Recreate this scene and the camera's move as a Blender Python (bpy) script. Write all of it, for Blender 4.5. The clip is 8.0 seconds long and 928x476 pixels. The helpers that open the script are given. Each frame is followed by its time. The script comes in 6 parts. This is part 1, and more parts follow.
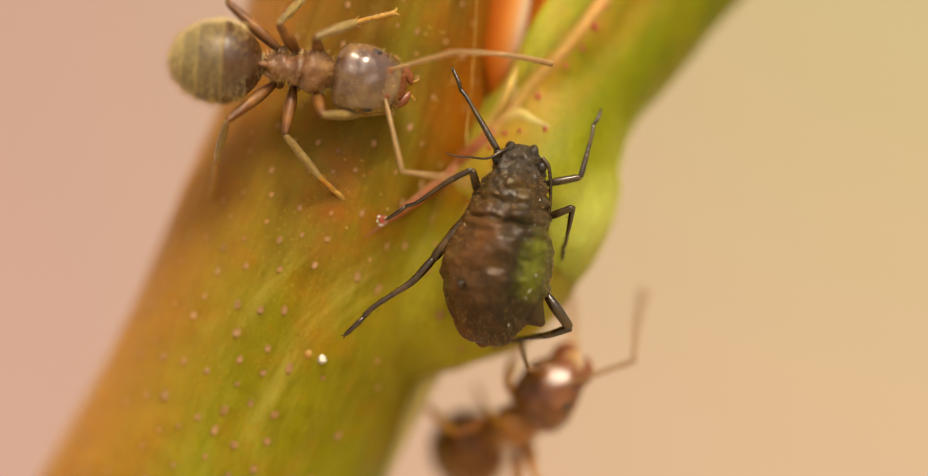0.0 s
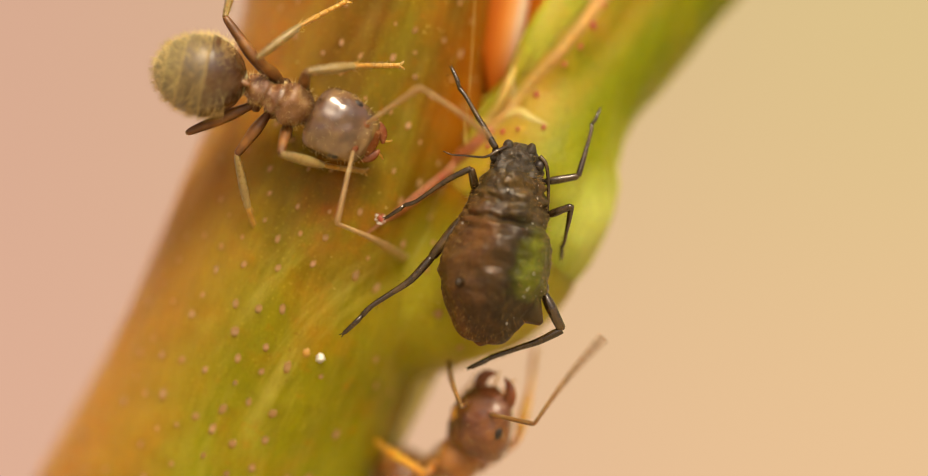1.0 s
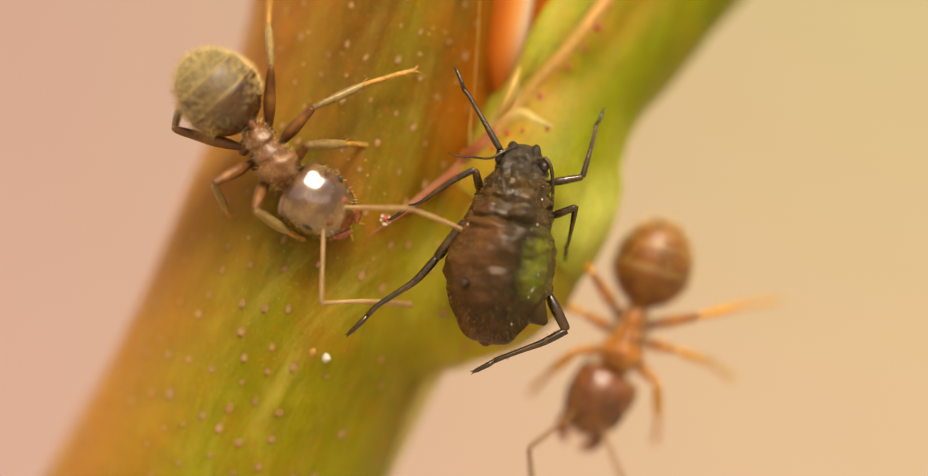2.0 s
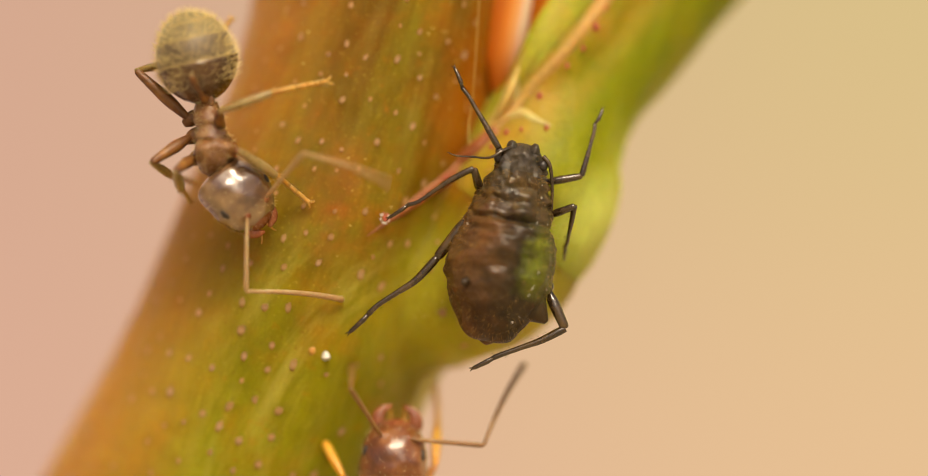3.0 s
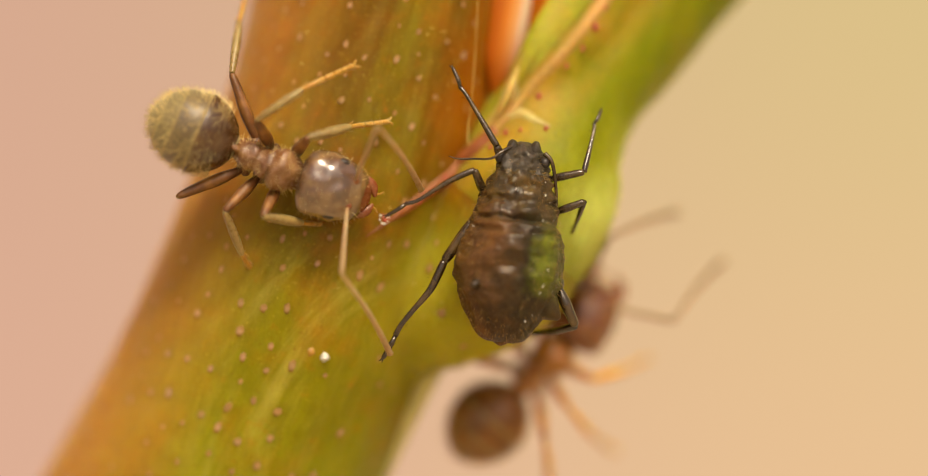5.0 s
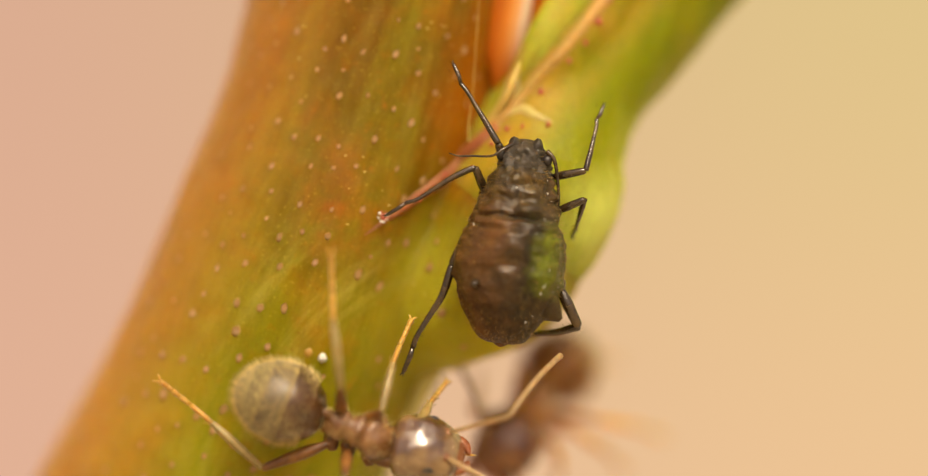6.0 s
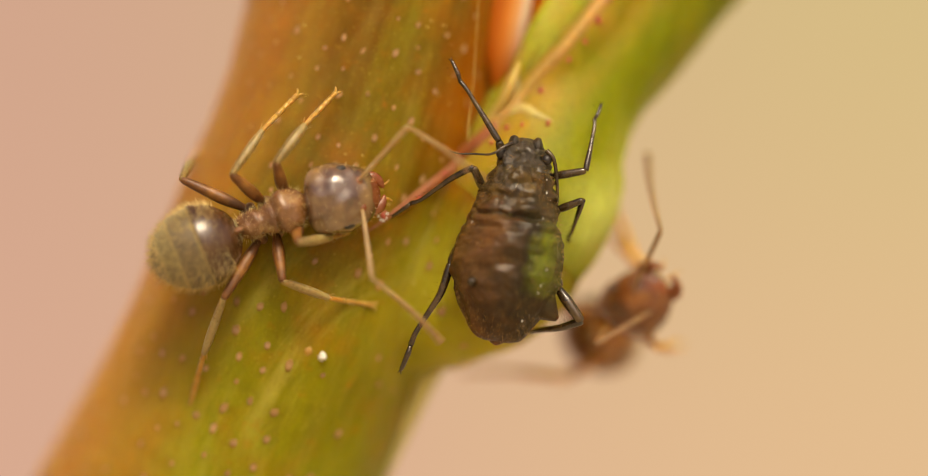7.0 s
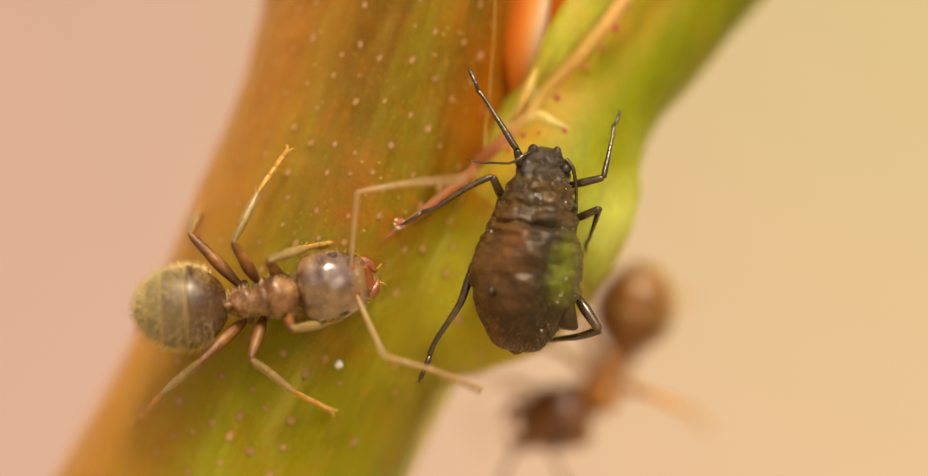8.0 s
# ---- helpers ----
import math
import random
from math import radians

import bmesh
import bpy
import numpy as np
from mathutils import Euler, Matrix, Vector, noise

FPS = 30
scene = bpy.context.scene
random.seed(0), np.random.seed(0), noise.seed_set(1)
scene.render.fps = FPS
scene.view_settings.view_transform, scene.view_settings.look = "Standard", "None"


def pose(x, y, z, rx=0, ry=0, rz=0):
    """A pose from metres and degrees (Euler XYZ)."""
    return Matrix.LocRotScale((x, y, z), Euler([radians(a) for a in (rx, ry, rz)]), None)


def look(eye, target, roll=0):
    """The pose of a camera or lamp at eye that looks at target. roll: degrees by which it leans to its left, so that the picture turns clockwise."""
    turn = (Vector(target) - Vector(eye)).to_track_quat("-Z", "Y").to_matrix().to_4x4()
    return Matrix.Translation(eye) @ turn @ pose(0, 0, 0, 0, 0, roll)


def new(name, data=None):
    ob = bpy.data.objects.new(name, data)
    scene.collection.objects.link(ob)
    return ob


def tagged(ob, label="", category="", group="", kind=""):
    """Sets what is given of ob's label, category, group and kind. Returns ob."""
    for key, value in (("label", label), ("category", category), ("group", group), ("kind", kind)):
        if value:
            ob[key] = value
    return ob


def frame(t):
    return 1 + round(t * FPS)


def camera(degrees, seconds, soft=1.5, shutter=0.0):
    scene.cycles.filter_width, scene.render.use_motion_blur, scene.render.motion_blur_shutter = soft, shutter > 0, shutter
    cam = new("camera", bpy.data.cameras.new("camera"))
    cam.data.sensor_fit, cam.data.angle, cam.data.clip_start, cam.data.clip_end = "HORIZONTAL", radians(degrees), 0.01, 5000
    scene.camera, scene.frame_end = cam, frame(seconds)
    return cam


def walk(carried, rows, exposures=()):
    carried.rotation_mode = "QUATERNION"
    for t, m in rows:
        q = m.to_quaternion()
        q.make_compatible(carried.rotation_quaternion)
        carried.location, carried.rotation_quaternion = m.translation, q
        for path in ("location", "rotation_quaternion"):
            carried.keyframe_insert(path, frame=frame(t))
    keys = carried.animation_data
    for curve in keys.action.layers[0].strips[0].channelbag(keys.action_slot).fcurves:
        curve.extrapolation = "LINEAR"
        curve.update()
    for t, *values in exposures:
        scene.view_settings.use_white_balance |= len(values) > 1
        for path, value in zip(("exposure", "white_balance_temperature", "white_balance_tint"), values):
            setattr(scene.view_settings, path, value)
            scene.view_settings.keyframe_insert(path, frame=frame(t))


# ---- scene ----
# the camera: a long close-up lens, ten centimetres away, on an unsteady support
cam = camera(8.966, 8.0, 0.8, 0.5)
cam.data.dof.use_dof = True
cam.data.dof.focus_distance = 0.0999
cam.data.dof.aperture_fstop = 21.0
walk(cam, [(0, pose(-0.000030, -0.100010, 0.000025, 90)),
           (0.1, pose(0.000000, -0.100000, 0.000000, 90)),
           (0.5, pose(0.000000, -0.099970, -0.000009, 90)),
           (1, pose(0.000000, -0.100000, 0.000000, 90)),
           (1.5, pose(0.000040, -0.100251, -0.000034, 90)),
           (1.7, pose(-0.000085, -0.100402, 0.000012, 90)),
           (2.8, pose(-0.000071, -0.101010, -0.000008, 90)),
           (3, pose(-0.000068, -0.101092, -0.000011, 90)),
           (3.5, pose(-0.000066, -0.101235, -0.000009, 90)),
           (4, pose(-0.000067, -0.101276, -0.000007, 90)),
           (4.5, pose(-0.000064, -0.101327, 0.000005, 90)),
           (4.7, pose(-0.000064, -0.101266, 0.000005, 90)),
           (5.8, pose(-0.000010, -0.099108, -0.000025, 90)),
           (6, pose(-0.000064, -0.098873, -0.000027, 90)),
           (6.1, pose(-0.000143, -0.098873, -0.000035, 90)),
           (6.2, pose(-0.000119, -0.098883, -0.000010, 90)),
           (6.5, pose(-0.000079, -0.098902, -0.000052, 90)),
           (7, pose(-0.000061, -0.098912, -0.000049, 90)),
           (7.2, pose(-0.000030, -0.098717, -0.000062, 90)),
           (7.5, pose(-0.000046, -0.098464, -0.000061, 90)),
           (7.6, pose(-0.000059, -0.098464, -0.000059, 90)),
           (7.7, pose(-0.000227, -0.098522, -0.000015, 90)),
           (7.8, pose(-0.000256, -0.098571, 0.000015, 90)),
           (8, pose(-0.000344, -0.098629, 0.000081, 90))],
     [(t, stops, warm, 10) for t, stops, warm in ((0, -0.08, 7400), (0.5, -0.07, 7450), (1, 0, 7500), (1.5, 0, 7500), (3, -0.04, 7450), (4.5, -0.04, 7500),
                                                  (6, 0.03, 7700), (6.5, -0.04, 7650), (7, -0.1, 7600), (7.5, 0.03, 7650), (8, 0.04, 7650))])

# ---------------------------------------------------------------- light
MM = 0.001
world = bpy.data.worlds.new("world")
scene.world = world
world.use_nodes = True
wn = world.node_tree.nodes
sky = wn.new("ShaderNodeTexSky")
sky.sky_type, sky.sun_disc = "NISHITA", False
sky.sun_elevation, sky.sun_rotation = radians(52), radians(167)
sky.air_density, sky.dust_density, sky.ozone_density = 0.7, 7.0, 0.1
wn["Background"].inputs["Strength"].default_value = 0.13
world.node_tree.links.new(sky.outputs["Color"], wn["Background"].inputs["Color"])

sun = new("sun", bpy.data.lights.new("sun", "SUN"))
sun.data.energy, sun.data.angle, sun.data.color = 2.9, radians(17), (1.0, 0.9, 0.74)
sun.matrix_world = look((0.13, -0.58, 0.78), (0, 0, 0))


# ---------------------------------------------------------------- materials
def nodes_of(name):
    m = bpy.data.materials.new(name)
    m.use_nodes = True
    nt = m.node_tree
    return m, nt, nt.nodes["Principled BSDF"]


def millimetres(nt, stretch=(1, 1, 1)):
    """Object coordinates in millimetres."""
    tc, mp = nt.nodes.new("ShaderNodeTexCoord"), nt.nodes.new("ShaderNodeMapping")
    mp.inputs["Scale"].default_value = [1000 * s for s in stretch]
    nt.links.new(tc.outputs["Object"], mp.inputs["Vector"])
    return mp.outputs["Vector"]


def grain(nt, vec, scale, detail=4, rough=0.6):
    n = nt.nodes.new("ShaderNodeTexNoise")
    n.inputs["Scale"].default_value, n.inputs["Detail"].default_value, n.inputs["Roughness"].default_value = scale, detail, rough
    nt.links.new(vec, n.inputs["Vector"])
    return n.outputs["Fac"]


def ramp(nt, fac, stops):
    r = nt.nodes.new("ShaderNodeValToRGB")
    for i, (p, c) in enumerate(stops):
        e = r.color_ramp.elements[i] if i < 2 else r.color_ramp.elements.new(p)
        e.position = p
        e.color = (*c, 1) if len(c) == 3 else c
    nt.links.new(fac, r.inputs["Fac"])
    return r.outputs["Color"]


def blend(nt, fac, a, b, how="MIX"):
    n = nt.nodes.new("ShaderNodeMix")
    n.data_type, n.blend_type = "RGBA", how
    if isinstance(fac, float):
        n.inputs["Factor"].default_value = fac
    else:
        nt.links.new(fac, n.inputs["Factor"])
    for v, k in ((a, 6), (b, 7)):
        if isinstance(v, tuple):
            n.inputs[k].default_value = (*v, 1)
        else:
            nt.links.new(v, n.inputs[k])
    return n.outputs[2]


def relief(nt, bsdf, fac, strength, dist, gloss=0.3):
    b = nt.nodes.new("ShaderNodeBump")
    b.inputs["Strength"].default_value, b.inputs["Distance"].default_value = strength, dist * MM
    nt.links.new(fac, b.inputs["Height"])
    nt.links.new(b.outputs["Normal"], bsdf.inputs["Normal"])
    soft = nt.nodes.new("ShaderNodeBump")
    soft.inputs["Strength"].default_value, soft.inputs["Distance"].default_value = strength * gloss, dist * MM
    nt.links.new(fac, soft.inputs["Height"])
    nt.links.new(soft.outputs["Normal"], bsdf.inputs["Coat Normal"])


def skin(name, dark, mid, light, rough=0.5, scale=6, bump=0.4, dist=0.03, sss=0.0, radius=0.3, sheen=0.0, sheen_tint=(1, 1, 1), trans=0.0, coat=0.0, ior=1.5):
    """Mottled living surface: two scales of colour grain and a fine relief."""
    m, nt, b = nodes_of(name)
    vec = millimetres(nt)
    big, fine = grain(nt, vec, scale * 0.35, 3), grain(nt, vec, scale * 3.0, 5, 0.7)
    col = ramp(nt, big, [(0.3, dark), (0.5, mid), (0.72, light)])
    col = blend(nt, 0.35, col, ramp(nt, fine, [(0.3, tuple(c * 0.55 for c in mid)), (0.7, tuple(min(1, c * 1.5) for c in mid))]))
    nt.links.new(col, b.inputs["Base Color"])
    b.inputs["Roughness"].default_value = rough
    nt.links.new(ramp(nt, fine, [(0.2, (rough * 0.7,) * 3), (0.8, (min(1, rough * 1.3),) * 3)]), b.inputs["Roughness"])
    b.inputs["Subsurface Weight"].default_value = sss
    b.inputs["Subsurface Radius"].default_value = (radius * MM, radius * 0.5 * MM, radius * 0.25 * MM)
    b.inputs["Subsurface Scale"].default_value = 1.0
    b.inputs["Sheen Weight"].default_value = sheen
    b.inputs["Sheen Tint"].default_value = (*sheen_tint, 1)
    b.inputs["Transmission Weight"].default_value = trans
    b.inputs["Coat Weight"].default_value = coat
    b.inputs["Coat Roughness"].default_value = 0.14
    b.inputs["Coat IOR"].default_value = ior
    relief(nt, b, fine, bump, dist)
    return m


def span_of(nt, value, lo, hi):
    r = nt.nodes.new("ShaderNodeMapRange")
    r.inputs["From Min"].default_value, r.inputs["From Max"].default_value = lo, hi
    nt.links.new(value, r.inputs["Value"])
    return r.outputs["Result"]


def glowing_leafskin(name, stops, red, streak, lo, hi, flushed, edged=0.0):
    """Plant rind: colour runs from red-brown above to olive below, with long streaks and blotches."""
    m, nt, b = nodes_of(name)
    vec = millimetres(nt)
    tc, rot = nt.nodes.new("ShaderNodeTexCoord"), nt.nodes.new("ShaderNodeMapping")
    rot.inputs["Rotation"].default_value = (0, radians(-20), 0)
    rot.inputs["Scale"].default_value = (1000, 1000, 1000)
    nt.links.new(tc.outputs["Object"], rot.inputs["Vector"])
    sep = nt.nodes.new("ShaderNodeSeparateXYZ")
    nt.links.new(rot.outputs["Vector"], sep.inputs["Vector"])
    # along the stem
    along = nt.nodes.new("ShaderNodeMapRange")
    along.inputs["From Min"].default_value, along.inputs["From Max"].default_value = lo, hi
    nt.links.new(sep.outputs["Z"], along.inputs["Value"])
    wob = nt.nodes.new("ShaderNodeMath")
    wob.operation = "MULTIPLY_ADD"
    nt.links.new(grain(nt, vec, 0.55, 3), wob.inputs[0])
    wob.inputs[1].default_value = 0.35
    nt.links.new(along.outputs["Result"], wob.inputs[2])
    col = ramp(nt, wob.outputs[0], stops)
    st = nt.nodes.new("ShaderNodeMapping")
    st.inputs["Scale"].default_value = (1.0, 1.0, 0.13)
    nt.links.new(rot.outputs["Vector"], st.inputs["Vector"])
    lines = grain(nt, st.outputs["Vector"], 3.2, 5, 0.65)
    col = blend(nt, ramp(nt, lines, [(0.42, (0, 0, 0)), (0.78, (0.12,) * 3)]), col, streak)
    # pale fibres that sweep round below the axil
    away = nt.nodes.new("ShaderNodeVectorMath")
    away.operation = "DISTANCE"
    nt.links.new(vec, away.inputs[0])
    away.inputs[1].default_value = (1.3, 1.2, -5.2)
    comb = nt.nodes.new("ShaderNodeCombineXYZ")
    nt.links.new(away.outputs["Value"], comb.inputs["X"])
    zs = nt.nodes.new("ShaderNodeMath")
    zs.operation = "MULTIPLY"
    zs.inputs[1].default_value = 0.12
    nt.links.new(sep.outputs["Z"], zs.inputs[0])
    nt.links.new(zs.outputs[0], comb.inputs["Y"])
    fibres = ramp(nt, grain(nt, comb.outputs[0], 2.0, 5, 0.65), [(0.48, (0, 0, 0)), (0.66, (0.34,) * 3)])
    belt = ramp(nt, span_of(nt, away.outputs["Value"], 4.2, 7.4), [(0.0, (0, 0, 0)), (0.25, (1,) * 3), (0.62, (0.8,) * 3), (1.0, (0, 0, 0))])
    low = ramp(nt, span_of(nt, sep.outputs["Z"], -5.0, 0.9), [(0.0, (0.7,) * 3), (0.6, (1,) * 3), (0.85, (0, 0, 0))])
    col = blend(nt, blend(nt, 1.0, blend(nt, 1.0, fibres, belt, "MULTIPLY"), low, "MULTIPLY"), col, streak)
    # redder flank above, towards the axil; its vivid red also paints light shining through
    flush = blend(nt, 1.0, ramp(nt, span_of(nt, sep.outputs["X"], -1.5, -0.35), [(0.0, (0, 0, 0)), (1.0, (flushed,) * 3)]),
                  ramp(nt, span_of(nt, sep.outputs["Z"], 0.4, 2.0), [(0.0, (0, 0, 0)), (1.0, (1,) * 3)]), "MULTIPLY")
    col = blend(nt, flush, col, red)
    patch = nt.nodes.new("ShaderNodeVectorMath")
    patch.operation = "DISTANCE"
    nt.links.new(vec, patch.inputs[0])
    patch.inputs[1].default_value = (-1.9, 1.0, 0.35)
    near = ramp(nt, span_of(nt, patch.outputs["Value"], 0.25, 1.25), [(0.0, (flushed * 0.7,) * 3), (1.0, (0, 0, 0))])
    col = blend(nt, blend(nt, 1.0, near, ramp(nt, grain(nt, vec, 2.5, 4, 0.6), [(0.35, (0.2,) * 3), (0.6, (1,) * 3)]), "MULTIPLY"), col, (0.36, 0.085, 0.014))
    # olive and brown bands along the stem
    wide = nt.nodes.new("ShaderNodeMapping")
    wide.inputs["Scale"].default_value = (1.0, 1.0, 0.08)
    nt.links.new(rot.outputs["Vector"], wide.inputs["Vector"])
    col = blend(nt, ramp(nt, grain(nt, wide.outputs["Vector"], 0.9, 3, 0.5), [(0.42, (0, 0, 0)), (0.66, (0.45,) * 3)]), col, stops[0][1])
    blot = grain(nt, vec, 0.9, 4, 0.6)
    col = blend(nt, ramp(nt, blot, [(0.5, (0, 0, 0)), (0.74, (0.3,) * 3)]), col, red)
    # orange edge of the leafstalk
    beside = nt.nodes.new("ShaderNodeVectorMath")
    beside.operation = "DOT_PRODUCT"
    nt.links.new(vec, beside.inputs[0])
    beside.inputs[1].default_value = (0.766, 0.0, -0.643)
    strip = ramp(nt, span_of(nt, beside.outputs["Value"], -1.15, 0.2), [(0.0, (edged * 0.3,) * 3), (0.2, (edged,) * 3), (0.45, (edged * 0.75,) * 3), (1.0, (0, 0, 0))])
    strip = blend(nt, 1.0, strip, ramp(nt, grain(nt, vec, 1.6, 4, 0.6), [(0.3, (0.25,) * 3), (0.6, (1,) * 3)]), "MULTIPLY")
    col = blend(nt, strip, col, (0.54, 0.28, 0.035))
    # warm outer flank: reddish skin, lightened in colour for light scattered through the edge
    rim = ramp(nt, span_of(nt, sep.outputs["X"], -3.0, -5.0), [(0.0, (0, 0, 0)), (1.0, (flushed * 0.9,) * 3)])
    col = blend(nt, rim, col, (0.52, 0.22, 0.05))
    # yellow-green underside of the node, painted brighter to offset the shade there
    knob = nt.nodes.new("ShaderNodeVectorMath")
    knob.operation = "DISTANCE"
    nt.links.new(vec, knob.inputs[0])
    knob.inputs[1].default_value = (0.3, 1.4, -1.5)
    col = blend(nt, ramp(nt, span_of(nt, knob.outputs["Value"], 0.9, 2.3), [(0.0, (flushed * 0.85,) * 3), (1.0, (0, 0, 0))]), col, (0.47, 0.43, 0.03))
    # pale yellow-green swelling at the foot of the leafstalk, its highlight painted in
    swell = nt.nodes.new("ShaderNodeVectorMath")
    swell.operation = "DISTANCE"
    nt.links.new(vec, swell.inputs[0])
    swell.inputs[1].default_value = (2.15, 1.5, 0.25)
    col = blend(nt, ramp(nt, span_of(nt, swell.outputs["Value"], 0.3, 1.1), [(0.0, (edged,) * 3), (1.0, (0, 0, 0))]), col, (0.58, 0.66, 0.14))
    fine = grain(nt, st.outputs["Vector"], 13, 6, 0.8)
    col = blend(nt, 0.4, col, ramp(nt, fine, [(0.3, (0.45, 0.4, 0.36)), (0.66, (1.05,) * 3)]), "MULTIPLY")
    pores = grain(nt, vec, 20, 4, 0.7)
    col = blend(nt, ramp(nt, pores, [(0.60, (0, 0, 0)), (0.70, (0.4,) * 3)]), col, (0.62, 0.47, 0.07))
    col = blend(nt, ramp(nt, pores, [(0.30, (0.55,) * 3), (0.40, (0, 0, 0))]), col, tuple(0.35 * c for c in red))
    spots = grain(nt, vec, 3.2, 5, 0.7)
    col = blend(nt, ramp(nt, spots, [(0.6, (0, 0, 0)), (0.75, (0.4 * flushed,) * 3)]), col, red)
    nt.links.new(col, b.inputs["Base Color"])
    b.inputs["Roughness"].default_value = 0.5
    b.inputs["Specular IOR Level"].default_value = 0.12
    b.inputs["Sheen Weight"].default_value = 0.7 if edged else 0.22
    b.inputs["Sheen Roughness"].default_value = 0.25
    b.inputs["Coat Weight"].default_value = 0.10 if edged else 0.06
    b.inputs["Coat Roughness"].default_value = 0.22
    b.inputs["Sheen Tint"].default_value = (0.85, 0.9, 0.2, 1) if edged else (1.0, 0.66, 0.3, 1)
    b.inputs["Subsurface Weight"].default_value = 0.65
    b.inputs["Subsurface Radius"].default_value = (2.2 * MM, 1.3 * MM, 0.25 * MM)
    b.inputs["Subsurface Scale"].default_value = 1.0
    hs = blend(nt, 0.4, fine, lines)
    if edged:
        hs = blend(nt, 0.6, hs, grain(nt, vec, 4.5, 3, 0.6))
    relief(nt, b, hs, 0.8 if edged else 0.45, 0.08 if edged else 0.05, 0.8 if edged else 0.3)
    return m


RIND = glowing_leafskin("plant_rind",
                        [(0.2, (0.255, 0.25, 0.006)), (0.5, (0.21, 0.172, 0.003)), (0.72, (0.168, 0.108, 0.002)), (1.0, (0.158, 0.078, 0.002))],
                        (0.48, 0.115, 0.003), (0.70, 0.60, 0.13), -5.0, 3.6, 0.9)
LEAFSTALK = glowing_leafskin("leafstalk_rind",
                             [(0.15, (0.33, 0.33, 0.010)), (0.38, (0.33, 0.34, 0.015)), (0.6, (0.22, 0.24, 0.003)), (1.0, (0.175, 0.205, 0.002))],
                             (0.36, 0.24, 0.012), (0.40, 0.42, 0.04), -1.2, 5.0, 0.0, 0.85)
PINK = skin("pink_ridge", (0.25, 0.07, 0.016), (0.33, 0.105, 0.03), (0.42, 0.16, 0.05), 0.42, 5, 0.6, 0.05, 0.4, 0.5)
BAND = skin("orange_edge_skin", (0.36, 0.22, 0.025), (0.48, 0.25, 0.055), (0.58, 0.31, 0.10), 0.5, 3, 0.5, 0.04, 0.6, 0.8)
SCALE = skin("pale_scale_skin", (0.40, 0.22, 0.04), (0.47, 0.33, 0.085), (0.50, 0.42, 0.13), 0.5, 5, 0.4, 0.03, 0.5, 0.5)
WEDGE = skin("axil_wall_skin", (0.42, 0.27, 0.012), (0.33, 0.32, 0.012), (0.22, 0.27, 0.008), 0.45, 3, 0.4, 0.03, 0.6, 0.9)
GLAND = skin("red_gland", (0.30, 0.03, 0.02), (0.42, 0.06, 0.03), (0.55, 0.17, 0.08), 0.35, 12, 0.2, 0.01, 0.2, 0.1, coat=0.5)
WHITE = skin("white_grain", (0.7, 0.66, 0.5), (0.8, 0.77, 0.66), (0.85, 0.83, 0.75), 0.6, 12, 0.5, 0.02)
SILK = skin("silk", (0.66, 0.48, 0.10), (0.76, 0.58, 0.16), (0.8, 0.68, 0.28), 0.25, 10, coat=0.6)


def lenticel_skin():
    """Corky pore: pale pinkish middle, reddish rim."""
    m, nt, b = nodes_of("pale_lenticel")
    vec = millimetres(nt)
    dist = nt.nodes.new("ShaderNodeVectorMath")
    dist.operation = "LENGTH"
    nt.links.new(vec, dist.inputs[0])
    col = ramp(nt, span_of(nt, dist.outputs["Value"], 0.012, 0.085), [(0.0, (0.72, 0.40, 0.20)), (0.45, (0.58, 0.30, 0.11)), (1.0, (0.38, 0.18, 0.025))])
    info = nt.nodes.new("ShaderNodeObjectInfo")
    col = blend(nt, span_of(nt, info.outputs["Random"], 0.0, 1.6), col, (0.46, 0.235, 0.06))
    col = blend(nt, 0.4, col, ramp(nt, grain(nt, vec, 30, 3), [(0.35, (0.75, 0.66, 0.55)), (0.65, (1,) * 3)]), "MULTIPLY")
    nt.links.new(col, b.inputs["Base Color"])
    b.inputs["Roughness"].default_value = 0.7
    b.inputs["Specular IOR Level"].default_value = 0.12
    b.inputs["Subsurface Weight"].default_value = 0.5
    b.inputs["Subsurface Radius"].default_value = (0.4 * MM, 0.2 * MM, 0.08 * MM)
    b.inputs["Subsurface Scale"].default_value = 1.0
    return m


LENTICEL = lenticel_skin()


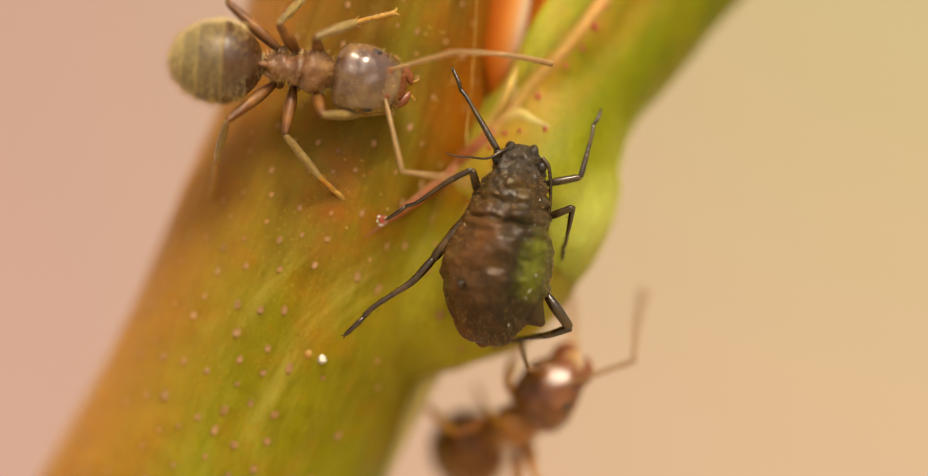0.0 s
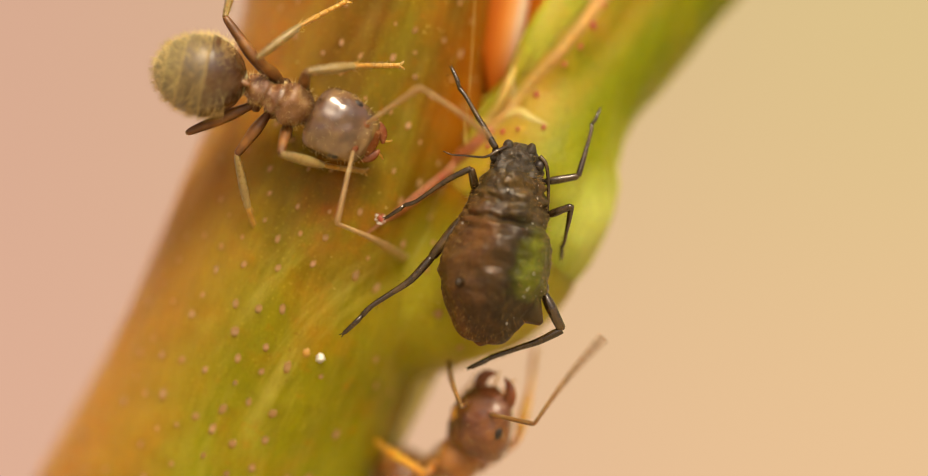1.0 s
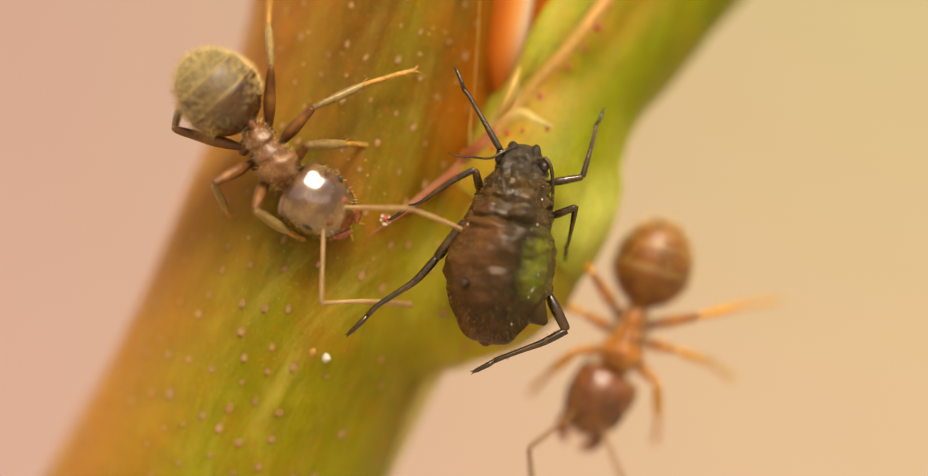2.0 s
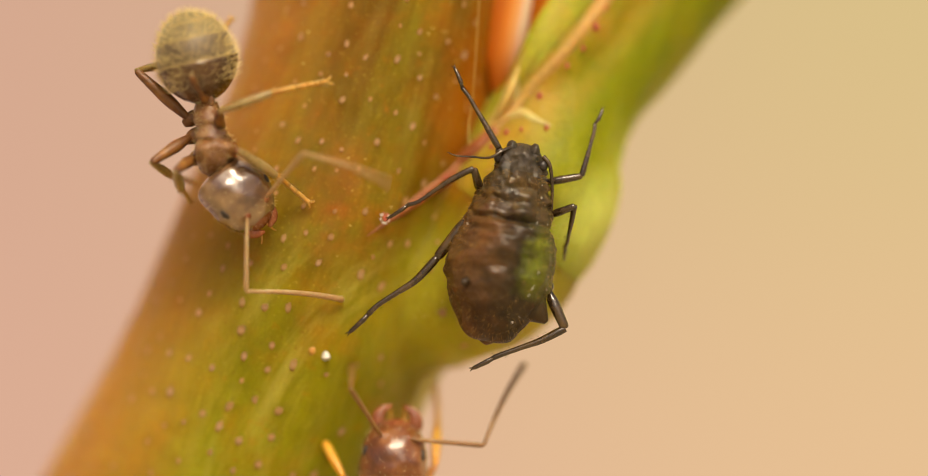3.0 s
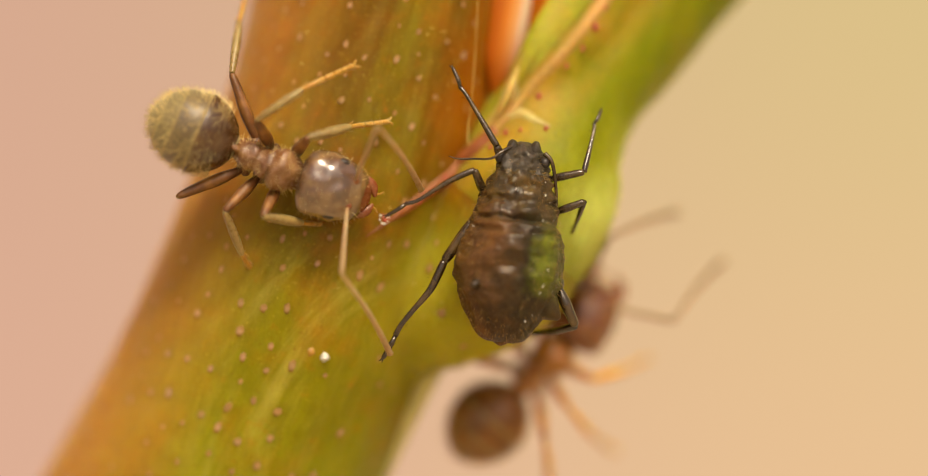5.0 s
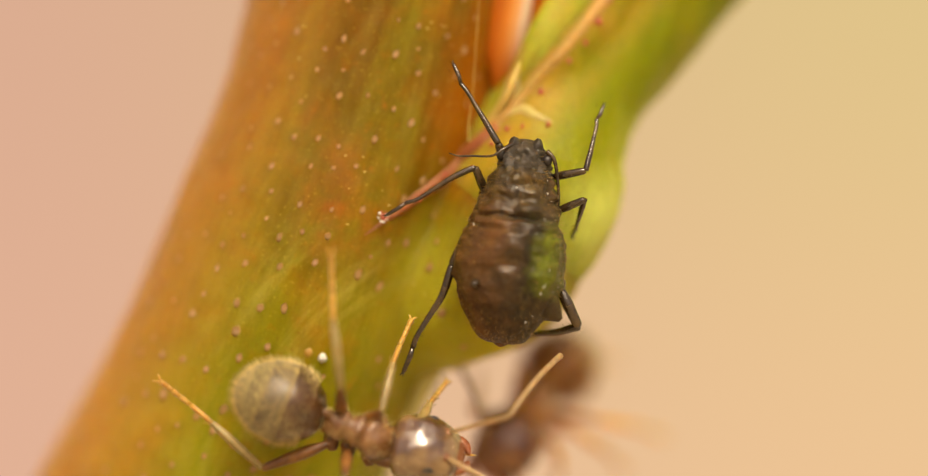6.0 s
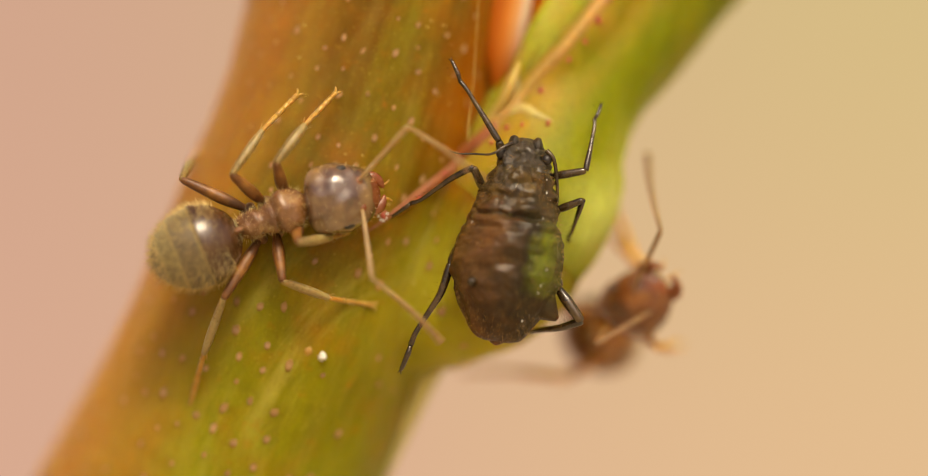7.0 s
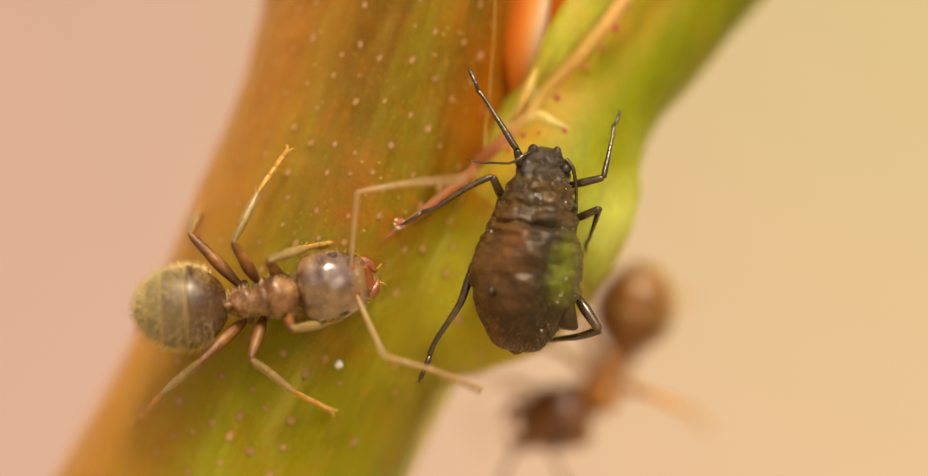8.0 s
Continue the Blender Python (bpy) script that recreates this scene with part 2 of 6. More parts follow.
def aphid_skin():
    """Brown back, dark furrow and a green flank, all broken up, under a pitted gloss."""
    m, nt, b = nodes_of("aphid_skin")
    vec = millimetres(nt)
    sep = nt.nodes.new("ShaderNodeSeparateXYZ")
    nt.links.new(vec, sep.inputs["Vector"])
    def noisy(axis, amount, scale):
        n = nt.nodes.new("ShaderNodeMath")
        n.operation = "MULTIPLY_ADD"
        nt.links.new(grain(nt, vec, scale, 4, 0.65), n.inputs[0])
        n.inputs[1].default_value = amount
        nt.links.new(sep.outputs[axis], n.inputs[2])
        return n.outputs[0]
    def at(value, lo, hi):
        r = nt.nodes.new("ShaderNodeMapRange")
        r.inputs["From Min"].default_value, r.inputs["From Max"].default_value = lo, hi
        nt.links.new(value, r.inputs["Value"])
        return r.outputs["Result"]
    side = at(noisy("Y", 1.0, 2.4), -0.45, 1.4)
    col = ramp(nt, side, [(0.0, (0.070, 0.055, 0.008)), (0.2, (0.15, 0.18, 0.006)), (0.36, (0.036, 0.023, 0.007)), (0.52, (0.070, 0.036, 0.010)), (0.75, (0.150, 0.066, 0.016)), (1.0, (0.12, 0.058, 0.013))])
    belt = ramp(nt, at(noisy("X", 0.6, 3.0), 0.9, 2.7), [(0.1, (1,) * 3), (0.3, (0, 0, 0)), (0.7, (0, 0, 0)), (0.9, (1,) * 3)])
    col = blend(nt, belt, col, ramp(nt, side, [(0.0, (0.060, 0.036, 0.008)), (0.35, (0.046, 0.028, 0.008)), (0.55, (0.092, 0.042, 0.011)), (0.8, (0.135, 0.058, 0.014)), (1.0, (0.11, 0.056, 0.012))]))
    fore = at(noisy("X", 0.7, 2.5), 2.3, 3.0)
    col = blend(nt, fore, col, ramp(nt, grain(nt, vec, 3.0, 4, 0.65), [(0.35, (0.040, 0.024, 0.007)), (0.5, (0.072, 0.042, 0.010)), (0.66, (0.15, 0.092, 0.022))]))
    fine = grain(nt, vec, 22, 5, 0.8)
    col = blend(nt, 0.85, col, ramp(nt, fine, [(0.32, (0.5, 0.46, 0.4)), (0.6, (1.0,) * 3), (0.74, (1.0, 0.95, 0.8))]), "MULTIPLY")
    col = blend(nt, 0.9, col, ramp(nt, grain(nt, vec, 2.6, 5, 0.7), [(0.34, (0.6, 0.55, 0.5)), (0.5, (1.0,) * 3), (0.68, (1.4, 1.3, 1.1))]), "MULTIPLY")
    spots = grain(nt, vec, 5.5, 2, 0.5)
    col = blend(nt, ramp(nt, spots, [(0.27, (0.8,) * 3), (0.33, (0, 0, 0))]), col, (0.016, 0.012, 0.008))
    nt.links.new(col, b.inputs["Base Color"])
    nt.links.new(ramp(nt, grain(nt, vec, 4.0, 4, 0.7), [(0.3, (0.3,) * 3), (0.7, (0.66,) * 3)]), b.inputs["Roughness"])
    b.inputs["Specular IOR Level"].default_value = 0.16
    b.inputs["Subsurface Weight"].default_value = 0.5
    b.inputs["Subsurface Radius"].default_value = (0.5 * MM, 0.25 * MM, 0.08 * MM)
    b.inputs["Subsurface Scale"].default_value = 1.0
    b.inputs["Coat Weight"].default_value = 0.35
    b.inputs["Coat Roughness"].default_value = 0.25
    relief(nt, b, blend(nt, 0.35, fine, grain(nt, vec, 6.0, 4, 0.65)), 0.6, 0.12, 0.12)
    return m


APHID = aphid_skin()
APHID_HEAD = skin("aphid_head_skin", (0.014, 0.009, 0.004), (0.034, 0.022, 0.009), (0.09, 0.06, 0.022), 0.38, 8, 0.9, 0.06, coat=0.5)
APHID_LEG = skin("aphid_leg_skin", (0.010, 0.006, 0.002), (0.032, 0.017, 0.005), (0.11, 0.062, 0.018), 0.24, 6, 0.3, 0.02, coat=0.6)
DARK_EYE = skin("insect_eye", (0.012, 0.009, 0.008), (0.022, 0.016, 0.013), (0.04, 0.03, 0.025), 0.4, 20, 0.3, 0.01)

FORE = skin("ant_thorax_skin", (0.055, 0.017, 0.006), (0.18, 0.075, 0.023), (0.42, 0.24, 0.08), 0.26, 6, 0.6, 0.04, 0.3, 0.3, 0.02, (1, 0.8, 0.5), coat=0.7, ior=1.5)
HEAD = skin("ant_head_skin", (0.020, 0.007, 0.003), (0.115, 0.053, 0.020), (0.36, 0.22, 0.085), 0.22, 4.5, 0.4, 0.03, 0.2, 0.2, 0.03, (1, 0.85, 0.6), coat=1.0, ior=1.9)
GASTER = skin("ant_gaster_skin", (0.085, 0.058, 0.016), (0.155, 0.114, 0.036), (0.225, 0.175, 0.062), 0.34, 12, 0.7, 0.03, 0.25, 0.25, 0.5, (1, 0.92, 0.55), coat=0.1)
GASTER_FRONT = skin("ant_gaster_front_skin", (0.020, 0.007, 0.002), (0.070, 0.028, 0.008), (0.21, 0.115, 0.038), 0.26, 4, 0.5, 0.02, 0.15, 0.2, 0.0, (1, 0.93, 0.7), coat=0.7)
GASTER_MID = skin("ant_gaster_middle_skin", (0.055, 0.03, 0.010), (0.115, 0.074, 0.026), (0.20, 0.145, 0.06), 0.34, 8, 0.6, 0.03, 0.2, 0.25, 0.4, (1, 0.93, 0.6), coat=0.4)
MARGIN = skin("pale_margin", (0.40, 0.29, 0.10), (0.50, 0.38, 0.15), (0.58, 0.47, 0.2), 0.5, 10, 0.2, 0.01)
FEMUR = skin("ant_femur_skin", (0.045, 0.013, 0.003), (0.135, 0.050, 0.010), (0.31, 0.14, 0.03), 0.42, 7, 0.4, 0.02, 0.3, 0.2)
TIBIA = skin("ant_tibia_skin", (0.12, 0.072, 0.020), (0.25, 0.175, 0.058), (0.42, 0.33, 0.14), 0.3, 5, 0.4, 0.02, 0.4, 0.25)
DARK_FEELER = skin("dark_feeler_skin", (0.12, 0.055, 0.015), (0.22, 0.115, 0.035), (0.34, 0.2, 0.07), 0.35, 12, 0.4, 0.02, 0.3, 0.2)
TARSUS = skin("ant_tarsus_skin", (0.34, 0.15, 0.02), (0.48, 0.25, 0.04), (0.58, 0.36, 0.09), 0.35, 12, 0.4, 0.02, 0.4, 0.2)
FEELER = skin("ant_feeler_skin", (0.24, 0.145, 0.06), (0.34, 0.225, 0.10), (0.44, 0.32, 0.17), 0.4, 12, 0.4, 0.02, 0.4, 0.3)
JAW = skin("ant_jaw_skin", (0.12, 0.028, 0.008), (0.21, 0.062, 0.020), (0.34, 0.14, 0.05), 0.25, 10, 0.3, 0.02, 0.4, 0.25)
RED_HEAD = skin("red_ant_head_skin", (0.055, 0.016, 0.004), (0.15, 0.045, 0.010), (0.32, 0.125, 0.026), 0.24, 6, 0.4, 0.02, 0.3, 0.3, 0.1, (1, 0.9, 0.7), coat=0.6, ior=1.5)
RED_BODY = skin("red_ant_body_skin", (0.10, 0.035, 0.005), (0.34, 0.122, 0.012), (0.55, 0.255, 0.035), 0.3, 6, 0.5, 0.03, 0.5, 0.4, 0.15, (1, 0.9, 0.7), coat=0.5)
RED_GASTER = skin("red_ant_gaster_skin", (0.06, 0.022, 0.003), (0.20, 0.072, 0.009), (0.40, 0.18, 0.03), 0.3, 4, 0.4, 0.02, 0.3, 0.3, 0.06, (1, 0.9, 0.6))
ORANGE = skin("orange_leg_skin", (0.52, 0.20, 0.012), (0.64, 0.30, 0.025), (0.70, 0.42, 0.06), 0.3, 8, 0.3, 0.02, 0.4, 0.3)


def sheer(name, colour, across=None):
    """Thin plant tissue that lets the light behind it through; across: colours, painted glow included, from its rooted
    edge to its free edge.
    """
    m, nt, b = nodes_of(name)
    tl, mx = nt.nodes.new("ShaderNodeBsdfTranslucent"), nt.nodes.new("ShaderNodeMixShader")
    vec = millimetres(nt, (1, 1, 0.3))
    col = blend(nt, ramp(nt, grain(nt, vec, 5, 4), [(0.35, (0, 0, 0)), (0.7, (1,) * 3)]), colour, tuple(min(1, c * 1.25) for c in colour))
    if across:
        sep, side = nt.nodes.new("ShaderNodeSeparateXYZ"), nt.nodes.new("ShaderNodeMath")
        nt.links.new(millimetres(nt), sep.inputs["Vector"])
        side.operation = "MULTIPLY_ADD"
        side.inputs[1].default_value = -0.2
        nt.links.new(sep.outputs["Z"], side.inputs[0])
        nt.links.new(sep.outputs["X"], side.inputs[2])
        band = ramp(nt, span_of(nt, side.outputs[0], -0.56, 0.26), across)
        low = ramp(nt, span_of(nt, sep.outputs["Z"], 2.6, 3.7), [(0.0, (1,) * 3), (1.0, (0, 0, 0))])
        col = blend(nt, 0.3, blend(nt, low, band, across[1][1]), col, "MULTIPLY")
    nt.links.new(col, b.inputs["Base Color"])
    nt.links.new(col, tl.inputs["Color"])
    mx.inputs[0].default_value = 0.5
    nt.links.new(b.outputs[0], mx.inputs[1])
    nt.links.new(tl.outputs[0], mx.inputs[2])
    nt.links.new(mx.outputs[0], nt.nodes["Material Output"].inputs["Surface"])
    b.inputs["Roughness"].default_value = 0.4
    return m


HAIR = sheer("pale_hair", (0.82, 0.68, 0.34))
# pale tone standing in for back light along the stem's edge
EDGE_GLOW = sheer("edge_glow", (0.80, 0.74, 0.34))
# orange glow and cream highlight of the axil strip are painted across it
SHEER = sheer("glow_toned_membrane", (0.99, 0.88, 0.70), [(0.0, (0.33, 0.11, 0.005)), (0.4, (0.66, 0.17, 0.008)), (0.62, (0.90, 0.34, 0.05)), (0.80, (0.97, 0.58, 0.22)), (0.93, (1.0, 0.90, 0.70))])

# ---------------------------------------------------------------- shapes
def part(name, bm, material, parent=None, label="", smooth=True):
    """Links a bmesh drawn in millimetres as one mesh object under its thing."""
    bmesh.ops.scale(bm, vec=(MM, MM, MM), verts=bm.verts)
    me = bpy.data.meshes.new(name)
    bm.to_mesh(me)
    bm.free()
    for m in material if isinstance(material, (list, tuple)) else [material]:
        me.materials.append(m)
    if smooth:
        me.shade_smooth()
    ob = new(name, me)
    ob.parent = parent
    return tagged(ob, label) if label else ob


def spline(rows, k):
    """Catmull-Rom through rows of numbers, k steps a span."""
    p = np.array(rows, float)
    p = np.vstack([2 * p[0] - p[1], p, 2 * p[-1] - p[-2]])
    out = []
    for i in range(1, len(p) - 2):
        for s in np.linspace(0, 1, k, endpoint=False):
            a, b, c, d = p[i - 1:i + 3]
            out.append(0.5 * (2 * b + (c - a) * s + (2 * a - 5 * b + 4 * c - d) * s ** 2 + (3 * b - a - 3 * c + d) * s ** 3))
    out.append(p[-2])
    return np.array(out)


def skin_rings(bm, rings, mat=0):
    rows = [[bm.verts.new(v) for v in ring] for ring in rings]
    n = len(rows[0])
    for a, b in zip(rows, rows[1:]):
        for i in range(n):
            f = bm.faces.new((a[i], a[(i + 1) % n], b[(i + 1) % n], b[i]))
            f.material_index = mat
    for row, flip in ((rows[0], True), (rows[-1], False)):
        c = bm.verts.new(sum((v.co for v in row), Vector()) / n)
        for i in range(n):
            q = (row[(i + 1) % n], row[i], c) if flip else (row[i], row[(i + 1) % n], c)
            bm.faces.new(q).material_index = mat


def body_bm(rows, n=28, k=4, lumps=0.0, freq=3.0, seed=0.0, ridges=None, smooth_rows=True):
    """A body along x from rows (x, half width, half height, centre height), with lumps along its normals."""
    s = spline(rows, k) if smooth_rows else np.array(rows, float)
    bm = bmesh.new()
    rings = []
    for x, ry, rz, cz in s.tolist():
        ring = []
        for i in range(n):
            a = 2 * math.pi * i / n
            v = Vector((x, max(ry, 0.004) * math.cos(a), cz + max(rz, 0.004) * math.sin(a)))
            if lumps:
                d = lumps * noise.noise(v * freq + Vector((seed, 0, 0)))
                d += ridges(x, a) if ridges else 0
                v += Vector((0, math.cos(a), math.sin(a))) * d * min(1, ry * 4)
            ring.append(v)
        rings.append(ring)
    skin_rings(bm, rings)
    bmesh.ops.recalc_face_normals(bm, faces=bm.faces)
    return bm


def tube_into(bm, pts, radii, n=8, mat=0, flat=1.0):
    pts = [Vector([float(v) for v in p]) for p in pts]
    radii = [float(r) for r in radii]
    ref = Vector((0, 0, 1)) if abs((pts[-1] - pts[0]).normalized().z) < 0.9 else Vector((0, 1, 0))
    rings = []
    for i, p in enumerate(pts):
        d = (pts[min(i + 1, len(pts) - 1)] - pts[max(i - 1, 0)]).normalized()
        u = d.cross(ref).normalized()
        w = u.cross(d).normalized()
        rings.append([p + radii[i] * (u * math.cos(2 * math.pi * j / n) + w * flat * math.sin(2 * math.pi * j / n)) for j in range(n)])
    skin_rings(bm, rings, mat)


def tube_bm(pts, radii, n=8, k=0, flat=1.0):
    bm = bmesh.new()
    if k:
        s = spline([(*p, r) for p, r in zip(pts, radii)], k)
        pts, radii = s[:, :3], s[:, 3]
    tube_into(bm, pts, radii, n, 0, flat)
    bmesh.ops.recalc_face_normals(bm, faces=bm.faces)
    return bm


def blob_bm(centre, size, sub=2, lumps=0.0, freq=6.0):
    bm = bmesh.new()
    bmesh.ops.create_icosphere(bm, subdivisions=sub, radius=1)
    for v in bm.verts:
        c = v.co.copy()
        v.co = Vector(centre) + Vector((c.x * size[0], c.y * size[1], c.z * size[2])) * (1 + lumps * noise.noise(c * freq + Vector(centre)))
    return bm


def hair_into(bm, root, way, length, width, bend=0.2):
    way = way.normalized()
    side = way.orthogonal().normalized()
    other = way.cross(side)
    tip = root + way * length + (side * random.uniform(-1, 1) + other * random.uniform(-1, 1)) * bend * length
    base = [bm.verts.new(root + width * (side * math.cos(q) + other * math.sin(q))) for q in (0, 2.1, 4.2)]
    top = bm.verts.new(tip)
    for i in range(3):
        bm.faces.new((base[i], base[(i + 1) % 3], top))


# ---------------------------------------------------------------- plant
def flank(points, radii, k):
    s = spline([(*p, r) for p, r in zip(points, radii)], k)
    return tube_bm(s[:, :3], s[:, 3], 40)


def fused(name, pieces, voxel, material, parent, wear, label=""):
    """Grows several solid pieces into one smooth skin."""
    bm = bmesh.new()
    for piece in pieces:
        me = bpy.data.meshes.new("piece")
        piece.to_mesh(me)
        piece.free()
        bm.from_mesh(me)
    me = bpy.data.meshes.new(name)
    bm.to_mesh(me)
    bm.free()
    ob = new(name, me)
    re = ob.modifiers.new("grow", "REMESH")
    re.mode, re.voxel_size = "VOXEL", voxel
    sm = ob.modifiers.new("smooth", "SMOOTH")
    sm.factor, sm.iterations = 0.5, 22
    done = bpy.data.meshes.new_from_object(ob.evaluated_get(bpy.context.evaluated_depsgraph_get()))
    bpy.data.objects.remove(ob)
    bm = bmesh.new()
    bm.from_mesh(done)
    bm.normal_update()
    for v in bm.verts:
        v.co += v.normal * wear(v.co)
    return part(name, bm, material, parent, label)


def rind_wear(p):
    q = Vector((p.x * 0.94 + p.z * -0.34, p.y, (p.z * 0.94 + p.x * 0.34) * 0.15))
    return 0.035 * noise.noise(q * 2.2) + 0.02 * noise.noise(p * 3.0) + 0.05 * noise.noise(p * 0.5)


plant = tagged(new("plant_shoot"), "red-brown to olive green plant stem with a green leafstalk", "plant")
stem = fused("stem", [flank([(-9.6, 8.4, -16.0), (-6.4, 5.4, -8.0), (-4.35, 4.05, -4.1), (-3.38, 3.55, -2.05), (-2.66, 3.3, 0.0), (-1.92, 3.3, 2.0), (-1.45, 3.4, 4.1), (-0.6, 3.6, 8.0), (1.2, 4.0, 16.0)],
                            [2.75, 2.72, 2.68, 2.62, 2.48, 2.36, 2.34, 2.3, 2.25], 6),
                      flank([(-1.4, 3.0, -1.4), (0.25, 2.45, -0.65), (0.75, 2.4, 0.15), (1.1, 2.4, 0.9)], [1.2, 1.38, 1.45, 1.3], 6)],
             0.075, RIND, plant, rind_wear)
stalk = fused("leafstalk", [flank([(0.2, 2.6, -0.75), (0.72, 2.45, 0.0), (1.18, 2.4, 0.8), (1.33, 2.55, 1.5), (1.87, 2.95, 2.62), (3.1, 3.5, 4.05), (6.3, 4.6, 7.7), (10.8, 6.0, 12.2)],
                                  [1.1, 1.44, 1.5, 1.36, 1.24, 1.24, 1.2, 1.15], 6),
                            flank([(0.5, 2.0, 1.75), (0.82, 1.95, 2.15), (1.2, 1.95, 2.66), (1.67, 2.0, 3.18), (2.2, 2.2, 3.8), (2.7, 2.45, 4.45), (4.2, 3.1, 6.2)], [0.2, 0.36, 0.42, 0.45, 0.46, 0.46, 0.46], 6)], 0.075, LEAFSTALK, plant, rind_wear, "bright green leafstalk")


def on_surface(ob, x, z):
    """The front of a part of the plant at x, z: place and normal, in millimetres."""
    hit, place, normal, _ = ob.ray_cast(Vector((x, -50, z)) * MM, Vector((0, 1, 0)))
    return (place / MM, normal) if hit else (None, None)


def lenticels():
    rng = random.Random(5)
    made, data = [], None
    while len(made) < 190:
        x, z = rng.uniform(-7.4, 1.0), rng.uniform(-4.6, 4.8)
        p, n = on_surface(stem, x, z)
        if p is None or n.y > -0.18 or any((p - q).length < 0.36 for q in made):
            continue
        if -3.0 < x < 0.6 and -4.0 < z < -0.2 and rng.random() < 0.8:
            continue
        if data is None:
            ob = part("lenticel", blob_bm((0, 0, 0), (0.058, 0.004, 0.085), 2, 0.3, 2.0), LENTICEL, plant)
            data = ob.data
        else:
            ob = new("lenticel", data)
            ob.parent = plant
        turn = Vector((0, -1, 0)).rotation_difference(n).to_matrix().to_4x4()
        s = rng.uniform(0.75, 1.35) * (0.95 if z < -0.5 else 0.72)
        ob.matrix_basis = Matrix.Translation(p * MM) @ turn @ pose(0, 0, 0, 0, 18 + rng.uniform(-15, 15), 0) @ Matrix.Diagonal((s, s * 0.8, s * rng.uniform(0.8, 1.2), 1))
        made.append(p)


lenticels()


def seat(x, z, proud=0.0):
    """A place on the front of the plant, a little proud of it."""
    best = None
    for ob in (stem, stalk):
        p, n = on_surface(ob, x, z)
        if p is not None and (best is None or p.y < best.y):
            best = p
    return (best if best is not None else Vector((x, 2.0, z))) + Vector((0, -proud, 0))


def ridge(points, radii, material, name, label="", deep=0.3):
    s = spline([(*p, r) for p, r in zip(points, radii)], 5).tolist()
    part(name, tube_bm([seat(q[0], q[1], -q[2] * deep) for q in s], [q[2] for q in s], 10), material, plant, label)


ridge([(-1.75, 0.02), (-1.4, 0.28), (-1.05, 0.55), (-0.5, 0.98), (0.1, 1.45), (0.55, 1.86)], [0.014, 0.065, 0.12, 0.16, 0.18, 0.175], PINK, "axil_ridge", "pink fleshy ridge in the axil", 0.82)
ridge([(0.45, 1.85), (0.78, 2.16), (1.16, 2.66), (1.63, 3.16), (2.12, 3.76), (2.55, 4.4)], [0.13, 0.14, 0.13, 0.13, 0.15, 0.17], BAND, "stalk_ridge", "pinkish orange edge along the green leafstalk", 0.7)
for pts, rad in (([(0.5, 1.85), (0.7, 2.05), (0.95, 2.12), (1.17, 2.02), (1.44, 1.92)], [0.08, 0.12, 0.13, 0.1, 0.03]), ([(0.74, 2.05), (0.86, 2.4), (0.84, 2.75), (0.88, 3.02)], [0.1, 0.13, 0.13, 0.05]),
                 ([(0.28, 1.78), (0.45, 2.02), (0.66, 2.3), (0.8, 2.7)], [0.03, 0.1, 0.12, 0.06])):
    ridge(pts, rad, SCALE, "scale_rib", "", 0.82)
part("axil_wall", tube_bm([(0.76, 1.9, 2.25), (0.95, 1.8, 2.65), (1.18, 1.78, 3.0), (1.45, 1.82, 3.4), (1.9, 1.95, 4.1), (2.33, 2.1, 4.75), (3.03, 2.35, 5.8)], [0.06, 0.12, 0.16, 0.19, 0.2, 0.21, 0.21], 20, 4, 2.3), WEDGE, plant, "yellow-green inner wall of the axil")
part("axil_rim", tube_bm([(0.72, 1.8, 2.55), (0.86, 1.72, 2.95), (1.05, 1.72, 3.4), (1.26, 1.76, 3.75), (1.52, 1.84, 4.12), (1.98, 2.0, 4.75), (2.7, 2.3, 5.8)], [0.03, 0.045, 0.045, 0.045, 0.045, 0.045, 0.045], 8, 4), BAND, plant, "pale orange rim of the axil wall")
part("bud_scale", tube_bm([(0.42, 1.78, 1.95), (0.6, 1.64, 2.25), (0.75, 1.6, 2.6), (0.88, 1.66, 2.95)], [0.04, 0.09, 0.1, 0.03], 16, 5, 2.0), SCALE, plant, "pale green bud scale in the axil")
for pts in ([(1.0, 1.64, 2.8), (1.3, 1.64, 3.35), (1.58, 1.7, 3.75), (2.02, 1.84, 4.4)], [(1.04, 1.66, 2.75), (1.5, 1.66, 3.3), (1.94, 1.8, 3.9)]):
    part("vein", tube_bm(pts, [0.02, 0.03, 0.03, 0.03][:len(pts)], 8, 4), LEAFSTALK, plant)
for gx, gz, gr in ((-1.43, 0.33, 0.06), (-0.82, 0.62, 0.045), (-0.38, 1.05, 0.045), (0.4, 1.57, 0.05), (0.66, 1.82, 0.06), (0.92, 1.87, 0.045),
                   (1.24, 2.46, 0.06), (1.72, 2.97, 0.05), (2.0, 3.28, 0.05), (2.22, 3.65, 0.07), (2.4, 4.0, 0.05), (1.36, 1.9, 0.05)):
    part("gland", blob_bm(seat(gx, gz, 0.13 if gx < 0.6 else 0.03), (gr * 0.75, gr * 0.25, gr), 2, 0.7), GLAND, plant)
for k in range(9):
    q = k * 2.4
    part("gland_fringe", blob_bm(seat(-1.43 + 0.075 * math.cos(q), 0.33 + 0.085 * math.sin(q), 0.13), (0.022 + 0.008 * math.sin(3 * q), 0.02, 0.026), 1, 0.4), WHITE if k % 3 else GLAND, plant)
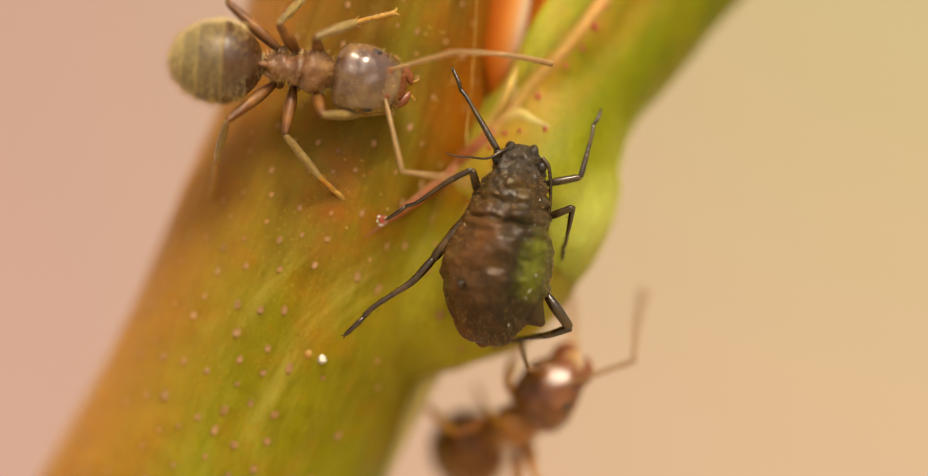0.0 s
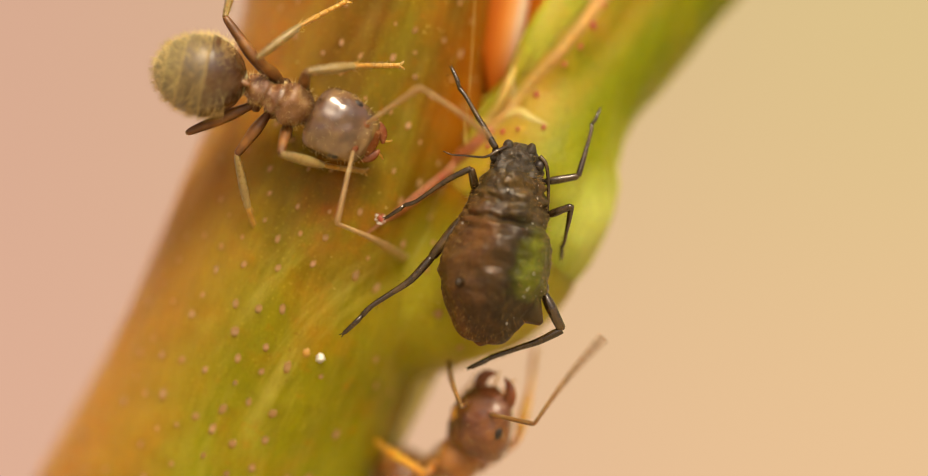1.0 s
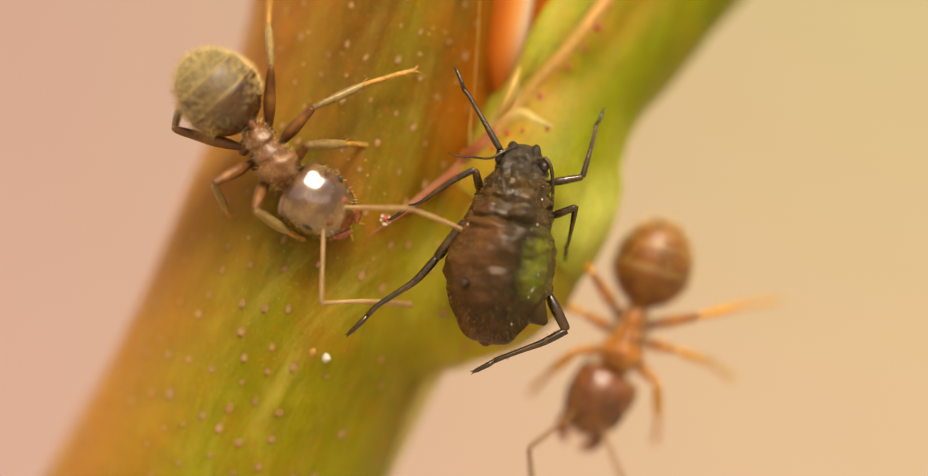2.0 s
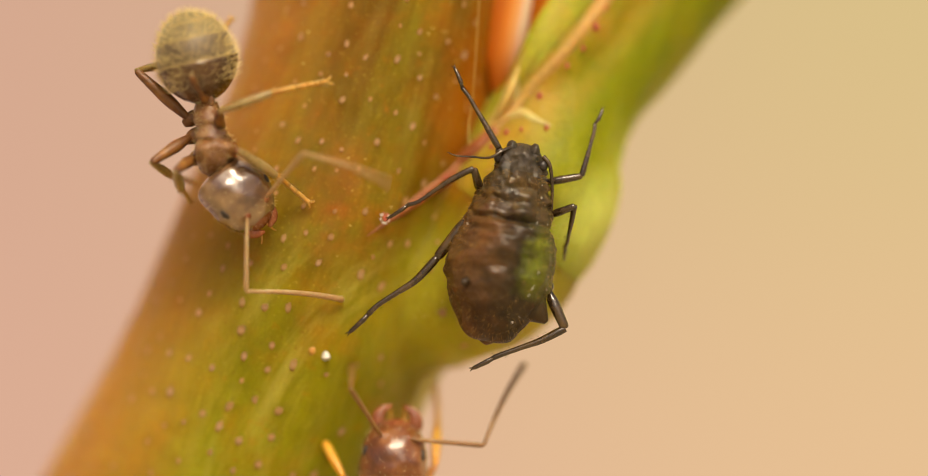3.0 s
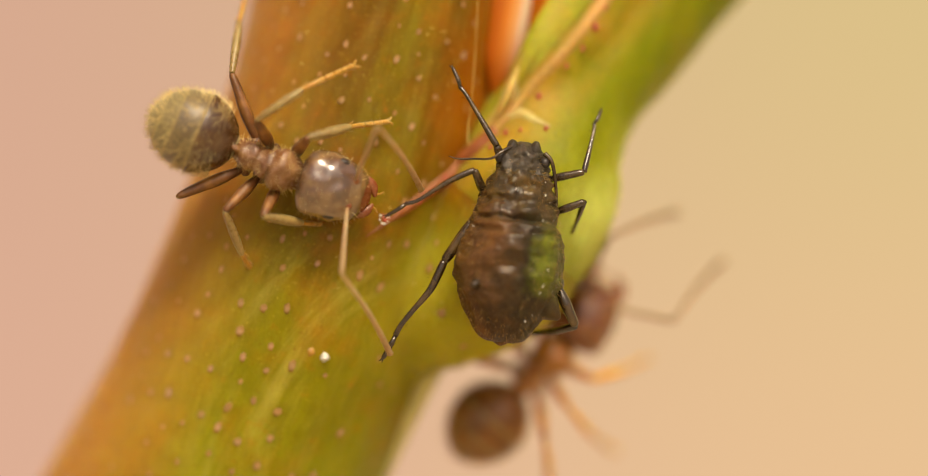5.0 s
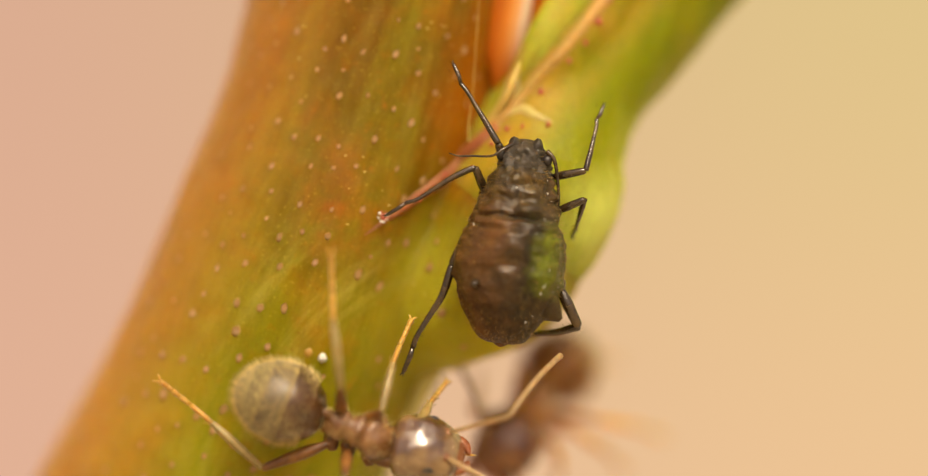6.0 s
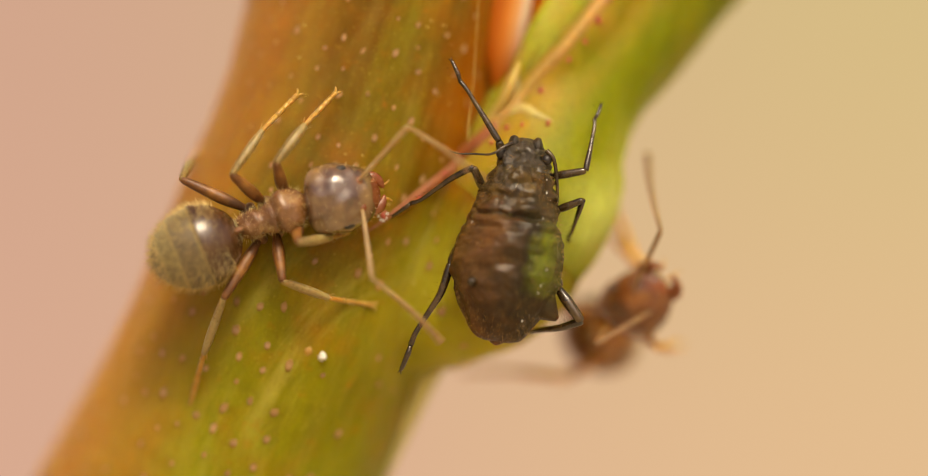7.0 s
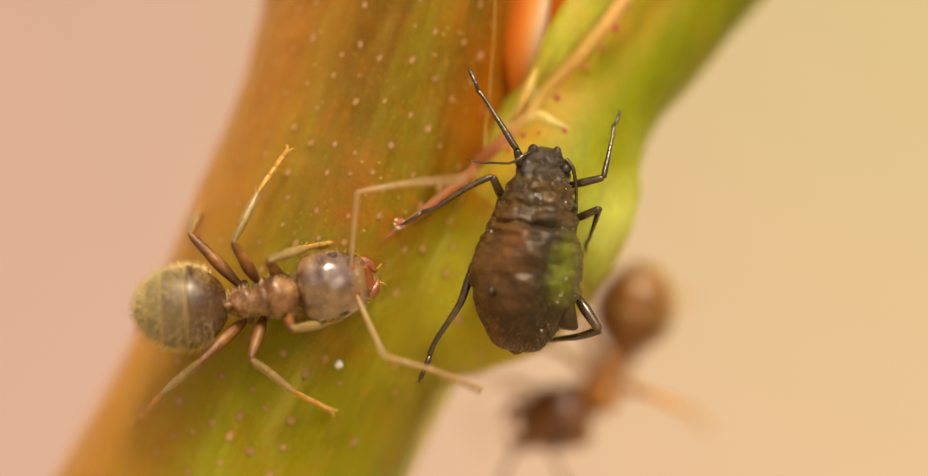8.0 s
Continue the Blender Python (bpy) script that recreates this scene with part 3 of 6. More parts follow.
part("stipule", tube_bm([(0.52, 2.4, 1.9), (0.55, 2.25, 2.5), (0.6, 2.12, 3.1), (0.67, 2.1, 3.65), (0.73, 2.1, 4.2), (0.83, 2.2, 5.0), (1.03, 2.5, 6.5)], [0.03, 0.12, 0.28, 0.37, 0.4, 0.4, 0.35], 24, 4, 0.4), SHEER, plant, "thin glowing orange to cream membrane in the axil")
part("axil_bed", tube_bm([(0.95, 2.9, 2.2), (1.1, 2.75, 3.0), (1.3, 2.8, 4.0), (1.6, 2.95, 5.2), (2.2, 3.3, 7.5)], [0.35, 0.5, 0.55, 0.6, 0.6], 16, 4), RIND, plant, "red-brown tissue deep in the axil")

# added tube that draws the backlit rim of the stem, no separate tissue
part("stem_edge_glow", tube_bm([(0.3, 2.6, -1.83), (-0.2, 2.7, -2.0), (-0.54, 2.9, -2.28), (-0.93, 3.1, -2.98), (-1.42, 3.4, -3.95), (-2.5, 4.0, -6.1)], [0.04, 0.10, 0.15, 0.16, 0.16, 0.15], 12, 4), EDGE_GLOW, plant, "pale yellowish edge of the stem")
specks = bmesh.new()
rng = random.Random(9)
for cx, cz, n, spread in ((-0.65, -1.3, 16, 0.22), (-0.3, 3.4, 12, 0.4), (-2.9, 3.6, 6, 0.6), (-1.2, 1.5, 7, 0.7), (-0.4, 2.4, 6, 0.4), (-2.3, -0.6, 5, 0.8)):
    for _ in range(n):
        at = seat(cx + rng.gauss(0, spread), cz + rng.gauss(0, spread), 0.008)
        r = rng.uniform(0.008, 0.018)
        tube_into(specks, [at + Vector((-r, 0, 0)), at + Vector((0, -r * 0.5, rng.uniform(-r, r))), at + Vector((r, 0, rng.uniform(-r, r)))], [r * 0.5, r * 0.7, r * 0.3], 5)
tagged(part("dust_specks", specks, SILK, plant, "scattered pale dust"), kind="stuff")
tagged(part("pollen_grain", blob_bm(seat(-2.45, -2.05, 0.05), (0.062, 0.05, 0.068), 3, 0.8, 2.5), WHITE), "tiny white grain lying on the stem", "grain")
tagged(part("tiny_scar", blob_bm(seat(-2.69, -1.96, 0.0), (0.07, 0.025, 0.08), 2, 0.4, 3.0), TARSUS), "tiny brown scar on the olive stem", "scar")
thread = tagged(part("silk_thread", tube_bm([seat(0.2, 4.3, 0.5), seat(0.14, 3.2, 0.6), seat(0.07, 2.3, 0.75), seat(0.02, 1.95, 0.75), seat(0.02, 1.6, 0.7)],
                                            [0.0045, 0.0045, 0.0045, 0.009, 0.015], 6, 6), SILK), "thin golden silk thread hanging on the stem", "thread")

# far surroundings, out of focus: a shell that glows by itself, brightness painted in
def backdrop():
    m, nt, b = nodes_of("glowing_background")
    nt.nodes.remove(b)
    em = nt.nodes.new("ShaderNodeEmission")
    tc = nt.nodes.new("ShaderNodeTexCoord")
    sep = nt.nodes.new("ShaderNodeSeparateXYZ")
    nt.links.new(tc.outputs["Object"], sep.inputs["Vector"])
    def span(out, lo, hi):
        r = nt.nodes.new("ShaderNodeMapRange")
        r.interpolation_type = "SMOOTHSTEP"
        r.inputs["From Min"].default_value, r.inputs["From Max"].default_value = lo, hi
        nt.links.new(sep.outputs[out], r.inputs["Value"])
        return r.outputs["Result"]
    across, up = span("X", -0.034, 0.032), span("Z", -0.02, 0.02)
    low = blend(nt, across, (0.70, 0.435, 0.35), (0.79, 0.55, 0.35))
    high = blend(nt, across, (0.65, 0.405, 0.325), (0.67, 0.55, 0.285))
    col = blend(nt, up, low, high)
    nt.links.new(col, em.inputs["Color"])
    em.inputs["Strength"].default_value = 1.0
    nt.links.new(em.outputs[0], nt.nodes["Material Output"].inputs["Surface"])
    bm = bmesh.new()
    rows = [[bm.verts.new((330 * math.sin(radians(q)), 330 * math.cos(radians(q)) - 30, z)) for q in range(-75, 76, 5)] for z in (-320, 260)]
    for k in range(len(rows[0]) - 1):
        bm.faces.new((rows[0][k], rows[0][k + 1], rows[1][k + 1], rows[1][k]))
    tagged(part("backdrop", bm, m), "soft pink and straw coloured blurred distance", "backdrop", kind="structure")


backdrop()
# unseen ground sheet, added and kept pale to throw light onto the undersides
bounce_skin = skin("bounce_ground", (0.30, 0.23, 0.14), (0.42, 0.33, 0.20), (0.52, 0.42, 0.27), 0.9, 0.05, 0.6, 3.0)
bm = bmesh.new()
bm.faces.new([bm.verts.new(v) for v in ((-90000, -90000, -322), (90000, -90000, -322), (90000, 90000, -322), (-90000, 90000, -322))])
tagged(part("ground", bm, bounce_skin), "pale dry sandy ground far below the plant", "ground", kind="structure")


# ---------------------------------------------------------------- creatures
class Creature:
    """A thing with a body of fixed length, jointed limbs and the poses that they take in time."""

    def __init__(self, root, length):
        self.root, self.length = root, length
        self.turning, self.limbs, self.poses, self.grips = {}, {}, [], False

    def limb(self, name, upper, lower, hip, base=None):
        """upper and lower: (object, length). hip in the body's space, or in that of the turning part base."""
        self.limbs[name] = (upper, lower, Vector(hip), base)


def aim(origin, way, up):
    x = way.normalized()
    z = (up - x * up.dot(x)).normalized() if abs(x.dot(up)) < 0.995 else x.orthogonal().normalized()
    y = z.cross(x)
    return Matrix.Translation(origin) @ Matrix((x, y, z)).transposed().to_4x4()


FRONT = Vector((0, -1, 0))


def glide(ob, rows):
    """walk() with rows put in where a thing turns far from one row to the next."""
    out = [rows[0]]
    for t, m in rows[1:]:
        t0, m0 = out[-1]
        a, b = m0.to_quaternion(), m.to_quaternion()
        b.make_compatible(a)
        steps = max(1, math.ceil(math.degrees(a.rotation_difference(b).angle) / 80))
        gap = round((t - t0) * FPS)
        steps = min(steps, max(1, gap))
        for i in range(1, steps):
            f = round(gap * i / steps) / gap
            out.append((t0 + (t - t0) * f, Matrix.LocRotScale(m0.translation.lerp(m.translation, f), a.slerp(b, f), None)))
        out.append((t, m))
    walk(ob, out)


def reach(start, x, z, length, side, floor=None):
    """The end of a rod of that length from start that passes over x, z; side: -1 towards the viewer, 1 away, but no deeper than floor."""
    d = Vector((x, 0, z)) - Vector((start.x, 0, start.z))
    flat = d.length
    if flat >= length * 0.999:
        return start + d.normalized() * length
    depth = side * math.sqrt(length ** 2 - flat ** 2)
    if floor is not None and start.y + depth > floor:
        return start + (d + Vector((0, max(0.0, floor - start.y), 0))).normalized() * length
    return start + d + Vector((0, depth, 0))


def paused(rows):
    """Rows with a short rest added about each pose from or to which a part leaps."""
    def far(a, b):
        return (a.translation - b.translation).length > 0.22 or abs(a.to_quaternion().rotation_difference(b.to_quaternion()).angle) > 0.3

    out = []
    for i, (t, m) in enumerate(rows):
        beside = [rows[k] for k in (i - 1, i + 1) if 0 <= k < len(rows)]
        leaps = any(far(m, n) for _, n in beside)
        for step, k in ((-1, i - 1), (0, i), (1, i + 1)):
            if step == 0:
                out.append((t, m))
            elif leaps and 0 <= k < len(rows) and abs(rows[k][0] - t) > 0.07:
                n = rows[k][1]
                out.append((t + step / FPS, Matrix.LocRotScale(m.translation.lerp(n.translation, 0.08), m.to_quaternion().slerp(n.to_quaternion(), 0.08), None)))
    return out


def key_creature(c):
    """Turns the poses of a creature into keyed rows, all in millimetres until here."""
    rows = {ob: [] for ob in (c.root, *(o for o, _ in c.turning.values()))}
    for up, low, _, _ in c.limbs.values():
        rows[up[0]], rows[low[0]] = [], []
    for t, body, head, tail, y, roll, pitch, limbs in sorted(c.poses, key=lambda p: p[0]):
        a, b = Vector((body[0], y, body[1])), Vector((body[2], y, body[3]))
        way = b - a
        if pitch:
            way.y = pitch * math.sqrt(max(0.0, c.length ** 2 - way.length ** 2))
        mid = (a + b) / 2
        way = way.normalized()
        m = aim(mid - way * c.length / 2, way, FRONT) @ pose(0, 0, 0, roll)
        inv = m.inverted()
        rows[c.root].append((t, m))
        turned = {}
        for key, goal in (("head", head), ("tail", tail)):
            if key in c.turning:
                ob, pivot = c.turning[key]
                at = m @ Vector(pivot)
                w = Vector((goal[0] - at.x, 0, goal[1] - at.z))
                if pitch:
                    w.y = pitch * (1 if key == "head" else -1) * math.sqrt(max(0.0, (1.2 if key == "head" else 1.7) ** 2 - w.length ** 2))
                w = w if key == "head" else -w
                g = aim(at, w, m.to_3x3() @ Vector((0, 0, 1)))
                turned[key] = g
                rows[ob].append((t, inv @ g))
        for name, (up, low, hip, base) in c.limbs.items():
            start = (turned[base] if base else m) @ hip
            if name in limbs:
                kx, kz, fx, fz = limbs[name]
            else:
                kx, kz, fx, fz = (0,) * 4
                rest = REST[name]
                k, f = m @ Vector((*rest[:2], 0)), m @ Vector((*rest[2:], 0))
                kx, kz, fx, fz = k.x, k.z, f.x, f.z
            knee = reach(start, kx, kz, up[1], -1)
            foot = reach(knee, fx, fz, low[1], 1, seat(fx, fz, -0.06).y if c.grips and not base else None)
            u = aim(start, knee - start, FRONT)
            l = aim(knee, foot - knee, FRONT)
            rows[up[0]].append((t, inv @ u))
            rows[low[0]].append((t, u.inverted() @ l))
    times = sorted(p[0] for p in c.poses)
    for k, (name, (up, low, _, base)) in enumerate(c.limbs.items()):
        if not base:
            continue
        for ob, size in ((up[0], 5.0), (low[0], 10.0)):
            shaken = []
            for t, m in rows[ob]:
                turn = size * math.sin(t * 37.0 + k * 2.1)
                alone = all(abs(t - q) > 0.07 for q in times if q != t)
                if alone and t > 0.04:
                    shaken.append((t - 1 / FPS, m @ pose(0, 0, 0, 0, 0, -turn)))
                shaken.append((t, m))
                if alone and t < 7.96:
                    shaken.append((t + 1 / FPS, m @ pose(0, 0, 0, 0, 0, turn)))
            rows[ob] = shaken
    for ob in (c.root, *(o for o, _ in c.turning.values()), *(o for up, low, _, base in c.limbs.values() if not base for o in (up[0], low[0]))):
        rows[ob] = paused(rows[ob])
    for ob, r in rows.items():
        r = [(t, Matrix.LocRotScale(m.translation * MM, m.to_quaternion(), None)) for t, m in r]
        if r[-1][0] < 8.0:
            r.append((8.0, r[-1][1]))
        glide(ob, r)


# knee and foot of each leg, and elbow and tip of each feeler, in the ant's own space when nothing else is said
REST = {"front_left": (1.15, 0.75, 2.2, 1.2), "middle_left": (0.5, 0.85, 0.6, 2.1), "hind_left": (-0.2, 1.0, -1.0, 2.3),
        "front_right": (1.15, -0.75, 2.2, -1.2), "middle_right": (0.5, -0.85, 0.6, -2.1), "hind_right": (-0.2, -1.0, -1.0, -2.3),
        "feeler_left": (3.0, 0.9, 4.2, 0.4), "feeler_right": (3.0, -0.9, 4.2, -0.4)}


def limb_bm(length, r0, r1, r2, bend=0.0, n=8):
    pts = [(length * s, 0, bend * math.sin(math.pi * s)) for s in (0, 0.12, 0.4, 0.7, 0.93, 1.0)]
    return tube_bm(pts, [r0 * 0.7, r0, r1, (r1 + r2) / 2, r2, r2 * 0.7], n, 3)


def shin_bm(length, share, r, foot_r, seed, bow=0.0):
    """Shin and jointed foot in one piece, slightly bowed at the ankle: slots 0 and 1."""
    bm, rng = bmesh.new(), random.Random(seed)
    a = length * share

    def at(x):
        side = bow * x / a if x < a else bow * (1 - ((x - a) / (length - a)) ** 1.6)
        drop = 0.0 if x < a else -0.14 * math.sin(math.pi * (x - a) / (length - a) * 0.75)
        return Vector((x, side, drop))

    s = spline([(0, r * 0.62), (a * 0.12, r * 0.8), (a * 0.4, r), (a * 0.7, r * 1.02), (a * 0.95, r * 0.72), (a, r * 0.55)], 4)
    tube_into(bm, [at(float(x)) + Vector((0, 0, 0.03 * math.sin(math.pi * x / a))) for x in s[:, 0]], s[:, 1], 10, 0)
    x = a * 0.985
    for w in (0.44, 0.19, 0.14, 0.1, 0.13):
        l = (length - a) * w
        tube_into(bm, [at(x), at(x + l * 0.3), at(x + l * 0.75), at(min(length, x + l * 0.98))], [foot_r * 0.85, foot_r * 0.88, foot_r * 1.0, foot_r * 0.97], 8, 1)
        x += l
    tip = at(length)
    for sgn in (-1, 1):
        tube_into(bm, [tip + Vector((-0.03, 0, 0)), tip + Vector((0.05, sgn * 0.05, 0.0)), tip + Vector((0.09, sgn * 0.075, -0.05))], [foot_r * 0.55, foot_r * 0.4, foot_r * 0.1], 5, 1)
    ankle = at(a)
    tube_into(bm, [ankle + Vector((-0.03, 0.03, 0)), ankle + Vector((0.12, 0.09, -0.04))], [0.016, 0.003], 5, 1)
    bmesh.ops.recalc_face_normals(bm, faces=bm.faces)
    for i in range(130):
        q, u = rng.uniform(0.06, 1.0), rng.uniform(0, 2 * math.pi)
        rr = r if q < share else foot_r
        hair_into(bm, at(length * q) + Vector((0, math.cos(u), math.sin(u))) * rr * 0.8, Vector((1.3, math.cos(u), math.sin(u))), rng.uniform(0.06, 0.11), 0.0035)
    return bm


def hair_coat(rows, count, x0, x1, length, width, seed, lean=-0.5):
    """Short hairs standing on a body of those rows."""
    rng = random.Random(seed)
    random.seed(seed)
    s = spline(rows, 6)
    bm = bmesh.new()
    for _ in range(count):
        x, a = rng.uniform(x0, x1), rng.uniform(0, 2 * math.pi)
        ry, rz, cz = (float(np.interp(x, s[:, 0], s[:, k])) for k in (1, 2, 3))
        slope = (np.interp(x + 0.02, s[:, 0], s[:, 1]) - np.interp(x - 0.02, s[:, 0], s[:, 1])) / 0.04
        root = Vector((x, ry * 0.985 * math.cos(a), cz + rz * 0.985 * math.sin(a)))
        out = Vector((-slope, math.cos(a), math.sin(a))).normalized()
        hair_into(bm, root, out + Vector((lean, 0, 0)), length * rng.uniform(0.6, 1.2), width)
    return bm


GASTER_ROWS = [(-1.62, 0.03, 0.03, -0.04), (-1.55, 0.25, 0.23, -0.03), (-1.38, 0.46, 0.42, 0.0), (-1.11, 0.63, 0.57, 0.02), (-0.77, 0.705, 0.63, 0.03),
               (-0.43, 0.63, 0.56, 0.03), (-0.17, 0.43, 0.38, 0.02), (-0.05, 0.22, 0.2, 0.0), (0.0, 0.06, 0.06, -0.02)]
HEAD_ROWS = [(0.0, 0.22, 0.13, -0.02), (0.04, 0.42, 0.27, 0.0), (0.14, 0.54, 0.38, 0.02), (0.34, 0.585, 0.45, 0.03), (0.60, 0.58, 0.45, 0.03), (0.84, 0.53, 0.39, 0.0),
             (1.03, 0.45, 0.29, -0.04), (1.16, 0.32, 0.17, -0.08), (1.22, 0.05, 0.03, -0.1)]


def ant(label, mats, seed, hairs, gape=0.0):
    """A worker ant: origin at the waist, x towards the head, z out of its back."""
    thorax_m, head_m, front_m, mid_m, rear_m, femur_m, tibia_m, tarsus_m, feeler_m = mats
    root = tagged(new("ant"), label, "ant", "ants at the aphid")
    c = Creature(root, 1.22)
    # trunk
    trunk = spline([(0.0, 0.11, 0.10, -0.06), (0.06, 0.19, 0.2, -0.03), (0.2, 0.245, 0.26, 0.02), (0.36, 0.245, 0.26, 0.05), (0.45, 0.225, 0.235, 0.05), (0.54, 0.25, 0.26, 0.07), (0.62, 0.275, 0.28, 0.09),
                    (0.68, 0.275, 0.28, 0.09), (0.76, 0.345, 0.32, 0.11), (0.9, 0.395, 0.35, 0.11), (1.05, 0.37, 0.31, 0.08), (1.17, 0.26, 0.23, 0.02), (1.27, 0.15, 0.15, -0.02), (1.33, 0.06, 0.06, -0.02)], 8)
    for name, x0, x1 in (("propodeum", 0.0, 0.43), ("mesonotum", 0.41, 0.66), ("pronotum", 0.64, 1.33)):
        rows = [(x, *(float(np.interp(x, trunk[:, 0], trunk[:, k])) for k in (1, 2, 3))) for x in np.linspace(x0, x1, 30)]
        part(name, body_bm(rows, 48, 1, 0.06, 4.5, seed + x0 * 9, smooth_rows=False), thorax_m, root)
    tagged(part("trunk_hair", hair_coat(trunk[::8].tolist(), 480, 0.03, 1.2, 0.1, 0.0034, seed + 5, 0.1), HAIR, root, "fine pale bristles"), kind="stuff")
    part("petiole", tube_bm([(-0.07, 0, -0.05), (-0.02, 0, 0.03), (0.02, 0, 0.2), (0.03, 0, 0.3)], [0.1, 0.13, 0.14, 0.06], 12, 4, 0.5), thorax_m, root)
    part("waist", tube_bm([(-0.1, 0, -0.02), (0.02, 0, -0.04), (0.14, 0, -0.03)], [0.08, 0.085, 0.1], 10, 3), femur_m, root)
    # gaster: overlapping plates with pale hind margins
    s = spline(GASTER_ROWS, 8)
    gaster = part("gaster", body_bm([(x, ry * 0.95, rz * 0.95, cz) for x, ry, rz, cz in GASTER_ROWS], 32, 4), rear_m, root)
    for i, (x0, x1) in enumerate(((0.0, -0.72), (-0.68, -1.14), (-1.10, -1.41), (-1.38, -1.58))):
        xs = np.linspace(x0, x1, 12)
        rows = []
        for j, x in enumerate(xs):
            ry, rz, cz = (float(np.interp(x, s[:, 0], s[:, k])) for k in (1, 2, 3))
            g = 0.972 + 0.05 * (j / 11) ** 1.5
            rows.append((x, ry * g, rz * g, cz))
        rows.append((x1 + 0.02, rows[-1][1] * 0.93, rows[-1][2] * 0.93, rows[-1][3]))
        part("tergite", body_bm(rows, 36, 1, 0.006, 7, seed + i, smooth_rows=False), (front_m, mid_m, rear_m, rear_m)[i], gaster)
        ry, rz, cz = (np.interp(x1, s[:, 0], s[:, k]) for k in (1, 2, 3))
        ring = bmesh.new()
        tube_into(ring, [(x1, ry * 1.018 * math.cos(q), cz + rz * 1.018 * math.sin(q)) for q in np.linspace(0, 2 * math.pi, 41)], [0.012] * 41, 6)
        part("plate_margin", ring, MARGIN, gaster)
    tagged(part("hair_coat", hair_coat(GASTER_ROWS, hairs, -1.61, -0.3, 0.14, 0.0042, seed + 1), HAIR, gaster, "short pale golden hairs"), kind="stuff")
    c.turning["tail"] = (gaster, (0.06, 0, 0.0))
    # head
    head = part("head", body_bm(HEAD_ROWS, 64, 9, 0.035, 4.5, seed + 9), head_m, root)
    for sgn in (-1, 1):
        part("eye", blob_bm((0.66, sgn * 0.475, 0.19), (0.12, 0.065, 0.09), 3), DARK_EYE, head, "dark oval compound eye")
        part("mandible", tube_bm([(1.0, sgn * 0.28, -0.10), (1.14 + gape * 0.1, sgn * (0.27 + gape * 0.1), -0.1), (1.26 + gape * 0.2, sgn * (0.2 + gape * 0.12), -0.12), (1.34 + gape * 0.25, sgn * (0.06 + gape * 0.06), -0.14)], [0.1, 0.11 + gape * 0.03, 0.09, 0.025], 10, 4, 0.6), JAW, head, "reddish jaw")
        part("antenna_socket", blob_bm((0.92, sgn * 0.22, 0.23), (0.1, 0.09, 0.07), 2), JAW, head)
        part("palp", tube_bm([(1.15, sgn * 0.1, -0.2), (1.36, sgn * 0.12, -0.26), (1.45, sgn * 0.18, -0.36)], [0.022, 0.02, 0.01], 6, 3), tarsus_m, head)
    part("clypeus", body_bm([(0.90, 0.05, 0.05, 0.1), (0.97, 0.2, 0.17, 0.08), (1.09, 0.26, 0.17, 0.01), (1.2, 0.24, 0.11, -0.05), (1.27, 0.06, 0.04, -0.09)], 18, 3), JAW, head, "reddish front plate of the head")
    tagged(part("head_hair", hair_coat(HEAD_ROWS, 200, 0.1, 1.2, 0.08, 0.0032, seed + 2, 0.5), HAIR, head, "fine pale bristles"), kind="stuff")
    c.turning["head"] = (head, (1.22, 0, 0.0))
    # limbs
    for side, sgn in (("left", 1), ("right", -1)):
        for which, x, l1, l2 in (("front", 0.95, 0.86, 1.72), ("middle", 0.58, 0.92, 1.92), ("hind", 0.28, 1.22, 2.26)):
            part("coxa", body_bm([(-0.16, 0.05, 0.05, 0), (-0.1, 0.12, 0.11, 0), (0.05, 0.13, 0.12, 0), (0.18, 0.06, 0.06, 0)], 12, 3), femur_m, root).matrix_basis = \
                Matrix.Translation(Vector((x, sgn * 0.2, -0.22)) * MM) @ pose(0, 0, 0, 0, 25, sgn * 60)
            femur = part("femur", limb_bm(l1, 0.075, 0.108, 0.068, 0.03), femur_m, root)
            shin = part("tibia", shin_bm(l2, 0.5, 0.072 if which != "front" else 0.084, 0.046, seed + len(c.limbs), sgn * (0.07 if which == "middle" else 0.04)), (tibia_m, tarsus_m), femur)
            c.limb(which + "_" + side, (femur, l1), (shin, l2), (x, sgn * 0.27, -0.2))
        scape = part("scape", limb_bm(1.3, 0.034, 0.038, 0.044, 0.04), feeler_m, root, "thin first joint of the feeler")
        xs, rs = [], []
        for i in range(11):
            r = 0.036 + 0.02 * i / 10
            xs += [1.78 * i / 11 + q for q in (0.0, 0.03, 0.12, 0.15)]
            rs += [r * 0.84, r * 0.97, r, r * 0.9]
        bm = tube_bm([(x, 0.05 * math.sin(x * 1.65), 0.06 * math.sin(x * 1.65)) for x in xs + [1.86, 1.9]], rs + [0.06, 0.015], 9)
        whip = part("funiculus", bm, feeler_m, scape)
        c.limb("feeler_" + side, (scape, 1.3), (whip, 1.9), (0.94, sgn * 0.23, 0.26), "head")
    return c


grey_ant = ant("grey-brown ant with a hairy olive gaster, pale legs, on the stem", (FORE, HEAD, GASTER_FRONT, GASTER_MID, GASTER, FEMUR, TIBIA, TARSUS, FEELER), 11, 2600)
grey_ant.grips = True
red_ant = ant("reddish brown ant with orange legs behind the stem's edge", (RED_BODY, RED_HEAD, RED_GASTER, RED_GASTER, RED_GASTER, RED_BODY, ORANGE, ORANGE, DARK_FEELER), 31, 500, 0.6)

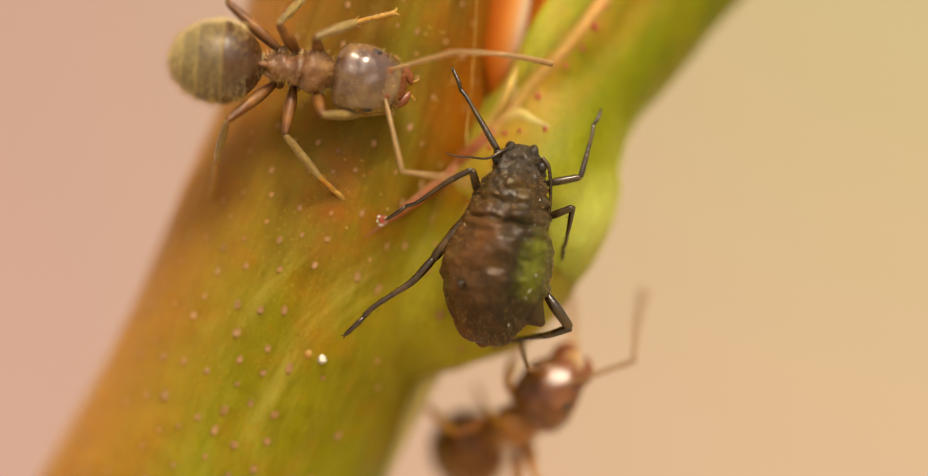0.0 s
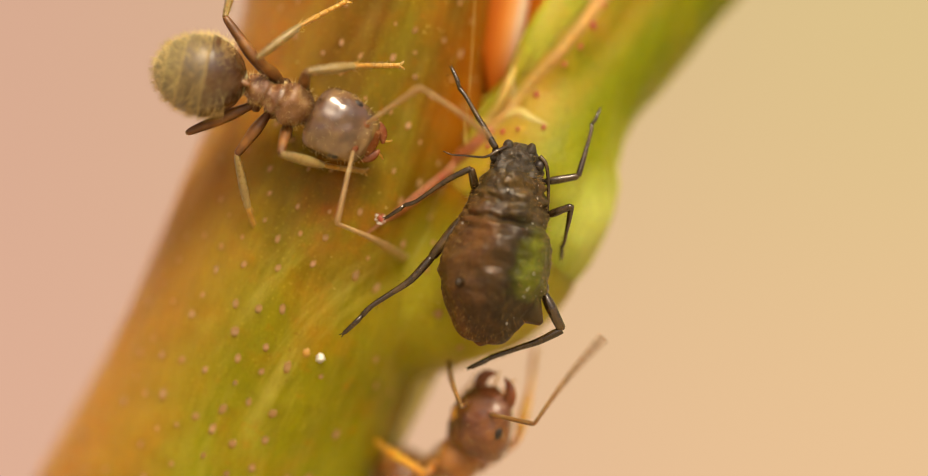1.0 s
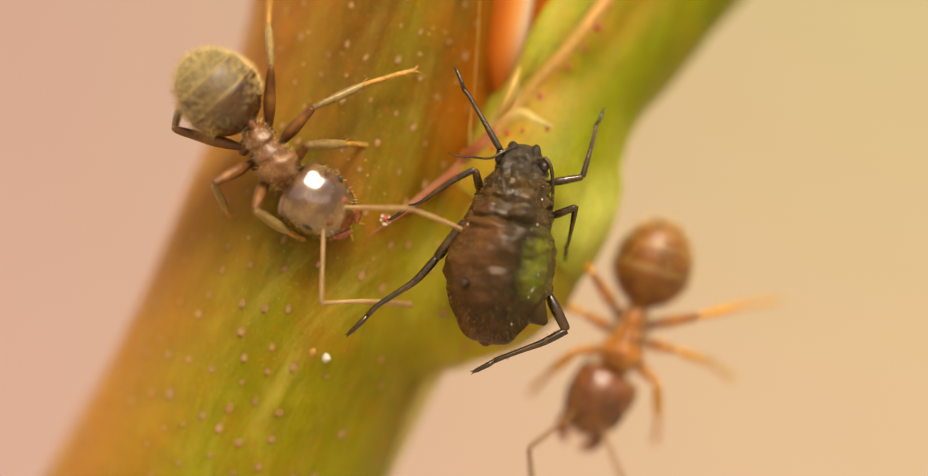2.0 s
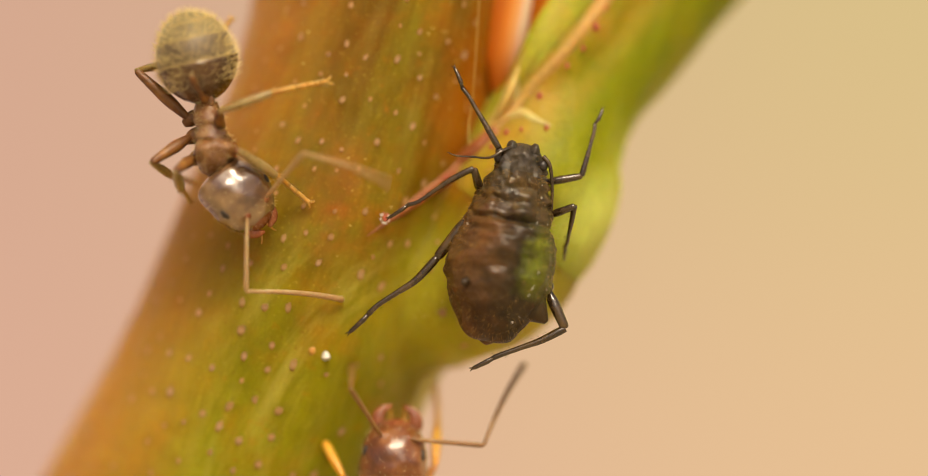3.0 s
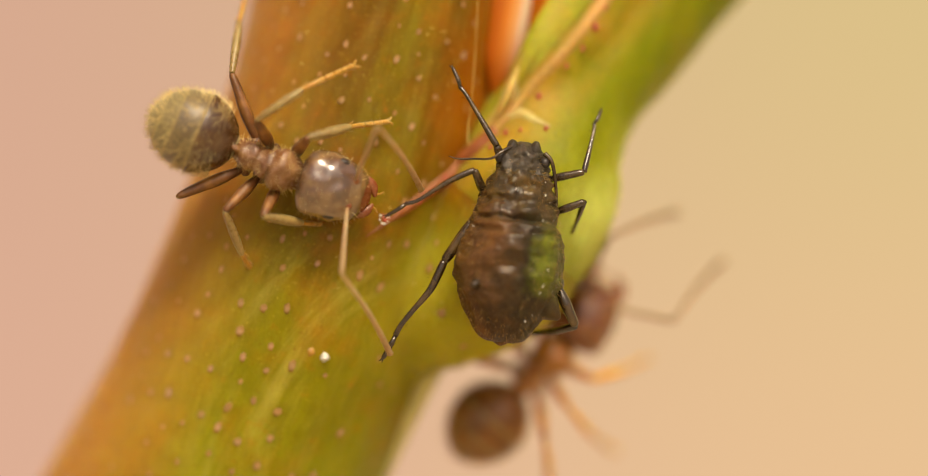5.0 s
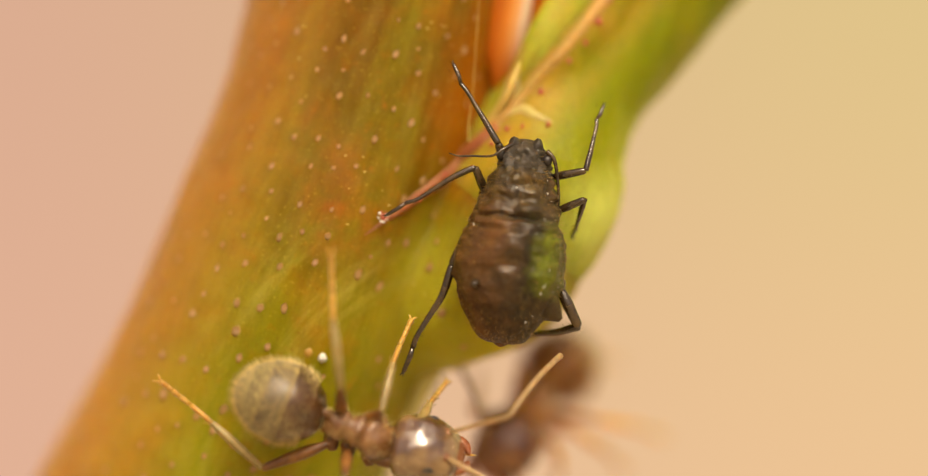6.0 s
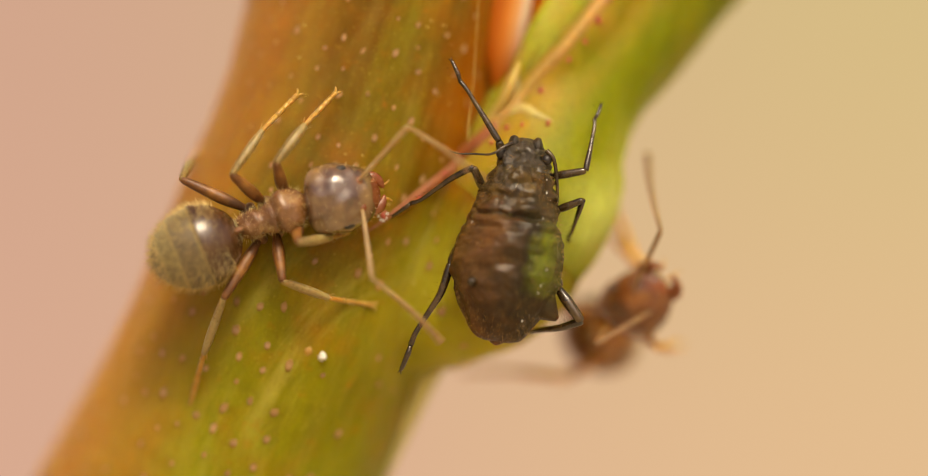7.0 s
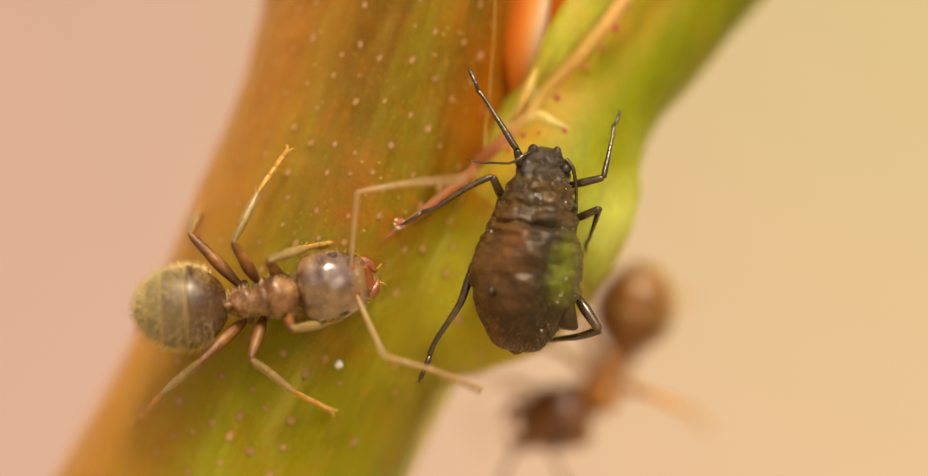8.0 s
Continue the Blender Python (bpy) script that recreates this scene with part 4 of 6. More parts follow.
# ---------------------------------------------------------------- aphid
APHID_ROWS = [(0.0, 0.20, 0.14, -0.18), (0.05, 0.34, 0.23, -0.16), (0.18, 0.47, 0.34, -0.1), (0.38, 0.60, 0.45, -0.05), (0.65, 0.77, 0.58, 0.0), (0.95, 0.88, 0.68, 0.02), (1.3, 0.93, 0.74, 0.03),
              (1.65, 0.89, 0.72, 0.03), (2.0, 0.79, 0.64, 0.0), (2.3, 0.70, 0.55, -0.04), (2.6, 0.62, 0.47, -0.08), (2.9, 0.49, 0.41, -0.11), (3.08, 0.41, 0.36, -0.12),
              (3.25, 0.31, 0.29, -0.12), (3.39, 0.22, 0.2, -0.14), (3.46, 0.08, 0.08, -0.15)]


def aphid():
    """Origin at the tail, x towards the head, z out of the back."""
    root = tagged(new("aphid"), "dark brown wingless aphid with thin black legs, sitting in the axil", "aphid")
    c = Creature(root, 3.46)
    s = spline(APHID_ROWS, 8)

    def cut(x0, x1, n, mul=1.0):
        rows = []
        for x in np.linspace(x0, x1, n):
            rows.append((x, *(np.interp(x, s[:, 0], s[:, k]) * (mul if k < 3 else 1) for k in (1, 2, 3))))
        return rows

    def folds(x, a):
        ca, sa = math.cos(a), math.sin(a)
        back = max(0.0, sa)
        wander = 0.09 * noise.noise(Vector((x * 1.5, 2 * ca, 2 * sa)))
        span = min(1.0, max(0.0, (x - 1.55) / 0.4))
        w = 0.036 * math.sin(2 * math.pi * (x + wander) / 0.25) * span * (0.45 + 1.1 * noise.noise(Vector((x * 3, 3.5 * ca, 7))))
        waist = -0.07 * math.exp(-((x + wander - 2.14) / 0.05) ** 2) * (0.3 + back)
        edge = 0.035 * noise.noise(Vector((x * 5.0, 1.0 + ca, 3.0))) * abs(ca) ** 3
        furrow = -0.085 * math.exp(-((a - 2.0 + 0.15 * noise.noise(Vector((x * 2, 0, 0)))) / 0.16) ** 2) * min(1, max(0, (x - 0.3) * 3)) * min(1, max(0, (2.0 - x) * 3))
        crumple = 0.09 * noise.noise(Vector((x * 3.0, 2.4 * ca, 2.4 * sa))) + 0.03 * noise.noise(Vector((x * 8, 7 * ca, 7 * sa)))
        pits = 0.012 * noise.noise(Vector((x * 17, 14 * ca, 14 * sa))) + 0.007 * noise.noise(Vector((x * 34, 28 * ca, 28 * sa)))
        return w + waist + edge + furrow + 0.7 * crumple + pits

    part("abdomen", body_bm(cut(0.0, 2.18, 170), 180, 1, 0.05, 2.2, 2, folds, False), APHID, root, "wrinkled brown abdomen with a greenish flank")
    part("thorax", body_bm(cut(2.1, 2.98, 80), 150, 1, 0.03, 4, 5, folds, False), APHID, root)
    head = part("head", body_bm(cut(2.92, 3.46, 50), 100, 1, 0.06, 6, 8, folds, False), APHID_HEAD, root)
    for sgn in (-1, 1):
        part("eye", blob_bm((3.14, sgn * 0.385, 0.0), (0.10, 0.09, 0.10), 3), DARK_EYE, head)
        part("antenna_base", blob_bm((3.37, sgn * 0.2, -0.02), (0.12, 0.09, 0.10), 2, 0.3, 3), APHID_HEAD, head)
    # horn pipes and tail
    part("siphunculus", tube_bm([(0.95, 0.52, 0.5), (0.94, 0.56, 0.62), (0.93, 0.58, 0.68)], [0.12, 0.07, 0.045], 12, 3), APHID_LEG, root)
    part("siphunculus", tube_bm([(0.92, -0.38, 0.02), (0.74, -0.64, 0.06), (0.6, -0.84, 0.1), (0.52, -0.95, 0.12)], [0.44, 0.32, 0.15, 0.045], 18, 3), APHID, root)
    part("cauda", tube_bm([(0.14, 0, -0.14), (0.0, 0, -0.16), (-0.06, 0, -0.17)], [0.2, 0.13, 0.03], 12, 3, 0.7), APHID, root)
    # feelers lie back along the body
    part("antenna", tube_bm([(3.36, 0.2, 0.02), (3.25, 0.36, 0.16), (3.1, 0.55, 0.2), (3.06, 0.86, 0.1), (3.03, 1.1, 0.05), (3.06, 1.27, 0.0)], [0.04, 0.03, 0.022, 0.018, 0.015, 0.008], 7, 5), APHID_LEG, root)
    part("antenna", tube_bm([(3.3, -0.36, 0.02), (3.17, -0.5, 0.05), (2.85, -0.6, 0.0), (2.5, -0.66, -0.05), (2.15, -0.68, -0.1), (1.8, -0.66, -0.15)], [0.045, 0.035, 0.03, 0.026, 0.022, 0.01], 7, 5), APHID_LEG, root)
    tagged(part("bristles", hair_coat(APHID_ROWS, 1500, 0.02, 3.3, 0.1, 0.003, 4, -0.4), TARSUS, root, "short golden-brown bristles"), kind="stuff")
    wax, rng = bmesh.new(), random.Random(3)
    for _ in range(26):
        x, q = rng.uniform(0.3, 2.9), rng.uniform(0.5, 2.6) if rng.random() < 0.4 else rng.uniform(1.9, 2.9)
        ry, rz, cz = (float(np.interp(x, s[:, 0], s[:, k])) for k in (1, 2, 3))
        at = Vector((x, ry * 1.0 * math.cos(q), cz + rz * 1.0 * math.sin(q)))
        r = rng.uniform(0.006, 0.016)
        tube_into(wax, [at + Vector((-r, 0, 0)), at + Vector((0, 0, r * 0.6)), at + Vector((r, r * 0.5, 0))], [r * 0.5, r, r * 0.4], 5)
    tagged(part("wax_specks", wax, WHITE, root, "tiny pale specks of wax"), kind="stuff")
    for name, hip, l1, l2, r in (("front_left", (2.95, 0.3, -0.3), 0.55, 1.6, 0.072), ("middle_left", (2.45, 0.56, -0.2), 0.66, 1.72, 0.068), ("hind_left", (2.2, 0.6, -0.1), 1.08, 2.0, 0.09),
                                 ("front_right", (2.85, -0.42, -0.25), 0.7, 1.25, 0.064), ("middle_right", (2.3, -0.62, -0.2), 0.6, 1.3, 0.062), ("hind_right", (1.1, -0.84, -0.1), 0.78, 1.75, 0.086)):
        part("coxa", blob_bm(hip, (0.15, 0.13, 0.13), 2, 0.1), APHID_LEG, root)
        femur = part("femur", limb_bm(l1, r * 0.8, r * 1.15, r * 0.95, 0.04, 10), APHID_LEG, root)
        shin = part("tibia", aphid_shin(l2, r * 0.72, 0.35 if name in ("front_left", "front_right") else 0.18, -1 if name in ("front_right", "front_left") else 1, {"hind_left": 0.06, "hind_right": 0.025, "middle_left": -0.03}.get(name, 0.0)), APHID_LEG, femur)
        c.limb(name, (femur, l1), (shin, l2), hip)
    return c


def aphid_shin(length, r, bend, side, bow=0.0):
    """Shin, foot and claws along x; bow: how far it swings out near the knee and back near the foot."""
    bm = bmesh.new()
    a = length * 0.76
    s = spline([(0, 0, 0, r * 1.05), (a * 0.12, side * bow * 0.5, 0.01, r * 1.15), (a * 0.35, side * (0.01 + bow), 0.02, r), (a * 0.6, side * (0.015 + bow * 0.2), 0.02, r * 0.78), (a * 0.85, side * (0.02 - bow * 0.6), 0.02, r * 0.72), (a, 0, 0, r * 0.8)], 4)
    tube_into(bm, s[:, :3], s[:, 3], 9)
    tube_into(bm, [(a * 0.99, 0, 0), (a + (length - a) * 0.3, side * bend * 0.12, 0), (length * 0.97, side * bend * 0.2, -0.01), (length, side * bend * 0.2, -0.02)], [r * 0.6, r * 0.75, r * 0.6, r * 0.25], 8)
    for sgn in (-1, 1):
        tube_into(bm, [(length * 0.98, side * bend * 0.2, -0.01), (length + 0.04, side * bend * 0.2 + sgn * 0.03, -0.03)], [r * 0.3, r * 0.1], 5)
    rng = random.Random(7)
    for i in range(40):
        q, u = rng.uniform(0.05, 0.95), rng.uniform(0, 2 * math.pi)
        hair_into(bm, Vector((length * q, r * 0.8 * math.cos(u), r * 0.8 * math.sin(u))), Vector((0.8, math.cos(u), math.sin(u))), 0.06, 0.0035)
    bmesh.ops.recalc_face_normals(bm, faces=bm.faces)
    return bm


aphid_one = aphid()
cam.data.dof.focus_object = aphid_one.root


# ---------------------------------------------------------------- what moves
def motions():
    """Poses: seconds; waist and neck; head; tail; depth, roll and pitch; knee and foot of each leg, elbow and tip of each feeler (x, z in millimetres)."""
    grey_ant.poses.append((0, (-3.501, 2.975, -2.207, 2.804), (-0.973, 2.573), (-5.035, 3.055), 0.3, 0, 0, dict(front_left=(-2.528, 3.406, -1.153, 3.877), middle_left=(-3.159, 3.637, -2.277, 4.459), hind_left=(-4.132, 4.108, -3.932, 5.262), front_right=(-2.427, 2.102, -1.223, 2.202), middle_right=(-3.059, 1.771, -1.825, 0.467), hind_right=(-4.032, 2.002, -4.383, 0.647), feeler_left=(-0.17, 3.155, 1.485, 2.975), feeler_right=(-1.073, 1.149, 0.532, 0.798))))
    grey_ant.poses.append((0.1, (-3.631, 2.879, -2.417, 2.247), (-1.444, 1.625), (-5.075, 3.029), 0.3, 0, 0, dict(front_left=(-2.648, 2.979, -1.143, 3.831), middle_left=(-3.129, 3.33, -2.146, 4.032), hind_left=(-4.102, 4.032, -3.952, 5.135), front_right=(-2.949, 1.625, -1.444, 1.424), middle_right=(-3.731, 1.575, -3.47, -0.06), hind_right=(-4.935, 1.705, -3.801, 2.327), feeler_left=(-0.491, 1.996, 0.963, 1.103), feeler_right=(-1.866, 0.171, -1.414, -1.184))))
    grey_ant.poses.append((0.2, (-3.666, 2.839, -2.47, 2.252), (-1.432, 1.71), (-5.125, 3.014), 0.3, 0, 0, dict(front_left=(-2.685, 2.964, -1.123, 3.603), middle_left=(-3.209, 3.272, -2.109, 4.03), hind_left=(-4.127, 3.999, -3.926, 5.108), front_right=(-2.974, 1.623, -1.514, 1.329), middle_right=(-3.756, 1.54, -3.465, -0.055), hind_right=(-4.959, 1.703, -3.801, 2.3), feeler_left=(-0.291, 2.445, 1.153, 2.385), feeler_right=(-1.946, 0.419, -0.411, -0.534))))
    grey_ant.poses.append((0.3, (-3.701, 2.799, -2.522, 2.257), (-1.419, 1.796), (-5.175, 2.999), 0.3, 0, 0, dict(front_left=(-2.723, 2.949, -1.103, 3.375), middle_left=(-3.289, 3.215, -2.071, 4.027), hind_left=(-4.152, 3.967, -3.901, 5.08), front_right=(-2.999, 1.62, -1.585, 1.234), middle_right=(-3.781, 1.505, -3.46, -0.049), hind_right=(-4.984, 1.7, -3.801, 2.272), feeler_left=(-0.521, 2.001, 1.153, 1.48), feeler_right=(-2.547, 0.708, -1.735, -0.736))))
    grey_ant.poses.append((0.4, (-3.735, 2.759, -2.575, 2.262), (-1.406, 1.881), (-5.224, 2.984), 0.3, 0, 0, dict(front_left=(-2.76, 2.934, -1.083, 3.147), middle_left=(-3.369, 3.157, -2.033, 4.025), hind_left=(-4.177, 3.934, -3.876, 5.052), front_right=(-3.023, 1.618, -1.655, 1.139), middle_right=(-3.806, 1.47, -3.455, -0.044), hind_right=(-5.009, 1.698, -3.801, 2.245), feeler_left=(-0.642, 2.38, 0.602, 1.798), feeler_right=(-1.996, 0.415, -0.552, 0.034))))
    grey_ant.poses.append((0.5, (-3.77, 2.719, -2.627, 2.267), (-1.394, 1.967), (-5.274, 2.969), 0.3, 0, 0, dict(front_left=(-2.798, 2.919, -1.063, 2.919), middle_left=(-3.449, 3.1, -1.995, 4.022), hind_left=(-4.201, 3.902, -3.85, 5.025), front_right=(-3.048, 1.616, -1.725, 1.044), middle_right=(-3.83, 1.435, -3.449, -0.039), hind_right=(-5.034, 1.696, -3.8, 2.217), feeler_left=(-0.943, 3.27, 0.612, 3.571), feeler_right=(-1.243, 0.663, 0.481, 0.392))))
    grey_ant.poses.append((0.6, (-3.762, 2.7, -2.621, 2.239), (-1.408, 1.888), (-5.266, 2.961), 0.3, 0, 0, dict(front_left=(-2.768, 2.897, -1.059, 2.921), middle_left=(-3.46, 3.086, -1.989, 4.024), hind_left=(-4.196, 3.904, -3.831, 5.007), front_right=(-3.058, 1.577, -1.709, 1.06), middle_right=(-3.839, 1.429, -3.449, -0.037), hind_right=(-5.044, 1.682, -3.8, 2.219), feeler_left=(-0.441, 1.999, 0.812, 1.216), feeler_right=(-2.457, 0.555, -1.304, -0.739))))
    grey_ant.poses.append((0.7, (-3.755, 2.682, -2.615, 2.211), (-1.422, 1.81), (-5.259, 2.953), 0.3, 0, 0, dict(front_left=(-2.738, 2.875, -1.055, 2.923), middle_left=(-3.47, 3.071, -1.984, 4.026), hind_left=(-4.19, 3.906, -3.811, 4.989), front_right=(-3.069, 1.539, -1.693, 1.076), middle_right=(-3.847, 1.423, -3.45, -0.035), hind_right=(-5.054, 1.667, -3.801, 2.221), feeler_left=(-0.923, 2.873, 0.572, 2.953), feeler_right=(-1.795, 0.326, 0, 0.185))))
    grey_ant.poses.append((0.8, (-3.747, 2.664, -2.609, 2.183), (-1.436, 1.732), (-5.251, 2.945), 0.3, 0, 0, dict(front_left=(-2.708, 2.853, -1.051, 2.925), middle_left=(-3.48, 3.057, -1.978, 4.028), hind_left=(-4.184, 3.908, -3.791, 4.971), front_right=(-3.079, 1.501, -1.677, 1.092), middle_right=(-3.855, 1.417, -3.45, -0.034), hind_right=(-5.065, 1.653, -3.801, 2.223), feeler_left=(-0.662, 2.444, 1.063, 2.093), feeler_right=(-2.116, 0.267, -0.612, -0.685))))
    grey_ant.poses.append((0.9, (-3.739, 2.646, -2.604, 2.155), (-1.45, 1.653), (-5.243, 2.937), 0.3, 0, 0, dict(front_left=(-2.678, 2.831, -1.047, 2.927), middle_left=(-3.49, 3.043, -1.972, 4.03), hind_left=(-4.178, 3.91, -3.771, 4.953), front_right=(-3.089, 1.463, -1.661, 1.108), middle_right=(-3.863, 1.41, -3.45, -0.032), hind_right=(-5.075, 1.639, -3.801, 2.225), feeler_left=(-1.274, 2.817, 0.692, 2.817), feeler_right=(-1.845, 0.419, -0.261, -0.503))))
    grey_ant.poses.append((1, (-3.731, 2.628, -2.598, 2.126), (-1.464, 1.575), (-5.236, 2.929), 0.3, 0, 0, dict(front_left=(-2.648, 2.808, -1.043, 2.929), middle_left=(-3.5, 3.029, -1.966, 4.032), hind_left=(-4.172, 3.912, -3.751, 4.935), front_right=(-3.099, 1.424, -1.645, 1.123), middle_right=(-3.872, 1.404, -3.45, -0.03), hind_right=(-5.085, 1.625, -3.801, 2.227), feeler_left=(-0.742, 2.528, 0.512, 1.625), feeler_right=(-2.146, 0.241, -0.993, -0.351))))
    grey_ant.poses.append((1.1, (-3.733, 2.532, -2.607, 2.02), (-1.473, 1.509), (-5.23, 2.903), 0.3, 0, 0, dict(front_left=(-2.681, 2.687, -1.046, 2.737), middle_left=(-3.404, 2.98, -1.784, 3.897), hind_left=(-4.146, 3.794, -3.749, 4.87), front_right=(-3.113, 1.338, -1.698, 0.941), middle_right=(-3.888, 1.352, -3.45, -0.027), hind_right=(-5.108, 1.579, -3.805, 2.171), feeler_left=(-1.437, 2.954, 0.58, 3.505), feeler_right=(-1.588, 0.415, -0.082, 0.786))))
    grey_ant.poses.append((1.2, (-3.735, 2.436, -2.616, 1.914), (-1.482, 1.442), (-5.225, 2.878), 0.3, 0, 0, dict(front_left=(-2.715, 2.565, -1.048, 2.545), middle_left=(-3.307, 2.93, -1.602, 3.761), hind_left=(-4.12, 3.677, -3.747, 4.806), front_right=(-3.127, 1.251, -1.751, 0.757), middle_right=(-3.904, 1.3, -3.45, -0.024), hind_right=(-5.13, 1.533, -3.809, 2.115), feeler_left=(-0.767, 2.577, 0.618, 1.794), feeler_right=(-2.213, 0.258, -1.289, -0.696))))
    grey_ant.poses.append((1.3, (-3.532, 2.36, -2.678, 1.657), (-1.774, 0.954), (-5.139, 2.963), 0.3, 0, 0, dict(front_left=(-2.748, 2.443, -1.051, 2.352), middle_left=(-3.21, 2.881, -1.42, 3.626), hind_left=(-4.094, 3.56, -3.745, 4.741), front_right=(-3.14, 1.165, -1.804, 0.574), middle_right=(-3.92, 1.247, -3.45, -0.02), hind_right=(-5.153, 1.486, -3.813, 2.059), feeler_left=(-0.85, 1.265, -0.066, -0.322), feeler_right=(-2.809, -0.613, -2.959, -1.477))))
    grey_ant.poses.append((1.4, (-3.739, 2.244, -2.635, 1.701), (-1.5, 1.309), (-5.214, 2.827), 0.3, 0, 0, dict(front_left=(-2.782, 2.321, -1.053, 2.16), middle_left=(-3.114, 2.831, -1.238, 3.49), hind_left=(-4.068, 3.442, -3.743, 4.676), front_right=(-3.154, 1.078, -1.857, 0.391), middle_right=(-3.936, 1.195, -3.449, -0.017), hind_right=(-5.176, 1.44, -3.817, 2.003), feeler_left=(-0.953, 1.842, 0.293, 2.505), feeler_right=(-1.968, -0.479, -0.229, -0.972))))
    grey_ant.poses.append((1.5, (-3.741, 2.148, -2.645, 1.595), (-1.508, 1.243), (-5.209, 2.802), 0.3, 0, 0, dict(front_left=(-2.816, 2.198, -1.056, 1.967), middle_left=(-3.017, 2.781, -1.056, 3.355), hind_left=(-4.042, 3.324, -3.741, 4.611), front_right=(-3.167, 0.992, -1.911, 0.207), middle_right=(-3.952, 1.142, -3.449, -0.014), hind_right=(-5.199, 1.394, -3.821, 1.947), feeler_left=(-1.006, 2.902, -0.151, 3.656), feeler_right=(-1.358, -0.135, 0.201, 0.589))))
    grey_ant.poses.append((1.6, (-3.635, 2.122, -2.76, 1.549), (-1.773, 0.915), (-5.044, 2.927), 0.3, 0, 0, dict(front_left=(-2.503, 1.961, -1.044, 1.956), middle_left=(-2.428, 2.641, -0.601, 3.214), hind_left=(-3.695, 3.264, -3.67, 4.537), front_right=(-2.83, 0.638, -1.472, 0.12), middle_right=(-3.65, 0.864, -3.464, -0.001), hind_right=(-4.752, 1.207, -4.163, 1.644), feeler_left=(-0.747, 0.905, 0.611, -0.263), feeler_right=(-2.206, -0.746, -2.347, -1.621))))
    grey_ant.poses.append((1.7, (-3.147, 1.643, -1.938, 0.858), (-0.78, 0.385), (-4.738, 2.298), 0.3, 0, 0, dict(front_left=(-2.19, 1.724, -1.032, 1.946), middle_left=(-1.838, 2.499, -0.146, 3.073), hind_left=(-3.348, 3.204, -3.6, 4.463), front_right=(-2.492, 0.284, -1.032, 0.032), middle_right=(-3.348, 0.586, -3.479, 0.012), hind_right=(-4.305, 1.019, -4.506, 1.341), feeler_left=(0.076, 0.737, 1.687, 0.455), feeler_right=(-1.435, -0.975, 0.076, -1.579))))
    grey_ant.poses.append((2.8, (-4.62, 2.494, -4.488, 1.076), (-3.454, 0.113), (-5.025, 4.419), 0.3, -25, 0, dict(front_left=(-3.961, 1.41, -2.695, 0.671), middle_left=(-3.91, 2.19, -2.188, 2.717), hind_left=(-4.012, 2.494, -3.556, 3.203), front_right=(-5.126, 0.975, -4.569, 0.113), middle_right=(-5.602, 1.532, -4.974, 1.785), hind_right=(-5.886, 3.051, -4.67, 3.203), feeler_left=(-3.049, 1.481, -1.408, 1.177), feeler_right=(-3.91, -1.001, -2.158, -0.95))))
    grey_ant.poses.append((3, (-4.519, 2.524, -4.306, 0.973), (-3.303, 0.06), (-4.976, 4.42), 0.3, -25, 0, dict(front_left=(-3.911, 1.48, -2.694, 0.567), middle_left=(-4.246, 2.139, -2.157, 2.727), hind_left=(-4.722, 2.747, -4.063, 3.863), front_right=(-4.976, 1.125, -4.773, 0.517), middle_right=(-5.401, 1.277, -4.671, 0.922), hind_right=(-5.868, 3.021, -4.722, 3.204), feeler_left=(-2.796, 1.429, -1.325, 0.902), feeler_right=(-3.789, -1.035, -2.137, -1.075))))
    grey_ant.poses.append((3.1, (-4.013, 1.531, -3.557, 0.416), (-2.948, -0.396), (-4.571, 3.458), 0.3, -16.6667, 0, dict(front_left=(-3.506, 1.007, -2.018, 0.433), middle_left=(-3.78, 1.734, -2.157, 2.728), hind_left=(-4.344, 2.302, -3.905, 3.82), front_right=(-4.267, 0.297, -3.692, -0.193), middle_right=(-4.821, 0.5, -4.395, -0.243), hind_right=(-5.47, 1.984, -4.807, 2.478), feeler_left=(-2.204, 0.703, -0.987, 0.605), feeler_right=(-2.951, -1.498, -1.292, -1.406))))
    grey_ant.poses.append((3.3, (-3.456, 0.163, -2.34, -0.679), (-1.122, -1.105), (-5.08, 1.685), 0.3, 0, 0, dict(front_left=(-2.695, 0.062, -0.665, 0.163), middle_left=(-2.847, 0.924, -2.157, 2.73), hind_left=(-3.588, 1.411, -3.588, 3.735), front_right=(-2.847, -1.359, -1.528, -1.613), middle_right=(-3.659, -1.055, -3.842, -2.577), hind_right=(-4.674, -0.091, -4.978, 1.026), feeler_left=(-1.021, -0.75, -0.31, 0.011), feeler_right=(-1.274, -2.425, 0.4, -2.069))))
    grey_ant.poses.append((3.5, (-3.782, 0.621, -2.645, -0.293), (-1.477, -0.699), (-5.285, 1.89), 0.3, 0, 0, dict(front_left=(-2.848, 0.367, -0.695, 0.184), middle_left=(-3.102, 1.179, -2.188, 2.733), hind_left=(-3.863, 1.535, -3.579, 3.738), front_right=(-3.406, -0.598, -2.34, -0.801), middle_right=(-3.843, -0.801, -3.843, -2.577), hind_right=(-5.234, -0.009, -4.98, 0.418), feeler_left=(-1.731, 0.57, -0.208, 0.398), feeler_right=(-2.442, -1.816, -1.477, -2.781))))
